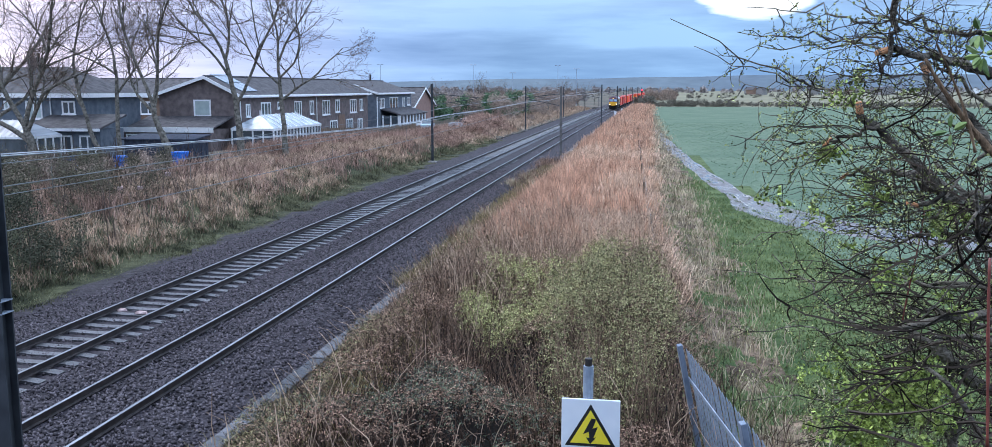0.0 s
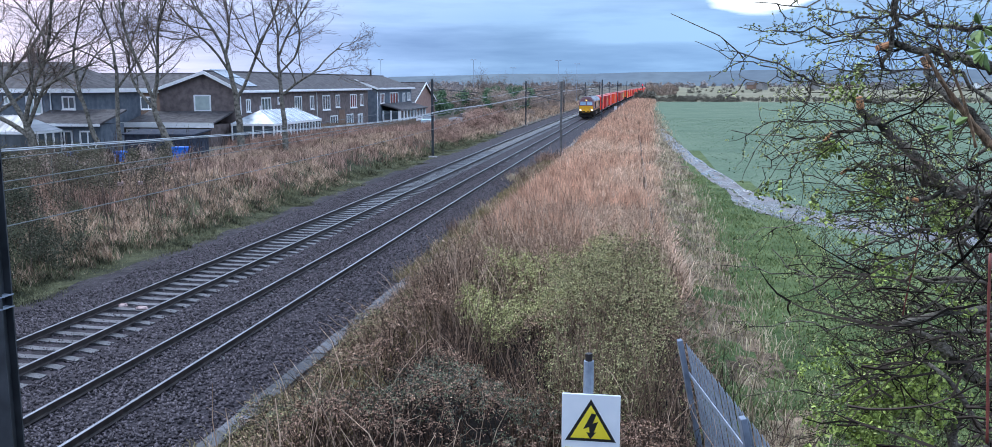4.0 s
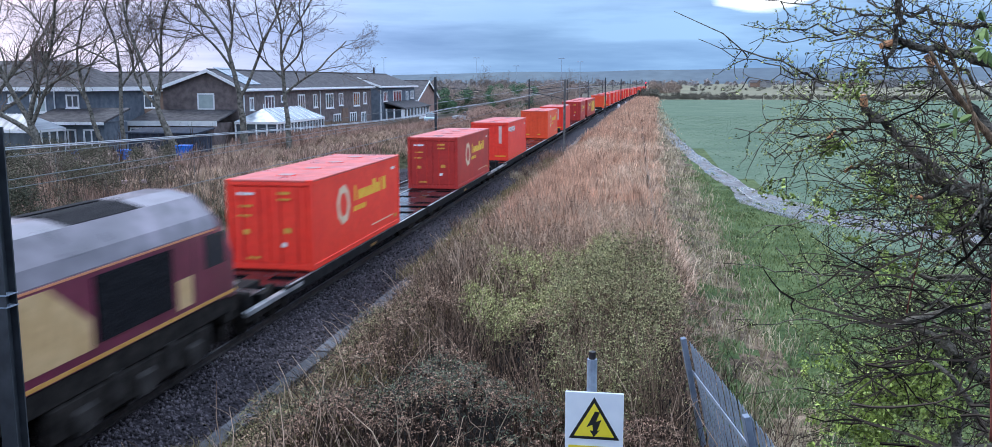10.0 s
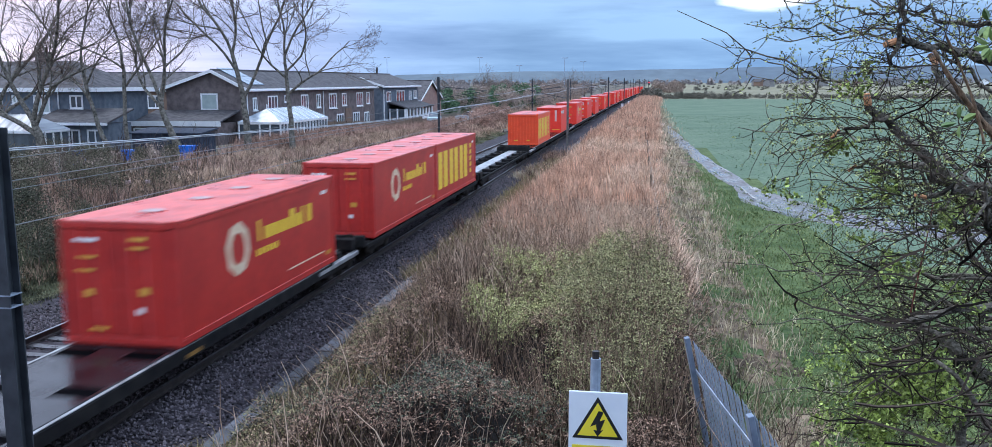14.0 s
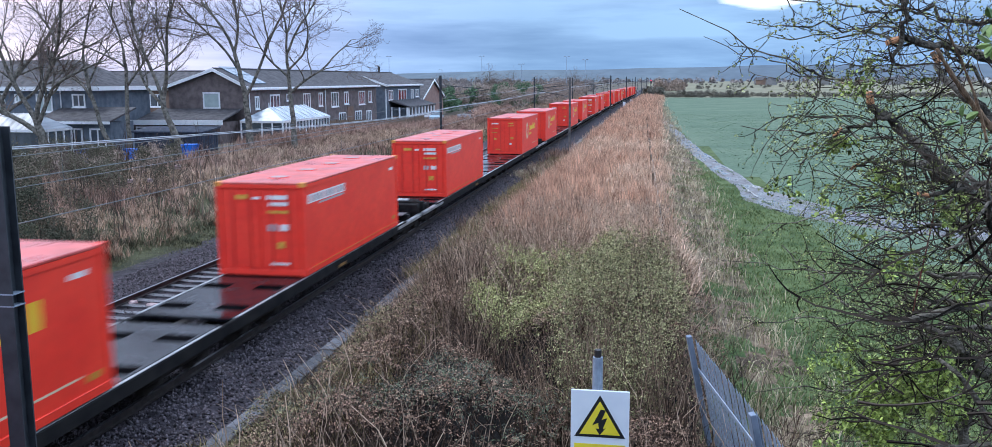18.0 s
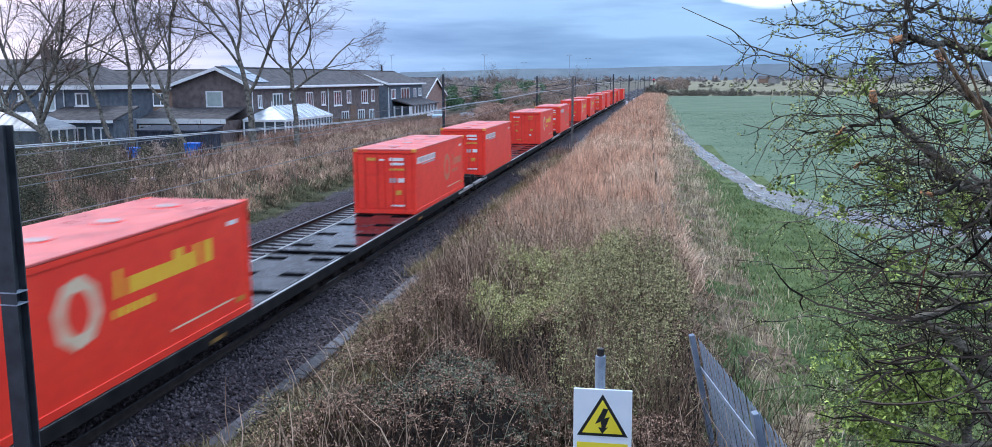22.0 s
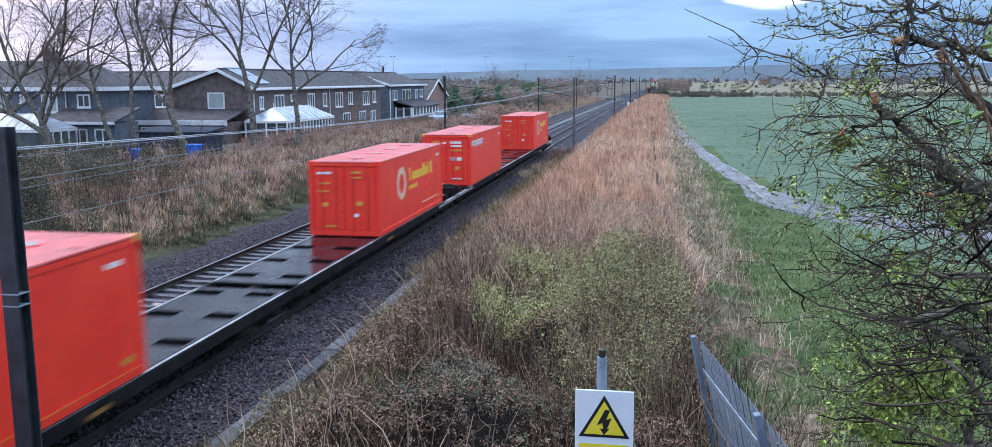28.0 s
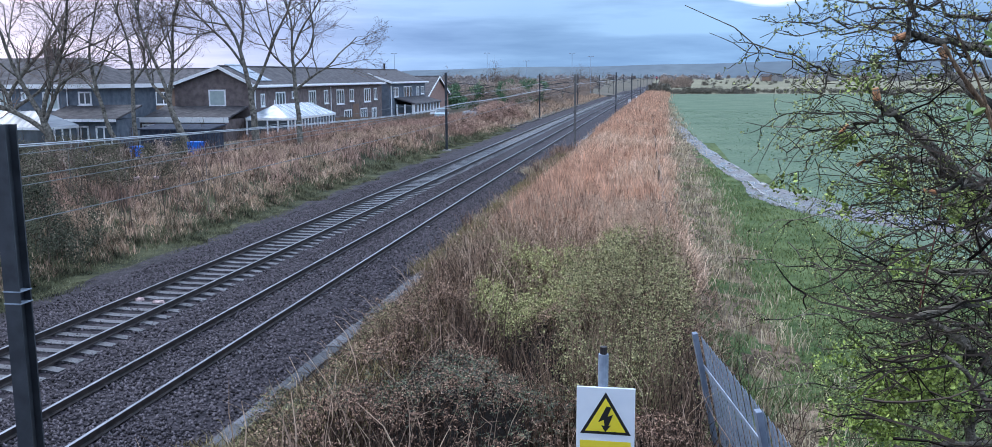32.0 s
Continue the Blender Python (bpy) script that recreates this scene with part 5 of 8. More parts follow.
# terrace with its gable to the camera
A = house(pose(-36.0, 78.3, 0.2), 7.6, 39.5, 5.35, 6.85, "dark brick terrace with white-framed windows and gable end", ridge_at=0.4)
window(A, -4.25, -2.6, 3.4, 4.9, "gable", M_CURTAIN, 0)
for y0, y1, z0, z1 in ((1.6, 2.5, 3.3, 4.5), (5.0, 7.3, 2.9, 4.6), (9.0, 10.1, 3.9, 4.6), (13.5, 15.5, 2.9, 4.6), (18.0, 19.2, 3.1, 4.6), (22.0, 24.5, 2.9, 4.6), (26.5, 28.0, 3.1, 4.6), (32.0, 34.5, 2.9, 4.6),
                       (36.0, 37.3, 3.1, 4.6), (10.0, 12.5, 0.7, 2.1), (16.0, 18.0, 0.7, 2.1), (24.5, 27.0, 0.3, 2.2), (30.5, 33.0, 0.3, 2.2), (35.0, 37.0, 0.7, 2.1)):
    window(A, y0, y1, z0, z1, "side", None, 2 if y1 - y0 > 1.8 else 1)
for y in (0.3, 20.0):
    part("drainpipe", Geo().tube([(0.08, y, 0.1), (0.08, y, 4.9)], 0.06, 6), M_WHITE, A, "white drainpipe")
part("brick_panel", Geo().box(0.002, 0.05, 27.6, 29.8, 0.0, 2.8), M_BRICK, A, "brown brick panel")
for k in range(3):
    for j in range(2):
        s0 = 0.5 + j * 1.6
        v = []
        kk = 1.5 / 3.04
        for yy in (1.4 + k * 1.15, 2.5 + k * 1.15):
            for d in (s0, s0 + 1.5):
                v.append((0.3 - d, yy, 5.35 - kk * 0.3 + kk * d + 0.25))
        part("solar_panel", Geo().add(v + [(a, b, c - 0.05) for a, b, c in v], [(0, 1, 3, 2), (4, 6, 7, 5), (0, 4, 5, 1), (1, 5, 7, 3), (3, 7, 6, 2), (2, 6, 4, 0)]), M_SOLAR, A, "wet solar panel reflecting the sky")
# lean-to in front of the gable
ext = tagged(empty("extension", pose(-36.4, 73.9, 0.2)), "single-storey lean-to with dark tiles and white fascia", "extension")
part("wall", Geo().box(-8.6, -0.4, 0.4, 4.0, 0, 2.35), M_BRICKDARK, ext)
part("roof", Geo().prism([(0.0, 2.35), (4.35, 3.3), (4.35, 3.43), (0.0, 2.48)], -8.2, -0.1, "x"), M_ROOF, ext, "dark tiled lean-to roof")
part("fascia", Geo().box(-9.2, 0.1, -0.12, 0.0, 2.15, 2.58), M_WHITE, ext, "white fascia")
part("canopy", Geo().box(-13.5, -8.5, -0.2, 3.6, 2.1, 2.3, 0.02), M_WHITE, ext, "white flat canopy roof")
for x in (-8.0, -6.4, -4.6, -2.6):
    window(ext, x, x + 1.1, 1.0, 2.0, "gable", None, 0)

B = house(pose(-36.0, 121.5, 0.15), 9.2, 19.5, 5.35, 6.95, "dark blue-brick house with white bargeboards and gable end", wall=M_BLUEBRICK)
for y0, y1, z0, z1 in ((2.0, 4.2, 3.2, 4.6), (7.0, 11.5, 2.9, 4.7), (14.0, 15.5, 3.0, 4.6), (16.8, 18.6, 3.4, 4.6), (3.0, 6.5, 0.4, 2.2), (8.5, 13.0, 0.4, 2.2)):
    window(B, y0, y1, z0, z1, "side", None, 2)
part("drainpipe", Geo().tube([(0.1, 0.4, 0.1), (0.1, 0.4, 4.8)], 0.09, 6), M_WHITE, B)
part("flue", Geo().tube([(-4.6, 13, 6.5), (-4.6, 13, 8.0)], 0.15, 8), M_BLACK, B)
porch = tagged(empty("porch_extension", pose(-35.9, 124, 0.15)), "white-windowed ground floor extension with dark roof", "extension")
part("wall", Geo().box(0.05, 2.6, 0, 15, 0, 1.0), M_BRICK, porch)
part("glazing", Geo().box(0.1, 2.55, 0.05, 14.95, 1.0, 2.2), M_GLASS, porch)
for k in range(9):
    part("post", Geo().box(2.48, 2.68, k * 1.85, k * 1.85 + 0.32, 0.5, 2.25), M_WHITE, porch)
    part("panel", Geo().box(2.6, 2.66, k * 1.85 + 0.4, k * 1.85 + 1.75, 0.5, 1.1), M_WHITE, porch, "white lower panel")
for x in (0.1, 1.2, 2.3):
    part("post", Geo().box(x, x + 0.2, -0.06, 0.1, 0.3, 2.25), M_WHITE, porch)
part("roof", Geo().prism([(0.05, 3.0), (2.9, 2.2), (2.9, 2.38), (0.05, 3.2)], -0.2, 15.2), M_ROOF, porch, "dark lean-to roof")

M_PINKBRICK = mat("pink_brick", (0.25, 0.165, 0.14), (0.34, 0.23, 0.195), 2, 0.9, bump=0.3, bump_scale=14)
house(pose(-36.0, 157, 0.1, 0, 0, 90), 15.0, 10, 3.1, 6.0, "brown brick house with a white-edged gable", wall=M_PINKBRICK)
D = tagged(empty("house", pose(-63.0, 69.0, 0.2, 0, 0, -91)), "blue-grey house with hipped tiled roof and white windows", "house", "houses beside the line")
part("wall", Geo().box(-8.5, 0, 0, 18, 0, 5.45), M_BLUEBRICK, D, "blue-grey brick wall")
dv = [(0.45, -0.4, 5.35), (0.45, 18.45, 5.35), (-8.95, 18.45, 5.35), (-8.95, -0.4, 5.35), (-4.25, 3.5, 7.75), (-4.25, 14.0, 7.75)]
part("roof", Geo().add(dv, [(0, 1, 5, 4), (1, 2, 5), (2, 3, 4, 5), (3, 0, 4), (0, 3, 2, 1)]), M_ROOF, D, "dark hipped tile roof")
part("fascia", Geo().box(0.45, 0.52, -0.4, 18.5, 5.16, 5.5), M_WHITE, D, "white fascia board")
part("fascia", Geo().box(-8.9, 0.45, 18.45, 18.52, 5.16, 5.5), M_WHITE, D, "white fascia board")
part("chimney", Geo().box(-4.65, -3.85, 10.4, 11.6, 7.2, 8.5, 0.04).box(-4.72, -3.78, 10.33, 11.67, 8.4, 8.55), M_BRICKDARK, D, "dark brick chimney")
for y in (10.7, 11.3):
    part("chimney_pot", Geo().tube([(-4.25, y, 8.5), (-4.25, y, 8.95)], 0.13, 8), M_BRICK, D)
for y0, y1, z0, z1 in ((7.8, 10.0, 3.3, 4.95), (12.9, 14.4, 3.4, 4.9), (16.2, 17.4, 3.8, 4.9), (10.9, 11.7, 4.2, 4.9), (8.5, 10.4, 0.6, 2.0), (12.8, 14.4, 0.6, 2.0), (15.8, 17.2, 0.6, 2.0)):
    window(D, y0, y1, z0, z1, "side", M_CURTAIN if y0 < 13 else None, 1)
part("downpipe", Geo().tube([(0.08, 15.2, 0.1), (0.08, 15.2, 5.2)], 0.06, 6), M_WHITE, D)
annex = tagged(empty("extension", pose(-47.6, 65.3, 0.2)), "low blue-grey extension with dark lean-to roof", "extension")
part("wall", Geo().box(0, 6.0, 0.3, 3.6, 0, 2.75), M_BLUEBRICK, annex)
part("roof", Geo().prism([(-0.2, 2.72), (3.65, 3.7), (3.65, 3.84), (-0.2, 2.86)], -0.3, 6.3, "x"), M_ROOF, annex, "dark lean-to roof")
part("fascia", Geo().box(-0.3, 6.3, -0.27, -0.2, 2.62, 2.84), M_WHITE, annex, "white fascia")
for x in (0.5, 2.3, 4.3):
    v = part("window", Geo().box(x, x + 1.3, 0.24, 0.3, 0.9, 2.2), M_GLASS, annex, "white-framed window")
    for a0, a1, b0, b1 in ((x - 0.05, x + 0.08, 0.85, 2.25), (x + 1.22, x + 1.35, 0.85, 2.25), (x + 0.6, x + 0.7, 0.9, 2.2), (x - 0.05, x + 1.35, 2.15, 2.28), (x - 0.05, x + 1.35, 0.8, 0.93)):
        part("frame_bar", Geo().box(a0, a1, 0.18, 0.24, b0, b1), M_WHITE, v, "white window frame")
F = house(pose(-68.0, 100.0, 0.2, 0, 0, -91), 8.0, 16.0, 5.1, 6.9, "brown rendered house with tiled roof behind bare trees", wall=M_BRICK)
for y0, y1 in ((1.5, 3.3), (5.5, 7.0), (10.0, 12.0)):
    window(F, y0, y1, 2.9, 4.4, "side", None, 1)
G = house(pose(-62.0, 150, 0.2, 0, 0, -15), 8.0, 40.0, 5.0, 6.8, "far terrace with dark roof", wall=M_BRICK)
for k in range(8):
    window(G, 2 + 4.7 * k, 4 + 4.7 * k, 3.0, 4.3, "side", None, 1)


def conservatory(m, w, l, label, cover=None):
    o = tagged(empty("conservatory", m), label, "conservatory", "conservatories")
    part("base_wall", Geo().box(0, w, 0, l, 0, 0.7), M_WHITE, o)
    part("glazing", Geo().box(0.06, w - 0.06, 0.06, l - 0.06, 0.7, 2.2), M_GLASS, o)
    n = int(l / 0.8)
    for k in range(n + 1):
        part("post", Geo().box(w - 0.06, w + 0.03, k * l / n - 0.06, k * l / n + 0.06, 0, 2.25), M_WHITE, o)
    n = int(w / 0.8)
    for k in range(n + 1):
        part("post", Geo().box(k * w / n - 0.06, k * w / n + 0.06, -0.03, 0.06, 0, 2.25), M_WHITE, o)
    part("eaves_beam", Geo().box(-0.08, w + 0.08, -0.08, l + 0.08, 2.2, 2.4, 0.02), M_WHITE, o)
    i = min(w, l) / 2
    v = [(-0.1, -0.1, 2.4), (w + 0.1, -0.1, 2.4), (w + 0.1, l + 0.1, 2.4), (-0.1, l + 0.1, 2.4), (w / 2, i * 0.9, 3.55), (w / 2, l - i * 0.9, 3.55)]
    r = part("roof", Geo().add(v, [(0, 1, 4), (1, 2, 5, 4), (2, 3, 5), (3, 0, 4, 5), (0, 3, 2, 1)]), cover or M_POLY, o, "white translucent hipped roof")
    part("finial", Geo().tube([(w / 2, i * 0.9, 3.5), (w / 2, i * 0.9, 3.95)], 0.05, 6), M_WHITE, r)
    for k in range(1, 9):
        u = k / 9
        part("glazing_bar", Geo().tube([(w + 0.1, i * 0.9 * 0 + u * l, 2.42), (w / 2, min(max(u * l, i * 0.9), l - i * 0.9), 3.57)], 0.04, 4), M_WHITE, r)
    return o


M_POLYGREY = mat("grey_polycarbonate", (0.10, 0.12, 0.15), (0.34, 0.38, 0.43), 0.8, 0.3, stretch=(0.3, 3, 1))
M_POLY = mat("polycarbonate", (0.20, 0.24, 0.28), (0.44, 0.49, 0.54), 1.2, 0.25)
conservatory(pose(-36.0, 76.8, 0.2), 3.9, 12.0, "white conservatory with hipped pale roof")
conservatory(pose(-44.4, 61.0, 0.2, 0, 0, 88), 3.6, 8.0, "white conservatory with streaked grey roof", M_POLYGREY)
shed = tagged(empty("garden_shed", pose(-33.6, 62.6, 0.25)), "dark navy garden shed behind the fence", "shed")
part("wall", Geo().box(-4.2, 1.2, 0, 2.4, 0, 2.1), M_FENCE, shed)
part("roof", Geo().prism([(-0.2, 2.1), (2.6, 2.35), (2.6, 2.45), (-0.2, 2.2)], -4.4, 1.4, "x"), M_FENCE, shed)
for k in range(5):
    part("batten", Geo().box(-4.0 + k * 1.2, -3.92 + k * 1.2, -0.04, 0.0, 0.1, 2.1), M_FENCE, shed)


def boarded_fence(x, y0, y1, h, label, step=1.8):
    o = tagged(empty("garden_fence", pose(x, 0, 0)), label, "fence", "garden fences")
    y = y0
    while y < y1:
        z = float(height(x, y))
        p = part("fence_post", Geo().box(-0.05, 0.05, y - 0.05, y + 0.05, z - 0.2, z + h + 0.1), M_WOOD, o)
        for k in range(9):
            a = y + 0.06 + k * (step - 0.1) / 9
            part("fence_board", Geo().box(-0.012, 0.012, a, a + (step - 0.1) / 9 - 0.02, z + 0.05, z + h + random.uniform(-0.03, 0.03)), M_WOOD, o)
        y += step


random.seed(3)
boarded_fence(-31.0, 86, 122, 1.3, "weathered boarded garden fence")


def blue_bin(m, w, d, h, label):
    o = tagged(empty("blue_bin", m), label, "bin", "blue bins")
    part("tub", Geo().add([(-w * .42, -d * .42, 0), (w * .42, -d * .42, 0), (w * .42, d * .42, 0), (-w * .42, d * .42, 0), (-w / 2, -d / 2, h), (w / 2, -d / 2, h), (w / 2, d / 2, h), (-w / 2, d / 2, h)],
                          [(0, 3, 2, 1), (4, 5, 6, 7), (0, 1, 5, 4), (1, 2, 6, 5), (2, 3, 7, 6), (3, 0, 4, 7)]), M_BLUE, o)
    part("lid", Geo().box(-w * .54, w * .54, -d * .54, d * .54, h, h + 0.1, 0.03), M_BLUE, o)


blue_bin(pose(-31.3, 58.7, 0.93), 0.95, 0.8, 0.8, "bright blue plastic bin beside the shed")
blue_bin(pose(-34.9, 57.2, 0.45), 0.62, 0.7, 1.05, "blue wheeled bin under the trees")
blue_bin(pose(-38.3, 56.8, 0.5), 0.6, 0.7, 0.9, "blue wheeled bin among shrubs")


def parked_car(m, paint, label):
    o = tagged(empty("parked_car", m), label, "car", "parked cars")
    low = [(0, 0.35), (4.2, 0.35), (4.25, 0.75), (4.1, 0.95), (0.9, 1.0), (0.05, 0.85)]
    part("body", Geo().prism(low, -0.85, 0.85, "x"), paint, o)
    part("cabin", Geo().prism([(1.1, 1.0), (3.9, 0.97), (3.4, 1.45), (1.8, 1.48)], -0.72, 0.72, "x"), M_GLASS, o)
    part("roof", Geo().prism([(1.75, 1.47), (3.45, 1.45), (3.4, 1.52), (1.85, 1.54)], -0.72, 0.72, "x"), paint, o)
    for y in (0.8, 3.4):
        for s in (-1, 1):
            w = part("wheel", Geo().tube([(s * 0.68, y, 0.31), (s * 0.86, y, 0.31)], 0.31, 14), M_BLACK, o)


M_CARBLUE = mat("car_pale_blue", (0.30, 0.42, 0.50), (0.36, 0.48, 0.55), 3, 0.25)
M_CARGREY = mat("car_silver", (0.45, 0.47, 0.5), (0.5, 0.52, 0.55), 3, 0.25)
parked_car(pose(-30.5, 128, 0.1, 0, 0, 8), M_CARBLUE, "pale blue parked car beyond the bank")
parked_car(pose(-29.0, 136, 0.1, 0, 0, -80), M_CARGREY, "silver parked car beyond the bank")

# ---------------------------------------------------------------- trees


def limb_of(wood, twig, start, direction, length, radius, level, lift=0.05):
    """A crooked limb that throws side branches all along its length."""
    n = (9, 7, 6, 4, 3)[level]
    d = Vector(direction).normalized()
    drift = Vector((random.uniform(-1, 1), random.uniform(-1, 1), random.uniform(-0.6, 0.6))) * 0.12
    pts = [Vector(start)]
    for k in range(n):
        if k % 2 == 0:
            drift = Vector((random.uniform(-1, 1), random.uniform(-1, 1), random.uniform(-0.8, 0.8))) * (0.20 + 0.05 * level)
        d = (d + drift + Vector((0, 0, lift))).normalized()
        pts.append(pts[-1] + d * (length / n))
    tip = 0.35 if level < 3 else 0.5
    radii = [max(0.0075, radius * (1 + (tip - 1) * k / n)) for k in range(n + 1)]
    (wood if level < 2 else twig).tube(pts, radii, (8, 6, 4, 3, 3)[level], caps=False)
    if level == 4:
        return
    for k in range((7, 6, 4, 3)[level]):
        u = random.uniform(0.22, 1.0) if k else 1.0
        i = min(n, int(u * n))
        axis = d.orthogonal().normalized()
        axis.rotate(Matrix.Rotation(random.uniform(0, 2 * math.pi), 3, d))
        here = (pts[i] - pts[max(0, i - 1)]).normalized() if i else d
        nd = here + axis * random.uniform(0.45, 1.0)
        limb_of(wood, twig, pts[i], nd, length * random.uniform(0.45, 0.72) * (1.15 - 0.45 * u), radii[i] * random.uniform(0.5, 0.68), level + 1, lift * 0.9)


def bare_tree(x, y, trunk, radius, limbs, seed, label, levels=0):
    """A leafless tree: trunk as offsets from its foot, limbs as (share up the trunk, direction, length)."""
    random.seed(seed)
    z = float(height(x, y)) - 0.15
    o = tagged(empty("bare_tree", pose(x, y, z)), label, "tree", "bare trees beside the line")
    pts = []
    ctrl = [Vector((0, 0, 0))] + [Vector(p) for p in trunk]
    for a, b in zip(ctrl, ctrl[1:]):
        pts += [a.lerp(b, k / 4) + Vector((random.gauss(0, 0.03), random.gauss(0, 0.03), 0)) for k in range(4)]
    pts.append(ctrl[-1])
    n = len(pts) - 1
    rad = [radius * (1.25 - 0.5 * min(1, 3 * k / n)) if k < n / 3 else radius * (0.85 - 0.35 * (k - n / 3) / (n * 0.67)) for k in range(n + 1)]
    me = Geo().tube(pts, rad, 10, caps=False).mesh("trunk")
    smooth(me)
    me.materials.append(M_BARK)
    part("trunk", me, M_BARK, o)
    tw = Geo()
    for share, d, length in limbs:
        i = min(n, int(share * n))
        wood = Geo()
        limb_of(wood, tw, pts[i], d, length * (1.3 if levels == 0 else 1), rad[i] * (0.85 if share >= 1 else 0.66), levels)
        me = raw_mesh("limb", wood, M_BARK)
        smooth(me)
        part("limb", me, M_BARK, o)
    part("crown", raw_mesh("crown", tw, M_TWIG), M_TWIG, o, "fine bare twigs")
    return o


def raw_mesh(name, g, material):
    me = bpy.data.meshes.new(name)
    me.from_pydata(g.v, [], g.f)
    me.materials.append(material)
    return me


TREE = "tall leafless tree with forked grey trunk behind the bank"
bare_tree(-43.6, 61.0, [(-0.5, 0, 1.6), (-1.0, 0, 3.2)], 0.44, [(0.7, (-1.0, 0.2, 0.9), 6.0), (1.0, (-0.7, 0.1, 1.2), 7.5), (1.0, (0.15, 0.0, 1.2), 8.0), (0.9, (0.9, -0.2, 1.3), 6.0)], 11, TREE)
bare_tree(-38.9, 62.0, [(-0.9, 0, 2.0), (-1.9, 0, 5.0), (-2.2, 0, 7.6)], 0.20, [(0.6, (-0.9, 0.2, 1.0), 4.5), (0.8, (0.6, 0.1, 1.0), 4.5), (1.0, (-0.1, 0.1, 1.2), 6.0)], 12, TREE)
bare_tree(-37.9, 62.2, [(-0.1, 0, 2.5), (0.0, 0, 6.2), (-0.1, 0, 8.0)], 0.19, [(0.65, (0.8, 0.2, 1.2), 4.2), (0.8, (-0.9, 0.1, 1.0), 4.5), (1.0, (-0.1, 0.0, 1.2), 6.0)], 13, TREE)
bare_tree(-33.6, 62.0, [(-0.5, 0, 1.3), (-1.2, 0, 2.8), (-1.45, 0, 4.2)], 0.31, [(0.85, (-0.8, 0.1, 0.8), 7.5), (1.0, (-0.30, 0.0, 1.2), 8.5), (1.0, (0.55, 0.1, 1.1), 8.0), (0.95, (0.1, 0.5, 1.2), 6.5)], 14, TREE)
bare_tree(-30.2, 66.0, [(-0.15, 0, 2.5), (-0.35, 0, 4.6), (-1.0, 0, 7.4)], 0.28, [(0.62, (0.75, 0.0, 0.85), 8.0), (0.85, (-0.6, 0.1, 1.0), 6.0), (1.0, (-0.2, 0.0, 1.2), 7.0), (1.0, (0.3, 0.2, 1.2), 5.5)], 15, TREE)
bare_tree(-26.8, 66.4, [(-0.1, 0, 2.5), (-0.3, 0, 5.0), (-0.4, 0, 7.2)], 0.22, [(0.6, (1.0, 0.1, 0.9), 5.0), (0.75, (-0.8, 0.0, 0.9), 5.0), (0.9, (0.9, 0.2, 0.8), 5.5), (1.0, (-0.2, 0.1, 1.2), 5.5), (1.0, (0.4, 0.0, 1.0), 5.5)], 16, TREE)
bare_tree(-48.2, 63.0, [(-0.3, 0, 2.5), (-0.6, 0, 4.6)], 0.34, [(0.8, (0.9, 0.1, 1.0), 6.0), (1.0, (-0.5, 0.1, 1.2), 7.5), (1.0, (0.4, 0.0, 1.2), 7.5)], 17, TREE)
bare_tree(-26.0, 37.0, [(0.0, 0, 0.5), (0.1, 0, 0.9)], 0.05, [(0.8, (-0.7, 0, 1), 1.3), (1.0, (0.5, 0.1, 1), 1.3), (1.0, (-0.1, 0.0, 1), 1.6)], 18, "small bare sapling on the bank", 1)
THICKET = "bare brown tree in the scrub along the line"
scrub_tree = bare_tree(-30.5, 205, [(0.1, 0, 1.6), (0.2, 0, 3.0)], 0.20, [(0.5, (-0.9, 0.3, 1), 4.0), (0.7, (0.9, -0.3, 1), 4.2), (1.0, (-0.3, 0.1, 1.2), 4.6), (1.0, (0.5, 0.4, 1.2), 4.2)], 19, THICKET, 1)
random.seed(91)
for x, y in ((-33.5, 212), (-28.2, 222), (-36.0, 196), (-25.5, 238), (-31, 250), (-39, 230), (-24.5, 268), (-29, 290), (-35, 300), (-24, 310), (-45, 260), (-52, 290), (-21, 345), (-26, 360), (-43, 182), (-60, 320), (-70, 300)):
    k = random.uniform(0.75, 1.15)
    o = copy_thing(scrub_tree, pose(x + bent(y), y, float(height(x + bent(y), y)) - 0.1, 0, 0, random.uniform(0, 360)))
    o.scale = (k, k, k * random.uniform(0.85, 1.15))

# ---------------------------------------------------------------- vegetation


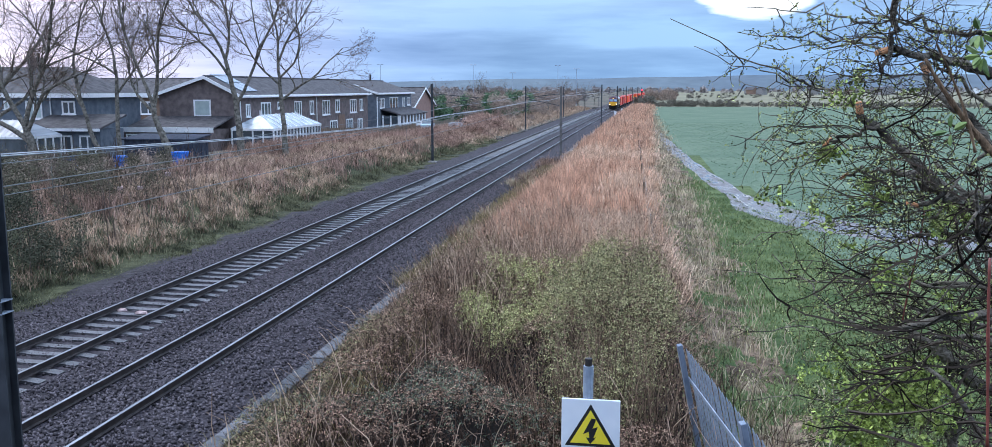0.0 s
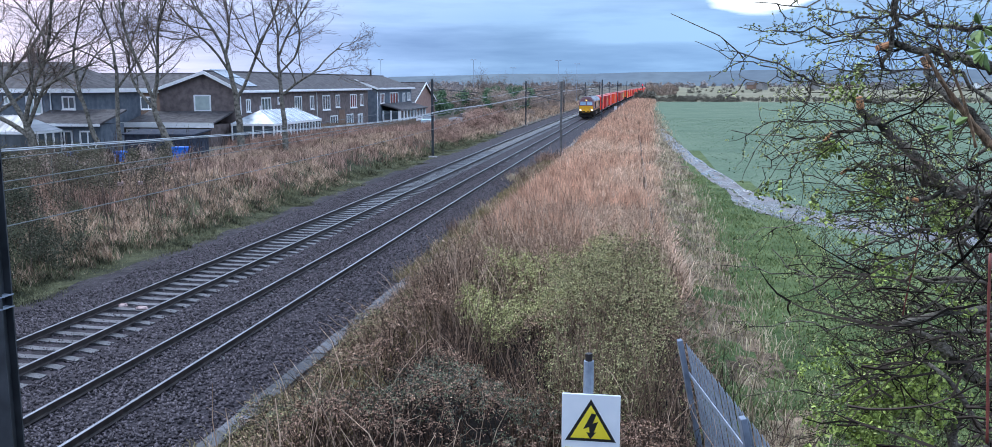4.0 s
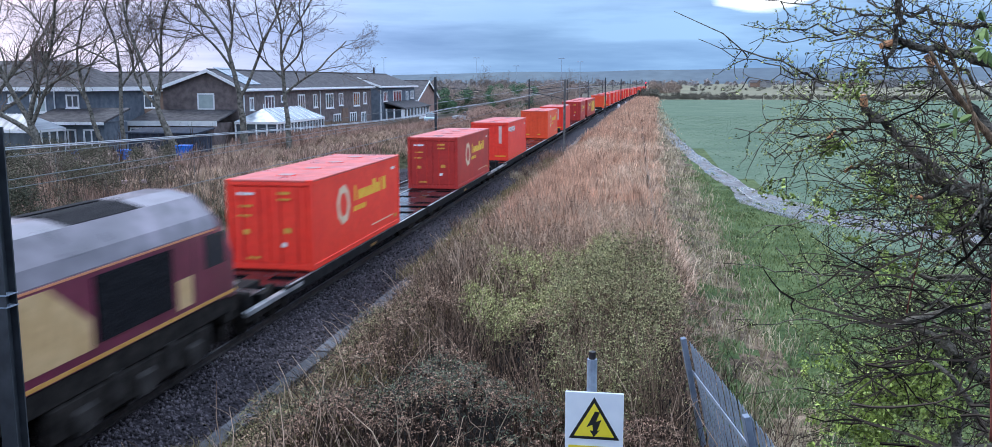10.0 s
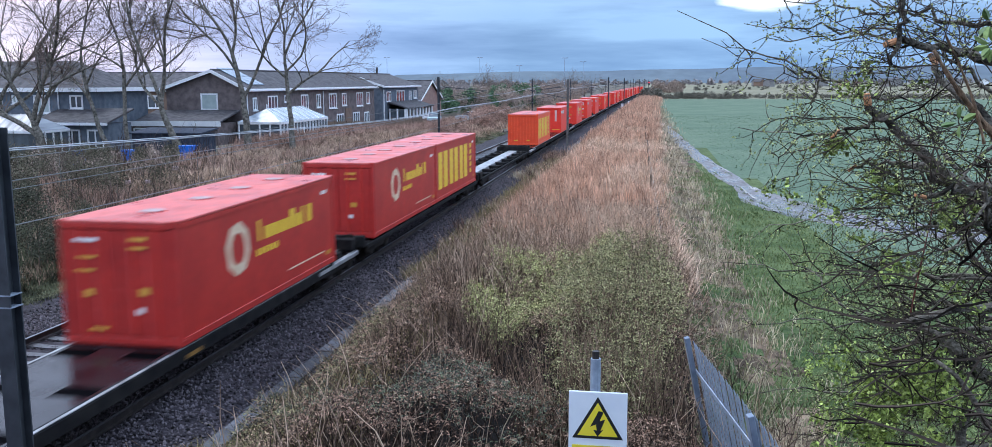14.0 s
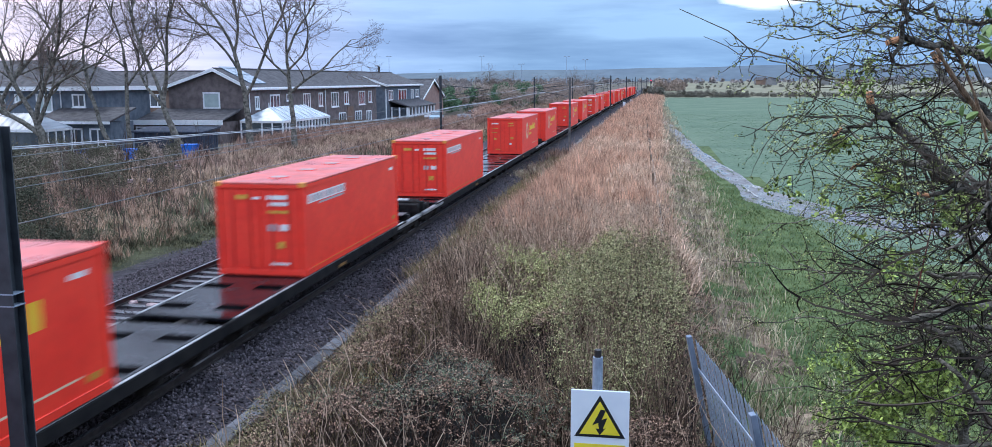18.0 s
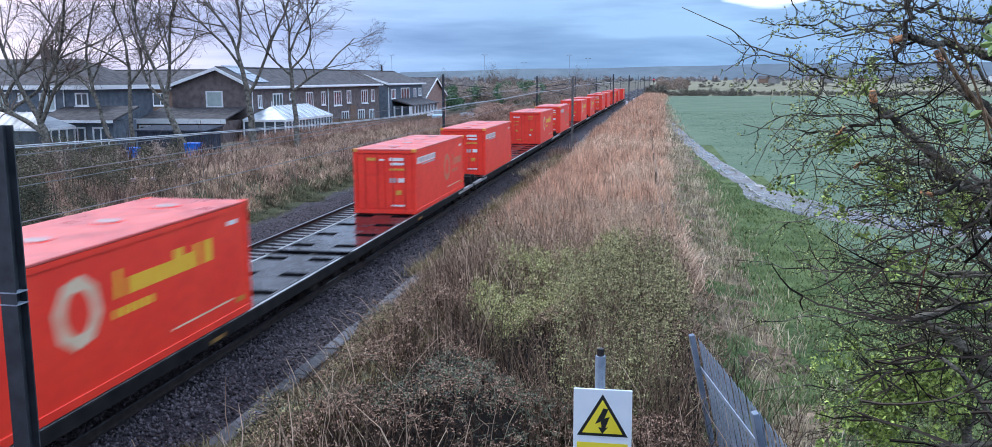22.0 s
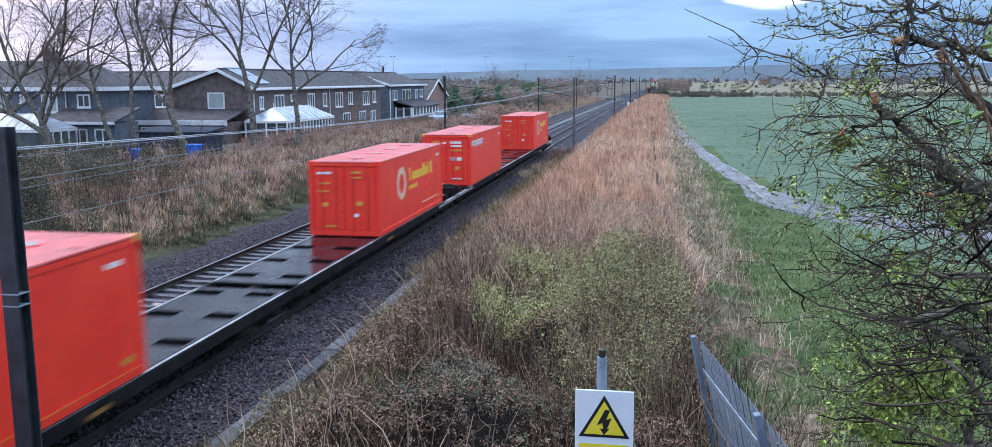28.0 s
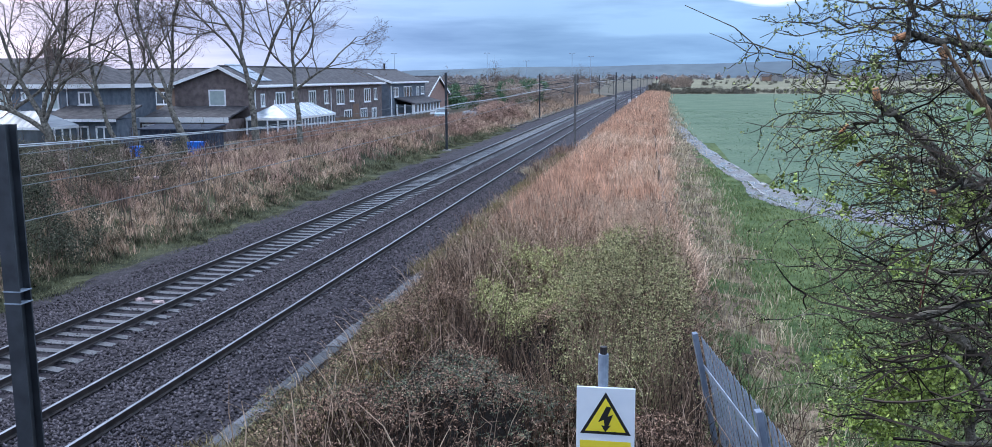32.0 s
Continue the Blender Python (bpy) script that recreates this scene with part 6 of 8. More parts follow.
def blades(name, x, y, h, w, lean, material, label, parent_kind="stuff", base=None, up=1.0):
    """Many curved blades or stalks as one mesh: two stacked pieces each."""
    n = len(x)
    z = (height(x, y) if base is None else base) - 0.05
    a = rng.uniform(0, 2 * np.pi, n)
    dx, dy = np.cos(a), np.sin(a)
    la = rng.uniform(0, 2 * np.pi, n)
    lx, ly = np.cos(la) * lean, np.sin(la) * lean
    hw = w / 2
    v = np.empty((n, 5, 3))
    v[:, 0] = np.stack([x - dx * hw, y - dy * hw, z], -1)
    v[:, 1] = np.stack([x + dx * hw, y + dy * hw, z], -1)
    mx, my, mz = x + lx * h * 0.35, y + ly * h * 0.35, z + h * 0.6 * up
    v[:, 2] = np.stack([mx + dx * hw * 0.8, my + dy * hw * 0.8, mz], -1)
    v[:, 3] = np.stack([mx - dx * hw * 0.8, my - dy * hw * 0.8, mz], -1)
    v[:, 4] = np.stack([x + lx * h, y + ly * h, z + h * up * np.sqrt(np.clip(1 - lean ** 2 * 0.6, 0.2, 1))], -1)
    tri = np.array([(0, 1, 2), (0, 2, 3), (3, 2, 4)])
    f = (tri[None] + (np.arange(n) * 5)[:, None, None]).reshape(-1, 3)
    return tagged(new(name, array_mesh(name, v.reshape(-1, 3), f, material)), label, name.replace("_", " "), kind=parent_kind)


M_CROP = mat("crop_leaf", (0.045, 0.10, 0.05), (0.16, 0.235, 0.13), 0.3, 0.85, island=True)


def patch_noise(x, y, s, seed):
    return np.array([noise.noise(Vector((a * s, b * s, seed))) for a, b in zip(x, y)])


def scatter(n, x0, x1, y0, y1, power=1.0):
    return rng.uniform(x0, x1, n), y0 + (y1 - y0) * rng.random(n) ** power


def tussocks(name, n, x0, x1, y0, y1, per, h, w, material, label, power=1.6, where=None, lean=(0.1, 0.7)):
    """Tufts of blades: every tuft leans and stands as one."""
    cx, cy = scatter(n, x0, x1, y0, y1, power)
    cx = cx + bend(cy)
    if where is not None:
        k = where(cx, cy)
        cx, cy = cx[k], cy[k]
    m = len(cx)
    tall = rng.uniform(0.55, 1.15, m) * (1 + 0.5 * patch_noise(cx, cy, 0.35, 12.0))
    x = np.repeat(cx, per) + rng.normal(0, 0.13, m * per) * (1 + np.repeat(cy, per) / 60)
    y = np.repeat(cy, per) + rng.normal(0, 0.16, m * per) * (1 + np.repeat(cy, per) / 60)
    edge = np.clip((x - bend(y) + 7.5) / 1.4, 0.35, 1) if x0 > -12 else np.clip((-18.0 - x + bend(y)) / 1.6, 0.25, 1)
    hh = np.repeat(tall, per) * rng.uniform(h[0], h[1], m * per) * edge
    blades(name, x, y, hh, w * (1 + y / 45) * rng.uniform(0.6, 1.3, m * per), rng.uniform(lean[0], lean[1], m * per), material, label)


def zone(x, y):
    return patch_noise(x, y * 0.55, 0.16, 1.0) + 0.5 * patch_noise(x, y, 0.5, 3.3)


# dry grass and stalks on the strip between line and field
def reed_bed(x, y):
    w = 1.6 * patch_noise(x, y * 0.4, 0.7, 15.0) + rng.normal(0, 0.45, len(x))
    x = x - bend(y)
    near = (x + 0.5 * w < 0.4) & (y + 4 * w > 30) & (y + 6 * w < 66) & (patch_noise(x, y, 0.4, 27.0) > np.where(x + w < -2.6, -0.3, 0.12))
    return near | ((y + 8 * w > 86) & (zone(x, y) < 0.1))


tussocks("dry_grass", 3400, -7.2, 0.9, 22, 120, 16, (0.5, 1.0), 0.014, M_DRY, "pale dry winter grass on the railway bank", 1.5, lambda x, y: ~reed_bed(x, y) & (zone(x, y) > -0.28), (0.2, 0.95))
tussocks("dry_grass", 1500, -7.2, 0.9, 110, 300, 12, (0.5, 1.0), 0.016, M_DRY, "pale dry winter grass far along the bank", 1.2, lambda x, y: zone(x, y) > -0.05)
tussocks("fallen_grass", 3200, -6.6, 1.2, 24, 90, 14, (0.35, 0.7), 0.017, M_FALLEN, "pinkish flattened grass on the railway bank", 1.3, lambda x, y: (zone(x, y) > 0.0) & ~reed_bed(x, y), (0.7, 1.0))
tussocks("rusty_stalks", 4600, -6.7, 0.5, 29, 120, 14, (0.7, 1.25), 0.011, M_RUST, "rust-brown dead stalks on the railway bank", 1.4, reed_bed, (0.04, 0.45))
tussocks("rusty_stalks", 2600, -6.8, 0.6, 95, 300, 10, (0.8, 1.5), 0.014, M_RUST, "rust-brown dead stalks far along the bank", 1.2, lambda x, y: zone(x, y) < 0.2, (0.02, 0.3))
tussocks("brown_stalks", 1500, -6.8, 0.4, 20, 60, 12, (0.7, 1.25), 0.010, M_BROWNSTALK, "dark brown dead weed stalks on the bank", 1.5, lambda x, y: ((zone(x, y) < 0.05) | (y < 27)) & (y < 36), (0.05, 0.45))
tussocks("olive_grass", 900, -6.9, -4.2, 9, 34, 18, (0.35, 0.8), 0.012, M_OLIVEGRASS, "olive and golden grass tufts along the cable trough", 1.3, None, (0.2, 0.9))
x, y = scatter(120000, -7.6, 5.0, 9, 200, 2.0)
k = ((x > 0.9) & (x < 2.95 + 0.7 * (1 - sstep(17, 23, y)) + rng.normal(0, 0.45, len(x)))) | (x < -6.4)
k &= ~((x < -7.0) & (rng.random(len(x)) < 0.93))
k &= (patch_noise(x, y, 0.5, 14.0) + rng.normal(0, 0.15, len(x)) > np.where((x > 1) & (y < 23), 0.0, -0.14))
blades("straw_grass", x[k], y[k], rng.uniform(0.15, 0.5, k.sum()), 0.014 * (1 + y[k] / 50), rng.uniform(0.3, 0.95, k.sum()), M_STRAW, "flattened straw-coloured grass beside the bank")
x, y = scatter(17000, -7.6, -6.5, 8, 130, 1.6)
k = (patch_noise(x, y, 0.35, 4.0) + rng.normal(0, 0.12, len(x)) > -0.12) & ~((y > 20.5) & (y < 31) & (x < -7.05)) & ~((x < -7.15) & (rng.random(len(x)) < 0.8))
k &= ~((x < -6.85) & (y < 36) & (rng.random(len(x)) > 0.12))
blades("edge_grass", x[k], y[k], rng.uniform(0.15, 0.55, k.sum()), 0.013 * (1 + y[k] / 45), rng.uniform(0.3, 0.95, k.sum()), M_BANKGRASS, "straggling brown grass over the cable trough")
x, y = scatter(30000, 0.8, 5.0, 10, 60, 1.9)
k = patch_noise(x, y, 0.5, 14.0) < 0.02
blades("moss_grass", x[k], y[k], rng.uniform(0.06, 0.2, k.sum()), 0.02 * (1 + y[k] / 60), rng.uniform(0.3, 0.9, k.sum()), M_GRASS, "green tufts showing through the straw")
x, y = scatter(36000, 1.4, 9.0, 15, 60, 1.5)
k = (x < path_mid(y) - 1.2 + np.where(y < 46, 3, 0)) & (x > 2.6 + 0.5 * (1 - sstep(17, 23, y)) + rng.normal(0, 0.35, len(x)))
blades("green_grass", x[k], y[k], rng.uniform(0.06, 0.2, k.sum()), 0.02 * (1 + y[k] / 60), rng.uniform(0.3, 0.9, k.sum()), M_GRASS, "short green grass along the field edge")
def over_trough(x, y):
    k = patch_noise(y * 0.0 - 3.0, y, 0.16, 21.0) + rng.normal(0, 0.06, len(y))
    return np.where(y < 28.5, (y + 2 * k < 15.2) | ((k > 0.12) & (x > -7.2)), k > -0.25)


tussocks("trough_weeds", 5200, -7.65, -7.1, 9, 75, 10, (0.8, 1.7), 0.011, M_OLIVEGRASS, "weedy grass trailing over the cable trough", 1.3, over_trough, (0.4, 1.0))
tussocks("cess_weeds", 2300, -8.8, -7.0, 30, 72, 7, (1.0, 2.3), 0.011, M_STRAW, "straggling pale weeds in the ballast edge", 1.2, lambda x, y: patch_noise(x, y, 0.3, 31.0) > -0.05 + 0.25 * np.clip(-7.6 - x, 0, 1), (0.5, 1.0))
tussocks("cess_stalks", 900, -8.7, -6.9, 30, 80, 6, (1.6, 3.0), 0.011, M_BROWNSTALK, "dark straggling weed stalks beside the ballast", 1.2, lambda x, y: patch_noise(x, y, 0.3, 31.0) > -0.1 + 0.2 * np.clip(-7.6 - x, 0, 1), (0.2, 0.9))
# young crop, tuft by tuft where it is near
x, y = scatter(42000, 3.0, 60, 34, 160, 1.6)
k = (x > path_mid(y) + 1.8 + np.where(y < 46, (46 - y) * 1.2, 0))
xw, yw = scatter(2400, 3.0, 34, 30, 90, 1.8)
kw = (xw > path_mid(yw) + 1.0 + np.where(yw < 46, (46 - yw) * 0.9, 0)) & (patch_noise(xw, yw, 0.12, 5.0) + rng.normal(0, 0.2, len(xw)) > 0.05)
blades("weed_tufts", xw[kw], yw[kw], rng.uniform(0.05, 0.16, kw.sum()), 0.16, rng.uniform(0.3, 0.9, kw.sum()), M_WEED, "dark weed tufts in the crop")
blades("crop_tufts", x[k], y[k], rng.uniform(0.04, 0.11, k.sum()), 0.05 * (1 + y[k] / 50), rng.uniform(0.3, 0.9, k.sum()), M_CROP, "low green winter crop seedlings")
# left bank
def bank_zone(x, y):
    return patch_noise(x, y * 0.7, 0.18, 8.0) + 0.5 * patch_noise(x, y, 0.6, 5.0)


tussocks("bank_grass", 6200, -30, -18.6, 20, 115, 16, (0.35, 0.75), 0.015, M_BANKGRASS, "tufted dry grass on the far bank", 1.3, lambda x, y: (bank_zone(x, y) > -0.12) & (x < -19.0 + bend(y)), (0.35, 0.97))
tussocks("bank_stalks", 2600, -31, -20.2, 30, 150, 14, (0.6, 1.15), 0.014, M_BANKSTALK, "rust-brown dead stalks on the far bank", 1.2, lambda x, y: bank_zone(x, y) < 0.05, (0.2, 0.85))
tussocks("garden_edge_stalks", 1700, -32.5, -26.5, 67, 122, 14, (0.7, 1.25), 0.012, M_BANKSTALK, "tall rust-brown stalks along the top of the bank", 1.1, lambda x, y: bank_zone(x, y) < 0.25, (0.1, 0.65))
tussocks("bank_weeds", 700, -30, -19.6, 24, 110, 12, (0.5, 1.0), 0.014, M_BROWNSTALK, "dark brown weeds on the far bank", 1.3, lambda x, y: bank_zone(x, y) < -0.2, (0.05, 0.5))
tussocks("bank_green_grass", 6000, -19.6, -17.75, 15, 115, 12, (0.25, 0.55), 0.016, M_BANKGREEN, "green grass at the foot of the far bank", 1.4, lambda x, y: patch_noise(x, y, 0.4, 2.0) > -0.4, (0.3, 0.9))
tussocks("bank_grass", 2200, -32, -18.9, 112, 300, 12, (0.4, 0.9), 0.02, M_BANKGRASS, "rough dry grass beside the far line", 1.2, None, (0.15, 0.85))


def leaf_cloud(name, centres, radii, per, size, material, label, slim=0.6, kind="stuff", category="shrub"):
    """Small leaf quads spread through soft clumps."""
    cs = np.repeat(np.asarray(centres), per, 0)
    rs = np.repeat(np.asarray(radii), per, 0)
    n = len(cs)
    d = rng.normal(0, 1, (n, 3))
    d /= np.linalg.norm(d, axis=1)[:, None]
    p = cs + d * rs * (rng.random(n) ** 0.45)[:, None]
    a = rng.normal(0, 1, (n, 3))
    a /= np.linalg.norm(a, axis=1)[:, None]
    b = np.cross(a, rng.normal(0, 1, (n, 3)))
    b /= np.linalg.norm(b, axis=1)[:, None]
    s = size * rng.uniform(0.6, 1.4, n)[:, None]
    v = np.stack([p - a * s, p + b * s * slim, p + a * s, p - b * s * slim], 1)
    f = np.arange(n * 4).reshape(-1, 4)
    return tagged(new(name, array_mesh(name, v.reshape(-1, 3), f, material)), label, category, kind=kind)


def bramble(n, x0, x1, y0, y1, hmax, seed, lo=None, arch=1.0):
    """Arching bramble canes as thin tubes."""
    r = np.random.default_rng(seed)
    x, y = r.uniform(x0, x1, n), y0 + (y1 - y0) * r.random(n) ** 1.3
    # bushes with gaps between them
    bush = patch_noise(x, y, 0.62, 35.7 if x0 > -10 else seed * 1.7)
    if x0 > -10:
        keep = (bush + r.normal(0, 0.10, n) > -0.20) & (((x + 1.5) / 0.45) ** 2 + ((y - 11.2) / 0.8) ** 2 > r.uniform(0.5, 1.1, n)) & ((x < 0.6 + r.normal(0, 0.2, n)) | ((y < 17) & (r.random(n) < 0.75 - 0.12 * (y - 11))))
        x, y, bush = x[keep], y[keep], bush[keep]
        n = len(x)
    z = height(x, y)
    h = r.uniform(0.5, 1.0, n) * hmax * (1.0 + 0.9 * bush) * np.clip((abs(x + 7.3) + 0.0) / 2.2, 0.12, 1)
    a = r.uniform(0, 2 * np.pi, n)
    reach = r.uniform(0.15, 0.9, n) * arch
    seg, sides = 5, 3
    t = np.linspace(0, 1, seg + 1)
    px = x[:, None] + np.cos(a)[:, None] * reach[:, None] * t ** 1.5
    py = y[:, None] + np.sin(a)[:, None] * reach[:, None] * t ** 1.5
    pz = z[:, None] - 0.05 + h[:, None] * (1.35 * t - 0.35 * t ** 2.5)
    jit = r.normal(0, 0.03, (3, n, seg + 1))
    P = np.stack([px + jit[0], py + jit[1], pz + jit[2]], -1)
    rad = ((r.uniform(0.004, 0.009, n) * (lo or 1.0))[:, None] * (1.15 - 0.8 * t))[..., None]
    ang = np.arange(sides) * 2 * np.pi / sides
    off = np.stack([np.cos(ang), np.sin(ang), 0.3 * np.sin(ang)], -1)
    V = P[:, :, None, :] + off[None, None] * rad[:, :, None, :]
    V = V.reshape(-1, 3)
    idx = np.arange(n)[:, None, None] * (seg + 1) * sides + np.arange(seg)[None, :, None] * sides
    q = np.arange(sides)[None, None, :]
    q2 = (q + 1) % sides
    F = np.stack([idx + q, idx + q2, idx + sides + q2, idx + sides + q], -1).reshape(-1, 4)
    return V, F, P.reshape(-1, 3)


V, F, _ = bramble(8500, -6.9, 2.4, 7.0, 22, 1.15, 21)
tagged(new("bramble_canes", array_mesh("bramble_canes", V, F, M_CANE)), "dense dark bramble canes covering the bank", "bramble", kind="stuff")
V, F, P3 = bramble(3000, -6.6, 0.8, 18.0, 34, 1.25, 23, 1.2)
tagged(new("tan_canes", array_mesh("tan_canes", V, F, M_PALECANE)), "tan dead stems higher up the bank", "bramble", kind="stuff")
leaf_cloud("tan_leaves", P3[::2], np.full((len(P3[::2]), 1), 0.12), 3, 0.034, M_TANLEAF, "tan dead leaves and seed heads", slim=0.4)
V, F, _ = bramble(2800, -6.4, 0.6, 14.5, 26, 1.45, 21, 0.9, 0.5)
tagged(new("weed_stems", array_mesh("weed_stems", V, F, M_SHOOT)), "fine upright brown stems in the thicket", "bramble", kind="stuff")


def thicket_top(x, y):
    """Top of the bramble thicket: uneven mounds with hollows."""
    big = patch_noise(x, y * 0.8, 0.55, 35.7) + 0.45 * patch_noise(x, y, 1.5, 4.1)
    rise = 0.85 + 0.75 * big
    rise = rise * np.clip((x + 7.25) / 1.9, 0.10, 1) * np.clip((1.5 - x) / 0.9, 0.2, 1)
    return height(x, y) + np.clip(rise, 0.12, 1.7)


def foliage(name, n, x0, x1, y0, y1, size, material, label, where, power=1.25, raised=0.0, deep=0.10, slim=0.36, up=0.8, seed=2.2):
    """Leaf threes over the thicket, thick on the mounds and missing in the hollows."""
    x, y = scatter(n, x0, x1, y0, y1, power)
    gap = 0.6 * patch_noise(x, y, 2.3, seed) + 0.7 * patch_noise(x, y, 6.5, seed + 1)
    k = where(x, y) & (gap + rng.normal(0, 0.09, n) > -0.16)
    x, y, gap = x[k], y[k], gap[k]
    z = thicket_top(x, y) + raised * rng.uniform(0.0, 1.0, len(x)) - np.abs(rng.normal(0, deep, len(x))) + 0.45 * np.clip(gap, -0.4, 0.3)
    m = len(x)
    turn = rng.uniform(0, 2 * np.pi, m)
    nrm = rng.normal(0, 0.62, (m, 3)) + np.array((0, -0.3, up))
    nrm /= np.linalg.norm(nrm, axis=1)[:, None]
    out = []
    for j in range(3):
        a = turn + j * 2.1 + rng.normal(0, 0.25, m)
        ax = np.stack([np.cos(a), np.sin(a), np.zeros(m)], -1)
        ax -= nrm * (ax * nrm).sum(1)[:, None]
        ax /= np.linalg.norm(ax, axis=1)[:, None]
        side = np.cross(nrm, ax)
        s = (size * rng.uniform(0.55, 1.35, m))[:, None]
        o = np.stack([x, y, z], -1) + ax * s * 0.25
        fold = nrm * s * rng.uniform(0.05, 0.35, m)[:, None]
        out.append(np.stack([o, o + ax * s + side * s * slim * 1.1 + fold, o + ax * s * 2.0 - nrm * s * 0.25, o + ax * s - side * s * slim * 1.1 + fold], 1))
    v = np.concatenate(out).reshape(-1, 3)
    q = np.arange(len(v) // 4)[:, None] * 4
    f = np.concatenate([q + np.array([[0, 1, 2]]), q + np.array([[0, 2, 3]])])
    return tagged(new(name, array_mesh(name, v, f, material)), label, "bramble", kind="stuff")


def blot(x, y, cx, cy, rx, ry, soft=0.35):
    """Soft-edged oval patch on the plan."""
    return ((x - cx) / rx) ** 2 + ((y - cy) / ry) ** 2 + soft * patch_noise(x, y, 1.3, 7.7) + rng.normal(0, 0.15, len(x)) < 1


def green_mound(x, y):
    return blot(x, y, -2.4, 12.0, 1.5, 1.7) | blot(x, y, -4.6, 12.0, 0.8, 1.2)


def fresh_patch(x, y):
    return blot(x, y, -2.4, 19.0, 1.25, 2.8) | blot(x, y, -2.45, 15.9, 0.4, 0.9) | blot(x, y, -1.3, 21.5, 1.2, 2.6)


def shrub_patch(x, y):
    return blot(x, y, -0.5, 17.0, 1.15, 5.6)


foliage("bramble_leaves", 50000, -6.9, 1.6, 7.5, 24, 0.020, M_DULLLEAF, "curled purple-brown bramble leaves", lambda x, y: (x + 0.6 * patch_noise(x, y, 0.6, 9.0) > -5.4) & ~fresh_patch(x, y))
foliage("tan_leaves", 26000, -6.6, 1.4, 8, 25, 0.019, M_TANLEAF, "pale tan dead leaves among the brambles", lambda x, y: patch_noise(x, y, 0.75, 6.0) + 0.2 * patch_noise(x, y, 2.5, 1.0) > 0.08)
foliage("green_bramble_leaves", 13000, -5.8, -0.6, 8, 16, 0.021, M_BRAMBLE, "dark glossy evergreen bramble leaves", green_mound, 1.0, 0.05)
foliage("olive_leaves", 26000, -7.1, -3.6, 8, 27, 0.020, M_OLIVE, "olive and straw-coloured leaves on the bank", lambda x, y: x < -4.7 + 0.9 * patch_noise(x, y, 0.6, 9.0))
foliage("fresh_leaves", 32000, -4.0, 0.2, 14.5, 25, 0.021, M_YELLOWGREEN, "fresh yellow-green leaves in the thicket", fresh_patch, 1.0, 0.35, 0.2, 0.42)
foliage("shrub_leaves", 42000, -2.0, 1.0, 11.0, 24, 0.019, M_SHOOTLEAF, "small olive leaves on the leafing shrub", shrub_patch, 1.0, 0.95, 0.3, 0.45)
# an upright shrub coming into leaf beside the palisade fence
V, F, P4 = bramble(1500, -1.7, 0.7, 11.5, 22, 1.75, 51, 1.0, 0.5)
tagged(new("shrub_shoots", array_mesh("shrub_shoots", V, F, M_SHOOT)), "upright tan shoots of a leafing shrub", "shrub", kind="stuff")
leaf_cloud("shrub_buds", P4[::2], np.full((len(P4[::2]), 1), 0.08), 2, 0.017, M_SHOOTLEAF, "small olive-green leaves opening on the shoots", slim=0.55)
V, F, _ = bramble(1600, -7.2, 2.4, 7.0, 34, 1.5, 21, 1.4)
tagged(new("dead_canes", array_mesh("dead_canes", V, F, M_PALECANE)), "pale dead stems arching out of the brambles", "bramble", kind="stuff")
# shrubs on the far bank near the left mast
random.seed(31)


def shrub_mass(name, n, x0, x1, y0, y1, hmax, per, size, material, label):
    sc, sr = [], []
    for k in range(n):
        a, b = random.uniform(x0, x1), random.uniform(y0, y1)
        if b > 36 and (abs(a / b + 0.533) < 0.016 or abs(a / b + 0.610) < 0.010):
            continue        # gaps where the bins stand open to view
        sc.append((a, b, float(height(a, b)) + hmax * random.random() ** 0.8))
        sr.append((random.uniform(0.35, 0.8),))
    leaf_cloud(name, sc, np.array(sr), per, size, material, label, slim=0.5)


shrub_mass("bank_shrub", 46, 2.3, 4.6, 5.6, 8.8, 0.7, 420, 0.022, M_DARKSHRUB, "dark low shrub beyond the palisade fence")
shrub_mass("bank_shrub", 120, -24, -19.0, 19.5, 29.5, 1.9, 520, 0.034, M_DARKSHRUB, "dark tangled evergreen shrub on the far bank")
shrub_mass("bank_shrub", 120, -30, -22, 24, 42, 2.2, 480, 0.036, M_SHRUB, "dark tangled shrubs at the top of the far bank")
shrub_mass("garden_shrub", 120, -40, -26.5, 40, 54, 1.0, 210, 0.06, M_HEDGE, "bare brown shrubs along the gardens")
shrub_mass("garden_shrub", 60, -44, -30, 52, 60, 0.7, 200, 0.06, M_SHRUB, "dark shrubs in front of the gardens")
# bare stems standing in the shrubs
V, F, _ = bramble(600, -30, -19.5, 21, 44, 2.4, 33, 2.0)
tagged(new("shrub_stems", array_mesh("shrub_stems", V, F, M_TWIG)), "thin dark stems of the bank shrubs", "shrub", kind="stuff")
V, F, _ = bramble(500, -42, -26.5, 42, 58, 2.0, 34, 2.4)
tagged(new("garden_stems", array_mesh("garden_stems", V, F, M_CANE)), "thin bare stems along the gardens", "shrub", kind="stuff")


def clump_row(name, n, x0, x1, y0, y1, zlo, zhi, rad, per, size, material, label, category="hedge"):
    cs, rr = [], []
    for k in range(n):
        a, b = random.uniform(x0, x1), random.uniform(y0, y1)
        cs.append((a, b, float(height(a, b)) + random.uniform(zlo, zhi)))
        rr.append((random.uniform(0.6, 1.2) * rad,))
    return leaf_cloud(name, cs, np.array(rr), per, size, material, label, category=category)


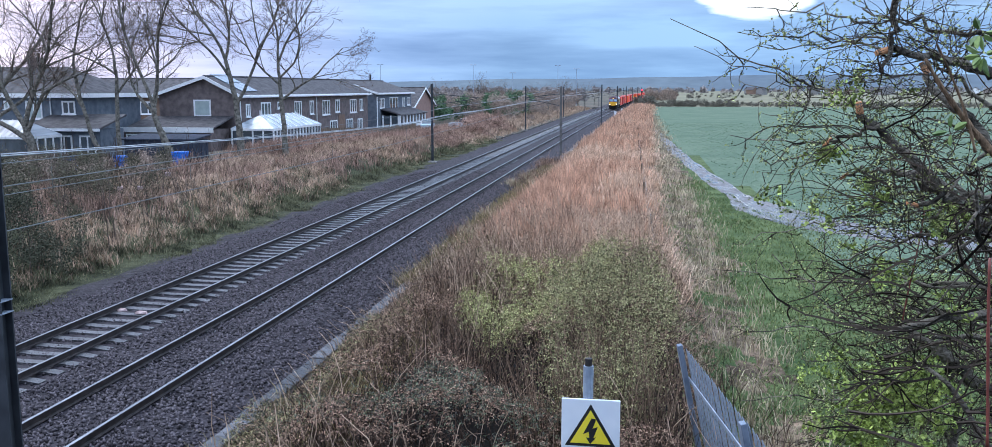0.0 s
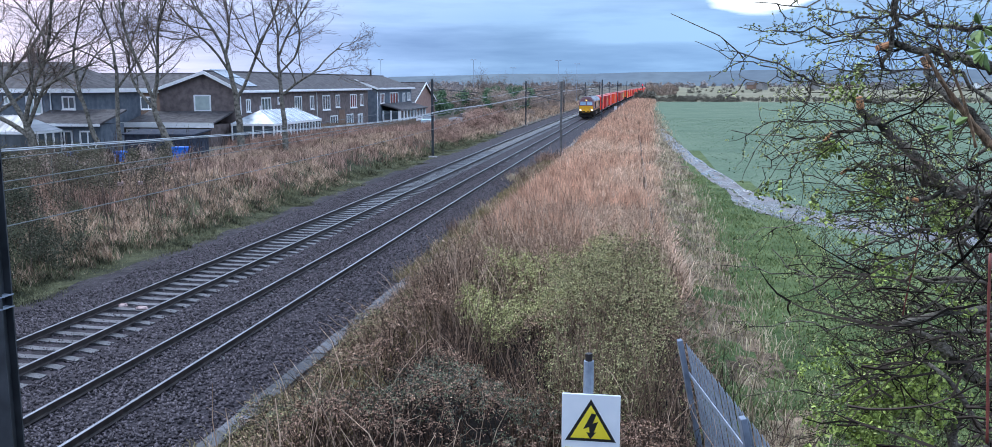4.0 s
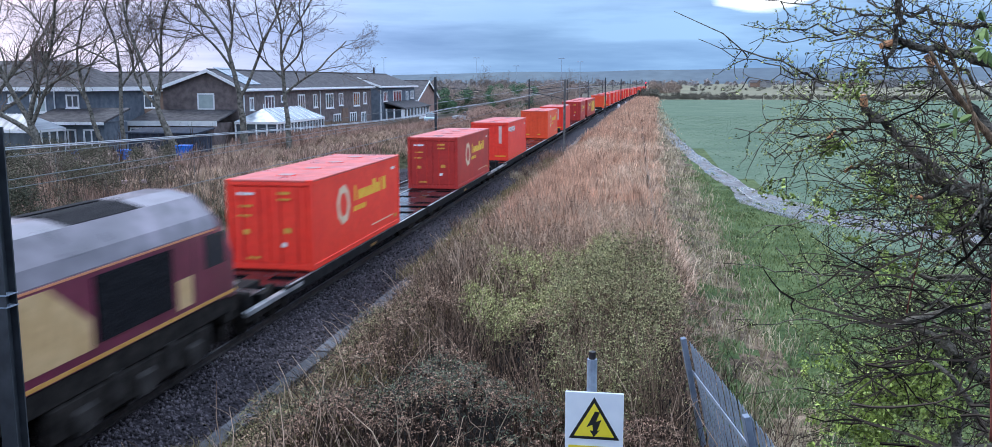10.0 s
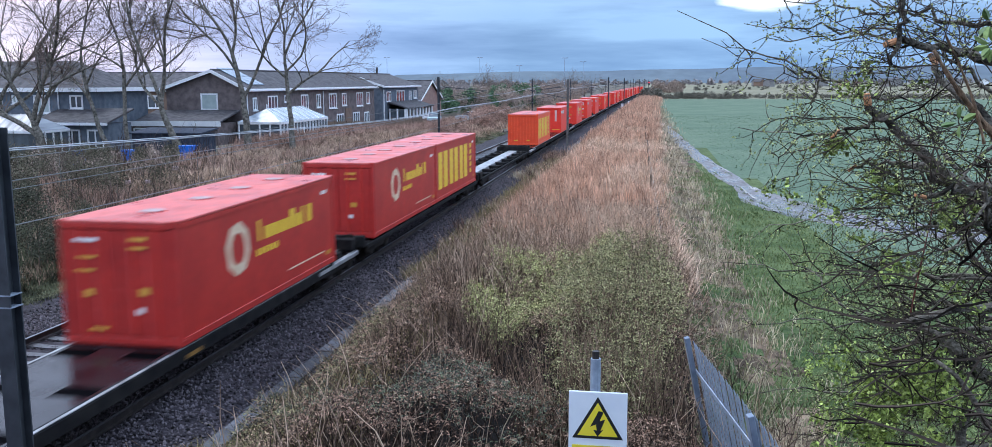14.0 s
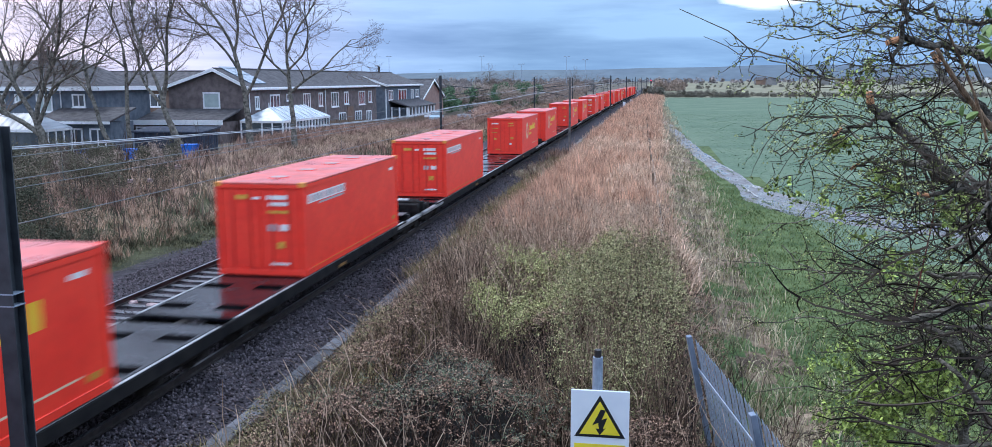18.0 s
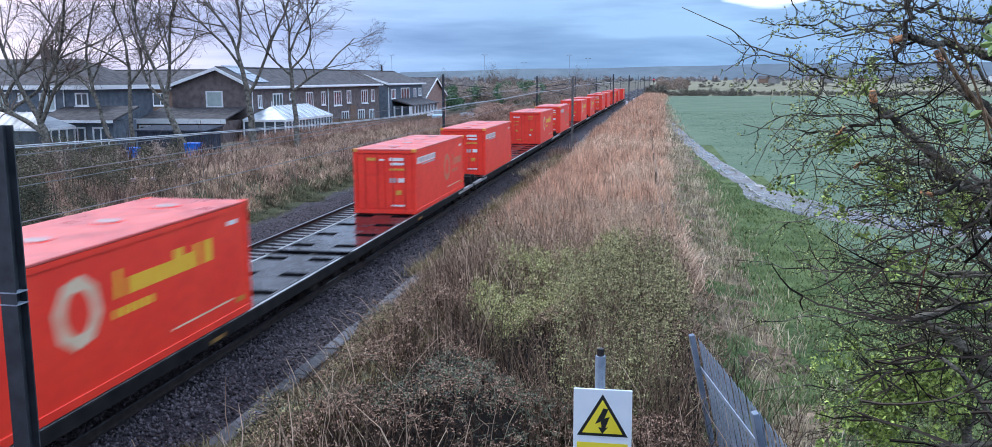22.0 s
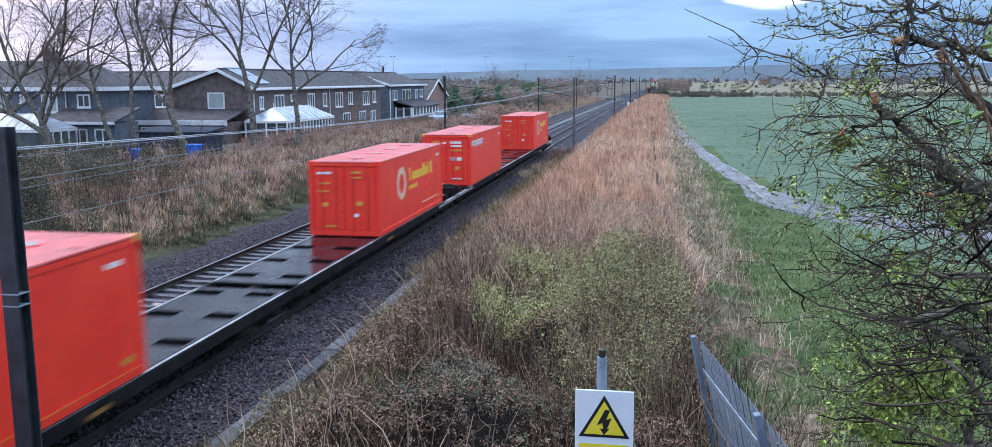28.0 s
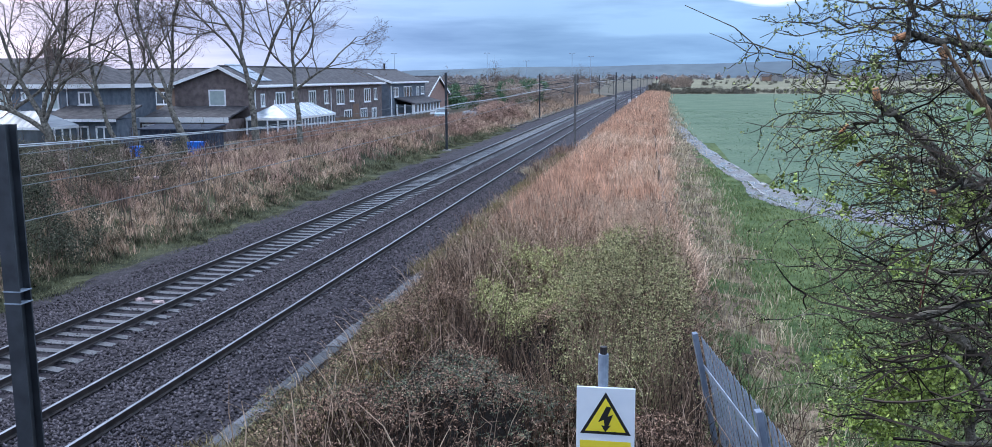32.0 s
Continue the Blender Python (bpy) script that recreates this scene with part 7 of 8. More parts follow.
def slant_row(name, n, a, b, wide, zlo, zhi, rad, per, size, material, label, category="hedge"):
    """Clumps along the line from a to b."""
    cs, rr = [], []
    for k in range(n):
        u = random.random()
        x, y = a[0] + (b[0] - a[0]) * u + random.uniform(-wide, wide) * 0.5, a[1] + (b[1] - a[1]) * u + random.uniform(-wide, wide)
        cs.append((x, y, float(height(x, y)) + random.uniform(zlo, zhi)))
        rr.append((random.uniform(0.6, 1.2) * rad,))
    return leaf_cloud(name, cs, np.array(rr), per, size, material, label, category=category)


slant_row("conifer_hedge", 64, (-37, 160), (-25.5, 214), 3.0, 0.6, 4.4, 1.4, 420, 0.15, M_EVERGREEN, "dark green conifer hedge beyond the bank")
clump_row("rusty_shrub", 26, -23, -19.5, 93, 100, 0.2, 1.0, 0.7, 420, 0.055, M_BANKSTALK, "rust-brown shrub on the bank", "shrub")
clump_row("rusty_shrub", 70, -25.5, -20.5, 116, 142, 0.2, 1.9, 1.0, 420, 0.06, M_BANKSTALK, "rust-brown scrub on the bank", "shrub")
clump_row("bare_scrub", 190, -42, -21, 170, 330, 0.2, 4.4, 1.5, 620, 0.12, M_HEDGE, "bare scrub and trees along the line", "shrub")
clump_row("far_trees", 150, -160, -26, 250, 520, 0.0, 3.2, 2.6, 500, 0.28, M_WOODLAND, "bare woodland in the distance", "trees")
clump_row("field_hedge", 620, 4, 170, 300, 334, 0.0, 0.9, 0.85, 120, 0.13, M_SCRUB, "dark field hedge beyond the crop")
clump_row("field_hedge", 30, -3, 3, 292, 305, 0.4, 2.8, 1.2, 200, 0.22, M_SCRUB, "dark bush at the end of the farm track")
clump_row("field_hedge", 60, 5, 30, 300, 312, 0.2, 1.8, 0.9, 160, 0.14, M_SCRUB, "taller bare bushes in the field hedge")
clump_row("line_hedge", 70, 0, 16, 430, 520, 0.5, 4.6, 1.6, 160, 0.3, M_HEDGE, "bare hedge beside the far curve of the line")
clump_row("far_hedge", 420, 0, 700, 560, 1000, 0.0, 0.9, 1.6, 70, 0.4, M_SCRUB, "far hedgerows and trees")
clump_row("far_woods", 300, -900, 900, 1200, 1900, 0, 4, 6.0, 70, 1.6, M_WOODLAND, "far woods at the horizon", "trees")

# ---------------------------------------------------------------- sign and palisade fence
sign = tagged(empty("warning_sign", pose(-0.30, 5.9, 1.35)), "white electrical warning sign on a grey steel post", "sign")
part("post", Geo().tube([(-0.022, 0.05, 0.0), (-0.022, 0.05, 2.93)], 0.034, 12), M_GALV, sign, "galvanised round post")
part("post_cap", Geo().tube([(-0.022, 0.05, 2.93), (-0.022, 0.05, 2.98)], 0.024, 10), M_RAIL, sign, "rusty stub at the post top")
board = part("sign_board", Geo().box(-0.195, 0.195, -0.008, 0.008, 2.10, 2.715, 0.004), M_SIGNWHITE, sign, "white sign board")


def tri_plate(cx, cz, r, y0, y1, mat_, name):
    pts = [(cx + r * math.sin(a), cz + r * math.cos(a)) for a in (0, 2 * math.pi / 3, 4 * math.pi / 3)]
    return part(name, Geo().prism(pts, y0, y1), mat_, board)


tri_plate(0.0, 2.487, 0.196, -0.011, -0.0085, M_BLACK, "triangle_border")
tri_plate(0.0, 2.487, 0.156, -0.0135, -0.0115, M_SIGNYELLOW, "triangle_field")
bolt = [(0.0055, 2.586), (0.0385, 2.5805), (0.0132, 2.5145), (0.0495, 2.5288), (0.0198, 2.4485), (0.0385, 2.4562), (0.0, 2.4067), (-0.0275, 2.4518), (-0.0055, 2.4496), (-0.011, 2.4925), (-0.0495, 2.4727)]
part("lightning_bolt", Geo().prism(bolt, -0.016, -0.014), M_BLACK, board, "black lightning arrow")
part("caption_panel", Geo().box(-0.17, 0.17, -0.0105, -0.0085, 2.15, 2.34), M_SIGNYELLOW, board, "yellow caption panel")
part("clamp", Geo().box(-0.06, 0.06, 0.0, 0.09, 2.60, 2.64, 0.005), M_GALV, sign)

FA, FB = Vector((0.57, 11.57, 0)), Vector((1.08, 8.84, 0))
fd = (FB - FA).normalized()
# the fence leans over to the track side
fence = tagged(empty("palisade_fence", Matrix.Translation((FA.x, FA.y, 2.87)) @ Matrix.Rotation(math.atan2(fd.y, fd.x), 4, "Z") @ pose(0, 0, 0, 12) @ Matrix.Translation((0, 0, -2.87))), "galvanised steel palisade fence leaning over the thicket", "fence")
pale = Geo()
for s, z0, z1, w in ((0, 0.85, 2.80, 0.034),):
    pale.add([(-w, 0, z0), (0, 0.012, z0), (w, 0, z0), (-w, 0, z1), (0, 0.012, z1 + 0.07), (w, 0, z1), (-w, 0.006, z0), (0, 0.018, z0), (w, 0.006, z0), (-w, 0.006, z1), (0, 0.018, z1 + 0.07), (w, 0.006, z1)],
             [(0, 1, 4, 3), (1, 2, 5, 4), (6, 9, 10, 7), (7, 10, 11, 8), (0, 3, 9, 6), (2, 8, 11, 5), (3, 4, 10, 9), (4, 5, 11, 10)])
pale_me = pale.mesh("pale")
pale_me.materials.append(M_GALV)
for k in range(36):
    o = part("pale", pale_me, M_GALV, fence)
    o.matrix_basis = pose(0.12 + k * 0.153, 0.026, random.uniform(-0.008, 0.008), 0, random.uniform(-0.4, 0.4), 180)
for k in range(3):
    part("post", Geo().box(k * 2.75 - 0.05, k * 2.75 + 0.05, -0.075, -0.012, 0.6, 2.89, 0.006), M_FENCEPOST, fence, "steel fence post")
for z in (1.2, 2.42):
    part("rail", Geo().box(0.0, 5.5, -0.012, 0.004, z - 0.03, z + 0.03, 0.003), M_GALV, fence, "fence rail")

# ---------------------------------------------------------------- far landscape


def ridge_line(name, x0, x1, y, base, amp, seed, material, label):
    n = 120
    vs, fs = [], []
    for i in range(n + 1):
        x = x0 + (x1 - x0) * i / n
        u = i / n
        h = base(u) + amp * noise.noise(Vector((u * 14, seed, 0)))
        vs += [(x, y, -5), (x, y + 200, max(h, 0.5)), (x, y + 900, -5)]
    for i in range(n):
        a = 3 * i
        fs += [(a, a + 3, a + 4, a + 1), (a + 1, a + 4, a + 5, a + 2)]
    me = Geo().add(vs, fs).mesh(name)
    me.materials.append(material)
    smooth(me)
    tagged(new(name, me), label, "hill", kind="structure")


ridge_line("backdrop_hill_east", -700, 2400, 2300, lambda u: 24 + 18 * min(1, u * 2.6) ** 0.8, 4, 2.0, M_HILL, "wooded hills on the horizon, blue-grey haze in their colour")
ridge_line("backdrop_hill_west", -2600, 100, 2500, lambda u: 27 - 3 * u, 4, 7.0, M_HILL, "low hills on the horizon, blue-grey haze in their colour")
for x, y, h in ((-55.5, 300, 13.8), (-87, 300, 14.0), (-27.6, 300, 13.5), (-21.6, 300, 12.4), (-41, 290, 11)):
    o = tagged(empty("tall_lamp", pose(x, y, 0)), "tall thin twin-headed floodlight column", "street lamp", "tall lamps")
    part("column", Geo().tube([(0, 0, 0), (0, 0, h)], [0.10, 0.06], 8), M_GALV, o)
    part("lamp_head", Geo().box(-1.0, -0.2, -0.2, 0.2, h - 0.1, h + 0.1, 0.04), M_GALV, o)
    part("lamp_head", Geo().box(0.2, 1.0, -0.2, 0.2, h - 0.1, h + 0.1, 0.04), M_GALV, o)

# old post and wire fence at the edge of the field
wirefence = tagged(empty("post_and_wire_fence"), "old wooden post and wire fence along the field edge", "fence")
random.seed(8)
for k in range(8):
    y = 34 + 11 * k + random.uniform(-2, 2)
    x = 0.35 - 0.012 * (y - 30) + random.uniform(-0.06, 0.06)
    z = float(height(x, y))
    part("fence_post", Geo().box(x - 0.05, x + 0.05, y - 0.05, y + 0.05, z - 0.3, z + 0.95 + random.uniform(-0.15, 0.1), 0.01), M_WOOD, wirefence, "grey weathered post")
for h in (0.55, 0.95):
    part("strand", Geo().tube([(0.35 - 0.012 * (27 + 3.4 * k - 30), 27 + 3.4 * k, float(height(0.1, 27 + 3.4 * k)) + h) for k in range(26)], 0.004, 4), M_WIRE, wirefence)

# far cottages across the fields
random.seed(19)
for k in range(16):
    x, y = random.uniform(70, 420), random.uniform(860, 1060)
    o = tagged(empty("far_house", pose(x, y, 0.3, 0, 0, random.uniform(-50, 50))), "small far house with pitched roof", "house", "far houses")
    w, l, e_, r_ = 7, random.uniform(9, 16), 4.5, 7.0
    part("wall", Geo().prism([(-w / 2, 0), (w / 2, 0), (w / 2, e_), (0, r_), (-w / 2, e_)], 0, l), random.choice((M_BRICK, M_CONC, M_WHITE)), o)
    part("roof", Geo().prism([(-w / 2 - 0.4, e_ - 0.2), (0, r_), (w / 2 + 0.4, e_ - 0.2), (w / 2 + 0.4, e_ + 0.1), (0, r_ + 0.35), (-w / 2 - 0.4, e_ + 0.1)], -0.3, l + 0.3), M_ROOF, o)

# ---------------------------------------------------------------- hawthorn beside the camera


def hawthorn():
    random.seed(77)
    o = tagged(empty("hawthorn_bush", pose(0, 0, 0)), "tangled hawthorn with pruned limbs and small new leaves", "bush")
    twigs, tips, hidden = Geo(), [], []
    # main stems: four control points each, thickness at both ends, whether the end is sawn off
    stems = [((1.04, 3.00, 6.15), (0.92, 2.97, 6.19), (0.80, 2.93, 6.22), (0.68, 2.90, 6.22), 0.030, 0.0170, 1),
             ((0.73, 2.90, 6.40), (0.73, 2.90, 6.33), (0.70, 2.90, 6.25), (0.70, 2.90, 6.16), 0.020, 0.0100, 0),
             ((1.04, 2.90, 5.92), (0.93, 2.92, 6.03), (0.86, 2.93, 6.09), (0.82, 2.95, 6.19), 0.030, 0.0150, 1),
             ((1.21, 3.15, 5.59), (0.96, 3.13, 5.79), (0.77, 3.12, 5.92), (0.68, 3.10, 6.07), 0.044, 0.0200, 1),
             ((1.26, 3.30, 5.65), (1.09, 3.27, 5.72), (0.96, 3.23, 5.77), (0.82, 3.20, 5.84), 0.042, 0.0200, 0),
             ((0.84, 3.20, 5.85), (0.79, 3.22, 5.86), (0.74, 3.23, 5.84), (0.69, 3.25, 5.83), 0.016, 0.0090, 1),
             ((0.75, 3.10, 6.00), (0.71, 3.13, 5.98), (0.66, 3.17, 5.96), (0.62, 3.20, 5.95), 0.014, 0.0090, 1),
             ((1.00, 2.80, 5.81), (0.90, 2.82, 5.81), (0.84, 2.83, 5.79), (0.78, 2.85, 5.78), 0.018, 0.0110, 1),
             ((1.15, 3.10, 5.67), (0.94, 3.13, 5.65), (0.79, 3.17, 5.61), (0.66, 3.20, 5.54), 0.012, 0.0060, 0),
             ((1.12, 3.30, 5.45), (1.00, 3.37, 5.43), (0.91, 3.43, 5.42), (0.80, 3.50, 5.46), 0.016, 0.0070, 0),
             ((1.27, 3.20, 5.02), (1.14, 3.23, 5.15), (1.04, 3.27, 5.21), (0.94, 3.30, 5.28), 0.050, 0.0260, 0),
             ((1.11, 3.30, 4.69), (1.12, 3.28, 4.98), (1.07, 3.27, 5.17), (1.02, 3.25, 5.26), 0.034, 0.0240, 0),
             ((0.87, 3.60, 5.20), (0.77, 3.67, 5.25), (0.66, 3.73, 5.32), (0.53, 3.80, 5.45), 0.011, 0.0040, 0),
             ((1.06, 3.60, 5.16), (0.95, 3.67, 5.04), (0.80, 3.73, 5.01), (0.66, 3.80, 5.02), 0.012, 0.0040, 0),
             ((1.32, 3.50, 5.30), (1.19, 3.53, 5.47), (1.06, 3.57, 5.63), (0.99, 3.60, 5.79), 0.022, 0.0100, 0),
             ((1.13, 3.30, 6.29), (0.99, 3.33, 6.32), (0.86, 3.37, 6.33), (0.74, 3.40, 6.39), 0.018, 0.0060, 0),
             ((1.05, 3.00, 6.05), (0.95, 3.03, 6.13), (0.91, 3.07, 6.22), (0.87, 3.10, 6.24), 0.012, 0.0050, 0),
             ((0.80, 3.30, 6.05), (0.62, 3.37, 6.10), (0.42, 3.43, 6.17), (0.09, 3.50, 6.37), 0.010, 0.0024, 0),
             ((0.63, 3.40, 6.10), (0.48, 3.43, 6.16), (0.33, 3.47, 6.21), (0.18, 3.50, 6.27), 0.006, 0.0020, 0),
             ((0.84, 3.50, 6.11), (0.70, 3.53, 6.12), (0.53, 3.57, 6.12), (0.35, 3.60, 6.15), 0.008, 0.0020, 0),
             ((0.83, 3.40, 5.91), (0.65, 3.47, 5.93), (0.49, 3.53, 5.90), (0.33, 3.60, 5.94), 0.009, 0.0022, 0),
             ((0.59, 3.50, 5.92), (0.51, 3.53, 5.88), (0.47, 3.57, 5.81), (0.44, 3.60, 5.72), 0.006, 0.0020, 0),
             ((0.58, 3.40, 5.90), (0.55, 3.43, 5.84), (0.53, 3.47, 5.79), (0.53, 3.50, 5.72), 0.006, 0.0020, 0),
             ((0.59, 3.40, 6.14), (0.56, 3.43, 6.05), (0.56, 3.47, 5.95), (0.51, 3.50, 5.98), 0.007, 0.0020, 0),
             ((0.83, 3.30, 6.24), (0.63, 3.37, 6.31), (0.48, 3.43, 6.29), (0.33, 3.50, 6.32), 0.009, 0.0022, 0),
             ((0.80, 3.30, 6.28), (0.68, 3.37, 6.26), (0.54, 3.43, 6.28), (0.36, 3.50, 6.25), 0.008, 0.0020, 0),
             ((0.72, 3.20, 6.33), (0.61, 3.27, 6.36), (0.52, 3.33, 6.39), (0.34, 3.40, 6.40), 0.008, 0.0020, 0),
             ((0.92, 3.70, 5.63), (0.75, 3.77, 5.59), (0.59, 3.83, 5.55), (0.38, 3.90, 5.47), 0.009, 0.0020, 0),
             ((0.91, 3.80, 5.34), (0.76, 3.87, 5.34), (0.54, 3.93, 5.32), (0.31, 4.00, 5.34), 0.009, 0.0020, 0),
             ((0.99, 3.80, 5.16), (0.82, 3.87, 5.13), (0.60, 3.93, 5.09), (0.40, 4.00, 5.09), 0.009, 0.0022, 0),
             ((0.99, 3.80, 4.86), (0.81, 3.87, 4.86), (0.61, 3.93, 4.80), (0.41, 4.00, 4.76), 0.009, 0.0022, 0),
             ((1.20, 3.40, 4.80), (1.03, 3.43, 4.92), (0.90, 3.47, 5.00), (0.80, 3.50, 4.98), 0.016, 0.0060, 0),
             ((1.21, 3.20, 5.32), (1.11, 3.27, 5.37), (1.01, 3.33, 5.33), (0.90, 3.40, 5.36), 0.018, 0.0080, 0)]
    for a, b, c, d, r0, r1, sawn in stems:
        pts = []
        for i in range(12):
            u = i / 11
            p = Vector(a) * (1 - u) ** 3 + Vector(b) * 3 * u * (1 - u) ** 2 + Vector(c) * 3 * u * u * (1 - u) + Vector(d) * u ** 3
            k = 0.010 if 0 < i < 11 else 0
            pts.append(p + Vector((random.gauss(0, k), random.gauss(0, k), random.gauss(0, k))))
        radii = [0.56 * (r0 + (r1 - r0) * i / 11) for i in range(12)]
        r1 *= 0.56
        g = Geo().tube(pts, radii, 8)
        me = raw_mesh("limb", g, M_THORN)
        smooth(me)
        lim = part("limb", me, M_BARK, o)
        if sawn:
            dd = (pts[-1] - pts[-2]).normalized()
            part("cut_end", Geo().tube([pts[-1] - dd * 0.035, pts[-1] - dd * 0.012, pts[-1] + dd * 0.004], [r1 * 1.08, r1 * 1.06, r1 * 0.85], 9), M_CUT, lim, "pale orange sawn end")
        for k in range(12 if r0 > 0.009 else 7):
            i = random.randint(2, 10 if r1 < 0.005 else 11)
            dr = Vector((random.uniform(-1.4, 1.0), random.uniform(-0.4, 0.4), random.uniform(-0.7, 0.7)))
            if pts[i].x / pts[i].y < 0.2 and k % 2:
                continue
            long = 0.36 if pts[i].x / pts[i].y < 0.17 else 0.6 if r0 < 0.011 else 1
            side_branch(twigs, pts[i], dr, random.uniform(0.10, 0.30) * long, random.uniform(0.0014, 0.0027), 2 if long > 0.4 else 1, tips)
    # the stems that rise from the bank
    g0 = float(height(1.75, 3.5))
    for x, y, top in ((1.72, 3.4, 6.3), (1.86, 3.7, 5.8), (1.62, 3.2, 5.6), (1.95, 3.3, 6.5)):
        pts = [Vector((x, y, g0 - 0.1))]
        for i in range(1, 9):
            pts.append(Vector((x + 0.04 * math.sin(i * 1.7 + x * 9), y + 0.05 * math.sin(i * 1.3 + y * 7), g0 + (top - g0) * i / 8)))
        me = raw_mesh("stem", Geo().tube(pts, [0.06 - 0.005 * i for i in range(9)], 8), M_THORN)
        smooth(me)
        part("stem", me, M_THORN, o, "main stem of the bush")
    # thick old wood towards the heart of the bush
    for k in range(24):
        y = random.uniform(2.9, 4.2)
        low = random.uniform(0.25, 1.0)
        p = Vector((0.40 * y, y, 6.116 + y * (0.06 - 0.47 * low)))
        d = Vector((-1, random.uniform(-0.2, 0.2), random.uniform(-0.5, 0.6)))
        pts = [p]
        for i in range(7):
            d = (d + Vector((random.uniform(-0.3, 0.3), random.uniform(-0.3, 0.3), random.uniform(-0.5, 0.5)))).normalized()
            pts.append(pts[-1] + d * random.uniform(0.05, 0.085))
        r0 = random.uniform(0.007, 0.017) * (0.6 if low < 0.45 else 1)
        me = raw_mesh("limb", Geo().tube(pts, [r0 * (1 - 0.07 * i) for i in range(8)], 7), M_THORN)
        smooth(me)
        part("limb", me, M_THORN, o)
        for i in range(2, 8):
            side_branch(twigs, pts[i], Vector((random.uniform(-1, 1), random.uniform(-0.4, 0.4), random.uniform(-0.7, 0.7))), random.uniform(0.1, 0.25), 0.003, 1, tips)
    # crooked, mostly level shoots that fill the bush
    for k in range(135):
        y = random.uniform(2.7, 4.4)
        low = random.random() ** 0.75
        u = 0.36 - (0.115 + 0.035 * low) * random.random() ** 1.45
        z = 6.116 + y * (0.08 - 0.47 * low)
        way = 1 if u < 0.265 else random.choice((-1, 1))
        dr = Vector((way * random.uniform(0.6, 1), random.uniform(-0.5, 0.5), random.gauss(0.05, 0.2)))
        side_branch(twigs, Vector((u * y, y, z)), dr, random.uniform(0.16, 0.38), random.uniform(0.0028, 0.0064) * (0.55 if low < 0.35 else 1), 2 if k % 2 else 1, tips)
    # finer level shoots on the open side
    for k in range(60):
        y = random.uniform(3.1, 4.4)
        low = random.uniform(0.22, 1.0)
        u = 0.265 - 0.085 * random.random() ** 1.7 * (0.7 + 0.3 * low)
        z = 6.116 + y * (0.08 - 0.47 * low)
        dr = Vector((random.choice((-1, 1, 1)) * random.uniform(0.6, 1), random.uniform(-0.5, 0.5), random.gauss(0.0, 0.22)))
        side_branch(twigs, Vector((u * y, y, z)), dr, random.uniform(0.12, 0.26), random.uniform(0.0011, 0.0021), 2, tips)
    # the shaded heart of the bush, low down
    for k in range(70):
        y = random.uniform(4.2, 5.6)
        low = random.uniform(0.6, 1.05)
        u = 0.40 - 0.19 * random.random() ** 1.3
        dr = Vector((random.choice((-1, 1)) * random.uniform(0.5, 1), random.uniform(-0.5, 0.5), random.gauss(0.1, 0.4)))
        side_branch(twigs, Vector((u * y, y, 6.116 + y * (0.08 - 0.47 * low))), dr, random.uniform(0.25, 0.5), random.uniform(0.0022, 0.005), 2, hidden)
    part("crown", raw_mesh("crown", twigs, M_THORNTWIG), M_THORNTWIG, o, "dense dark thorny twigs")
    pts = np.array([t[:] for t in tips])
    pick = rng.random(len(pts)) < 0.6 + 0.4 * (pts[:, 0] / pts[:, 1] < 0.19)
    q = pts[pick]
    me = leaf_mesh(q, 0.009, 4, 0.0046, M_BUD)
    part("bud_mass", me, M_BUD, o, "tiny swelling leaf buds")
    # clusters of open leaves
    centres = [(0.52, 3.50, 5.70, 0.08), (0.62, 3.40, 5.85, 0.05), (0.68, 3.40, 5.87, 0.05), (0.76, 3.40, 5.77, 0.06), (0.81, 3.20, 6.11, 0.03), (0.69, 3.40, 6.11, 0.05), (0.88, 2.80, 5.99, 0.03),
               (0.86, 2.70, 6.26, 0.03), (0.71, 3.50, 5.61, 0.07), (0.59, 3.50, 5.53, 0.06), (0.85, 3.40, 5.50, 0.06), (0.79, 3.40, 5.04, 0.09), (0.88, 3.40, 5.08, 0.08), (0.96, 3.40, 5.10, 0.08),
               (0.77, 3.40, 4.97, 0.06), (0.91, 3.40, 4.93, 0.08), (0.69, 3.50, 4.83, 0.10), (0.74, 3.40, 4.77, 0.12), (0.65, 3.50, 4.75, 0.08), (0.85, 3.40, 4.80, 0.08), (0.57, 3.70, 4.98, 0.06),
               (0.70, 3.70, 4.96, 0.06), (1.01, 3.20, 5.44, 0.05), (0.74, 3.60, 5.10, 0.05), (0.97, 3.20, 5.70, 0.05), (1.00, 3.30, 5.06, 0.07), (0.52, 3.60, 4.70, 0.07)]
    near = []
    for x, y, z, s in centres:
        d = np.linalg.norm((pts - np.array((x, y, z))) * np.array((1, 0.5, 1)), axis=1)
        near.append(pts[d < s * 1.3])
    near = np.concatenate(near) - np.array((0.0, 0.12, 0.0))
    part("young_leaves", leaf_mesh(near[rng.random(len(near)) < 0.9], 0.017, 12, 0.0080, M_YOUNG), M_YOUNG, o, "yellow-green young leaves")
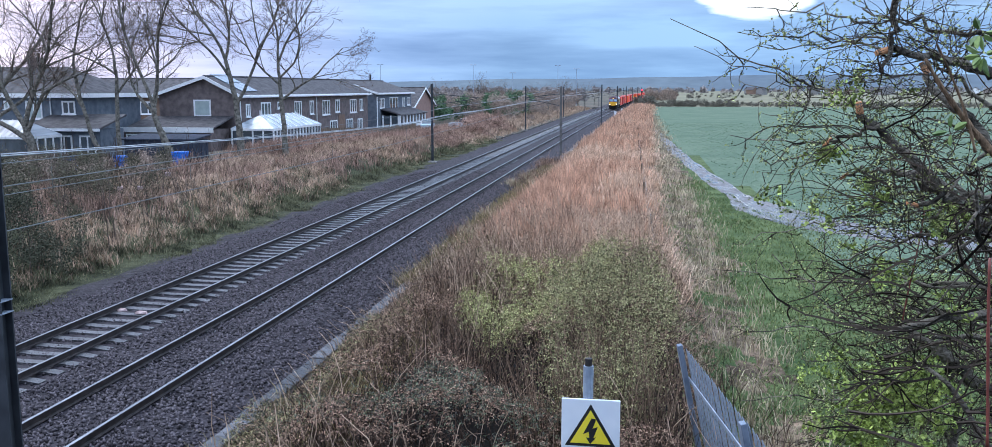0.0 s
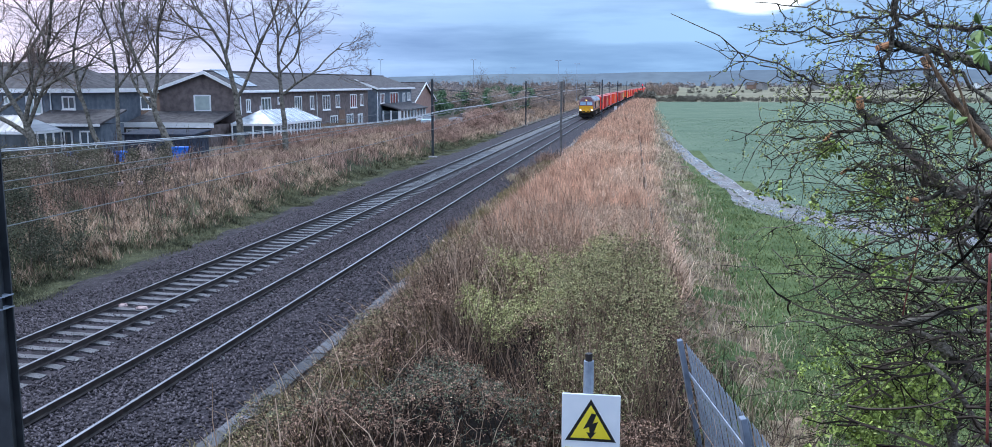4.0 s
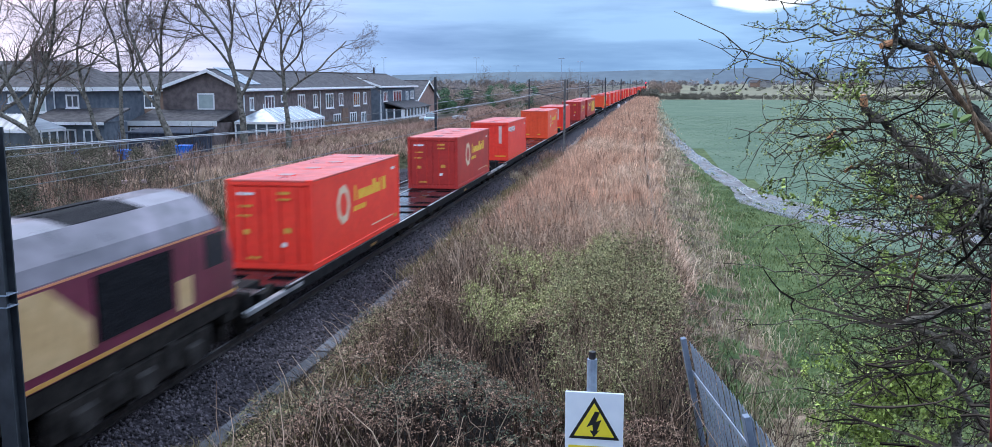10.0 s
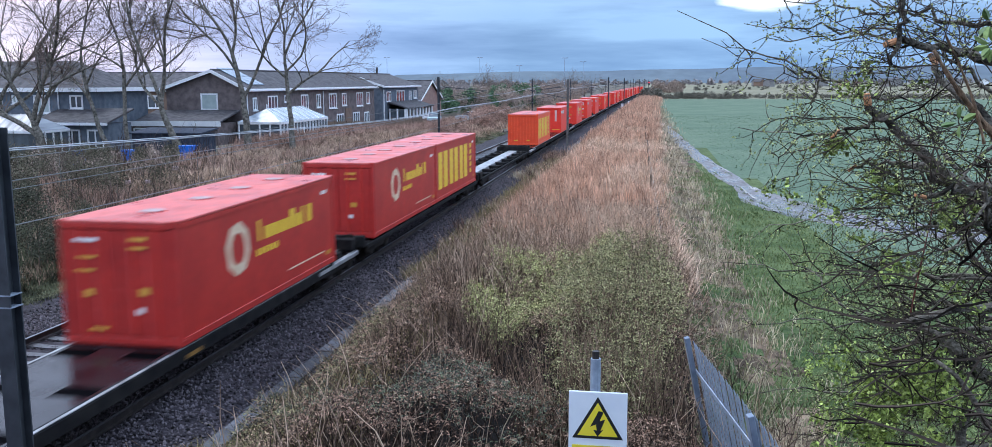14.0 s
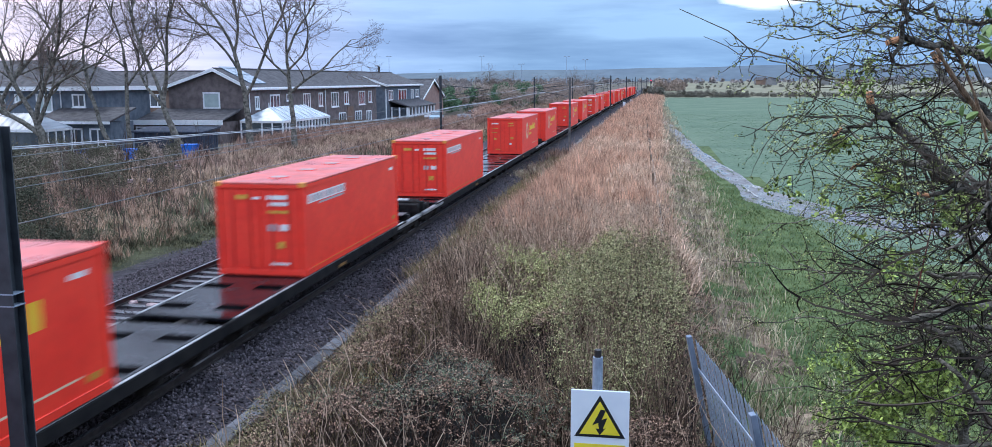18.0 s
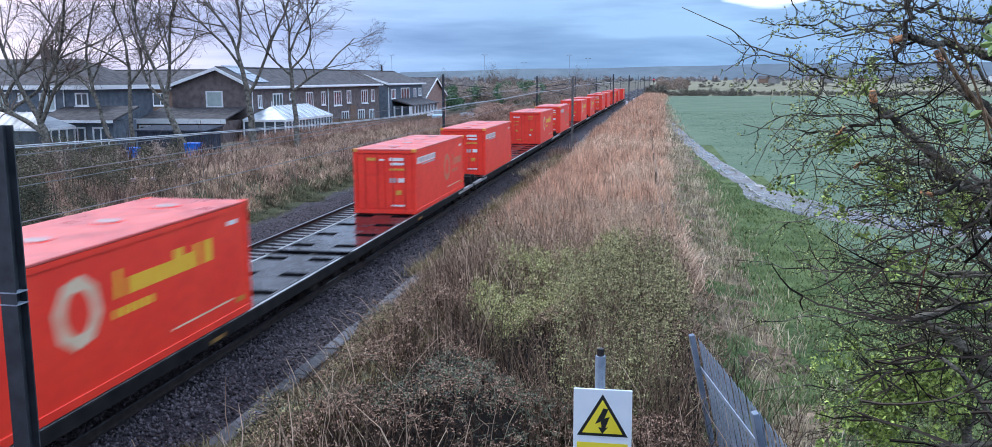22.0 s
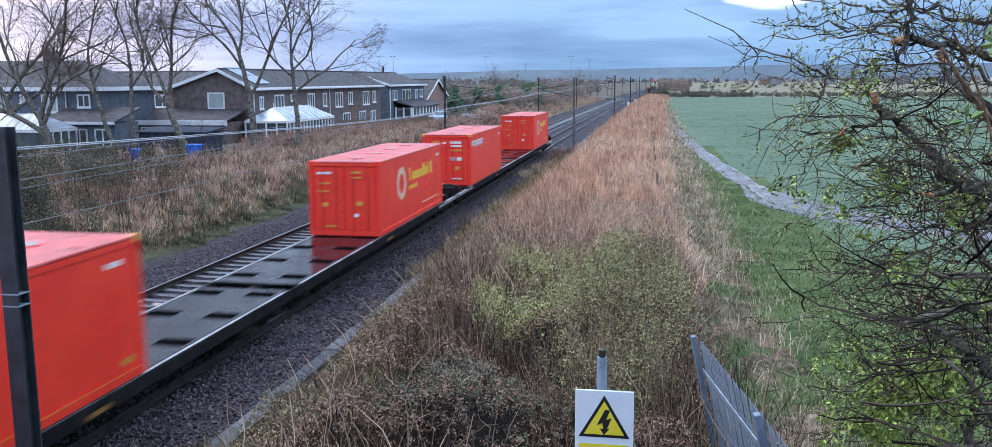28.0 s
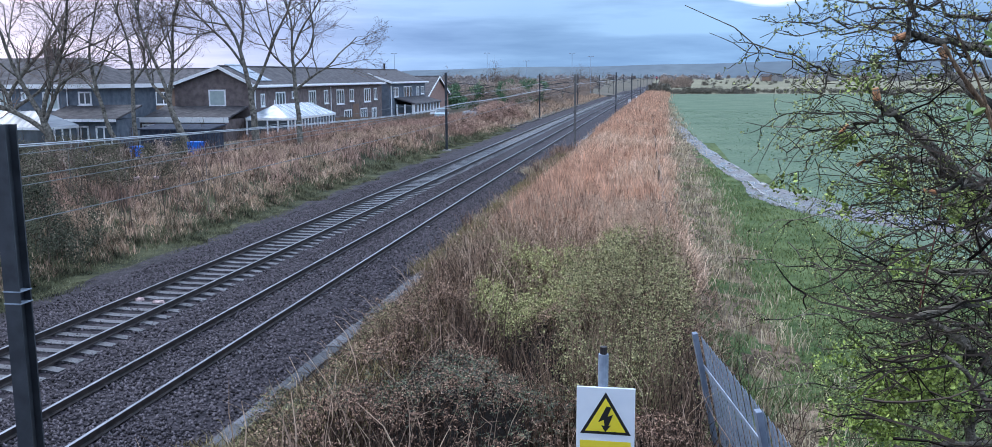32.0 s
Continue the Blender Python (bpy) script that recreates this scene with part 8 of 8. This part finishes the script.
    # raw brown wood where the bark has peeled, and a red cane
    for ctrl, r0, r1, m, name, lab in ((((0.731, 2.6, 6.193), (0.78, 2.6, 6.107), (0.848, 2.62, 6.025), (0.95, 2.66, 5.93)), 0.0045, 0.0105, M_PEELED, "peeled_limb", "split brown limb with peeling bark"),
                                       (((0.742, 2.55, 6.23), (0.79, 2.55, 6.14), (0.835, 2.56, 6.05), (0.865, 2.58, 5.95)), 0.0028, 0.004, M_PEELED, "peeled_limb", "thin split brown limb"),
                                       (((0.858, 2.4, 5.70), (0.862, 2.4, 5.55), (0.88, 2.41, 5.40), (0.895, 2.42, 5.2)), 0.0035, 0.004, M_REDCANE, "red_cane", "smooth red-brown cane"),
                                       (((0.93, 3.2, 5.72), (0.93, 3.22, 5.60), (0.91, 3.24, 5.48), (0.90, 3.26, 5.32)), 0.002, 0.003, M_REDCANE, "red_cane", "smooth red-brown cane")):
        pts = [Vector(ctrl[0]) * (1 - u) ** 3 + Vector(ctrl[1]) * 3 * u * (1 - u) ** 2 + Vector(ctrl[2]) * 3 * u * u * (1 - u) + Vector(ctrl[3]) * u ** 3 for u in [k / 14 for k in range(15)]]
        rad = [(r0 + (r1 - r0) * k / 14) * (1 + 0.22 * math.sin(k * 2.3)) for k in range(15)]
        me = raw_mesh(name, Geo().tube(pts, rad, 9), m)
        smooth(me)
        part(name, me, m, o, lab)
    # elder leaves that have grown through the bush
    random.seed(6)
    for x, y, z, n in ((0.84, 2.5, 6.20, 9), (0.83, 2.5, 6.255, 6), (0.808, 2.6, 6.005, 4)):
        for k in range(n):
            a = random.uniform(0, 2 * math.pi)
            ax = Vector((math.cos(a), random.uniform(-0.5, 0.5), math.sin(a) - 0.3)).normalized()
            sd = ax.cross(Vector((random.uniform(-0.4, 0.4), -1, random.uniform(-0.2, 0.6)))).normalized()
            c = Vector((x, y, z)) + ax * 0.008
            ln, wd = random.uniform(0.03, 0.055), random.uniform(0.006, 0.010)
            lift = ax.cross(sd) * 0.006
            v = [c]
            for u, w in ((0.25, 0.8), (0.55, 1.0), (0.8, 0.6)):
                v += [c + ax * ln * u + sd * wd * w + lift, c + ax * ln * u - lift * 0.3, c + ax * ln * u - sd * wd * w + lift]
            v.append(c + ax * ln)
            part("elder_leaf", Geo().add(v, [(0, 1, 2), (0, 2, 3), (1, 4, 5, 2), (2, 5, 6, 3), (4, 7, 8, 5), (5, 8, 9, 6), (7, 10, 8), (8, 10, 9)]), M_ELDER, o, "broad fresh green elder leaf")
    return o


def leaf_mesh(points, radius, per, size, material):
    p = np.repeat(points, per, 0) + rng.normal(0, radius * 0.6, (len(points) * per, 3))
    n = len(p)
    a = rng.normal(0, 1, (n, 3))
    a /= np.linalg.norm(a, axis=1)[:, None]
    b = np.cross(a, rng.normal(0, 1, (n, 3)))
    b /= np.linalg.norm(b, axis=1)[:, None]
    s = size * rng.uniform(0.6, 1.4, n)[:, None]
    v = np.stack([p - a * s, p + b * s * 0.6, p + a * s, p - b * s * 0.6], 1)
    return array_mesh("leaf", v.reshape(-1, 3), np.arange(n * 4).reshape(-1, 4), material)


def side_branch(g, start, direction, length, radius, depth, tips):
    """A crooked thorny twig with short spurs."""
    steps = 6 if depth else 3
    pts, d = [Vector(start)], Vector(direction).normalized()
    for k in range(steps):
        d = (d + Vector((random.uniform(-1, 1), random.uniform(-0.6, 0.6), random.uniform(-1, 1))) * 0.33).normalized()
        pts.append(pts[-1] + d * (length / steps))
    g.tube(pts, [radius * (1 - 0.6 * k / steps) for k in range(steps + 1)], 3, caps=False)
    tips.append(pts[-1])
    if depth:
        tips += [pts[2], pts[-2]]
    if depth == 0:
        return
    for k in range(3 if depth > 1 else 2):
        i = random.randint(1, steps)
        nd = d + Vector((random.uniform(-1.2, 1.0), random.uniform(-0.7, 0.7), random.uniform(-1.1, 1.1)))
        side_branch(g, pts[i], nd, length * random.uniform(0.35, 0.7), radius * 0.72, depth - 1, tips)


M_PEELED = mat("peeled_wood", (0.05, 0.034, 0.022), (0.34, 0.225, 0.135), 25, 0.8, bump=0.8, bump_scale=60, stretch=(1, 1, 0.3))
M_REDCANE = mat("red_cane", (0.12, 0.03, 0.025), (0.24, 0.07, 0.05), 20, 0.5)
M_ELDER = mat("elder_leaf", (0.06, 0.12, 0.03), (0.24, 0.33, 0.09), 30, 0.5, piece=True)
M_BUD = mat("leaf_bud", (0.03, 0.038, 0.012), (0.58, 0.62, 0.25), 3, 0.8, island=True, skew=1.5)
M_YOUNG = mat("young_leaf", (0.025, 0.045, 0.008), (0.54, 0.66, 0.15), 3, 0.6, island=True)
hawthorn()
motions()
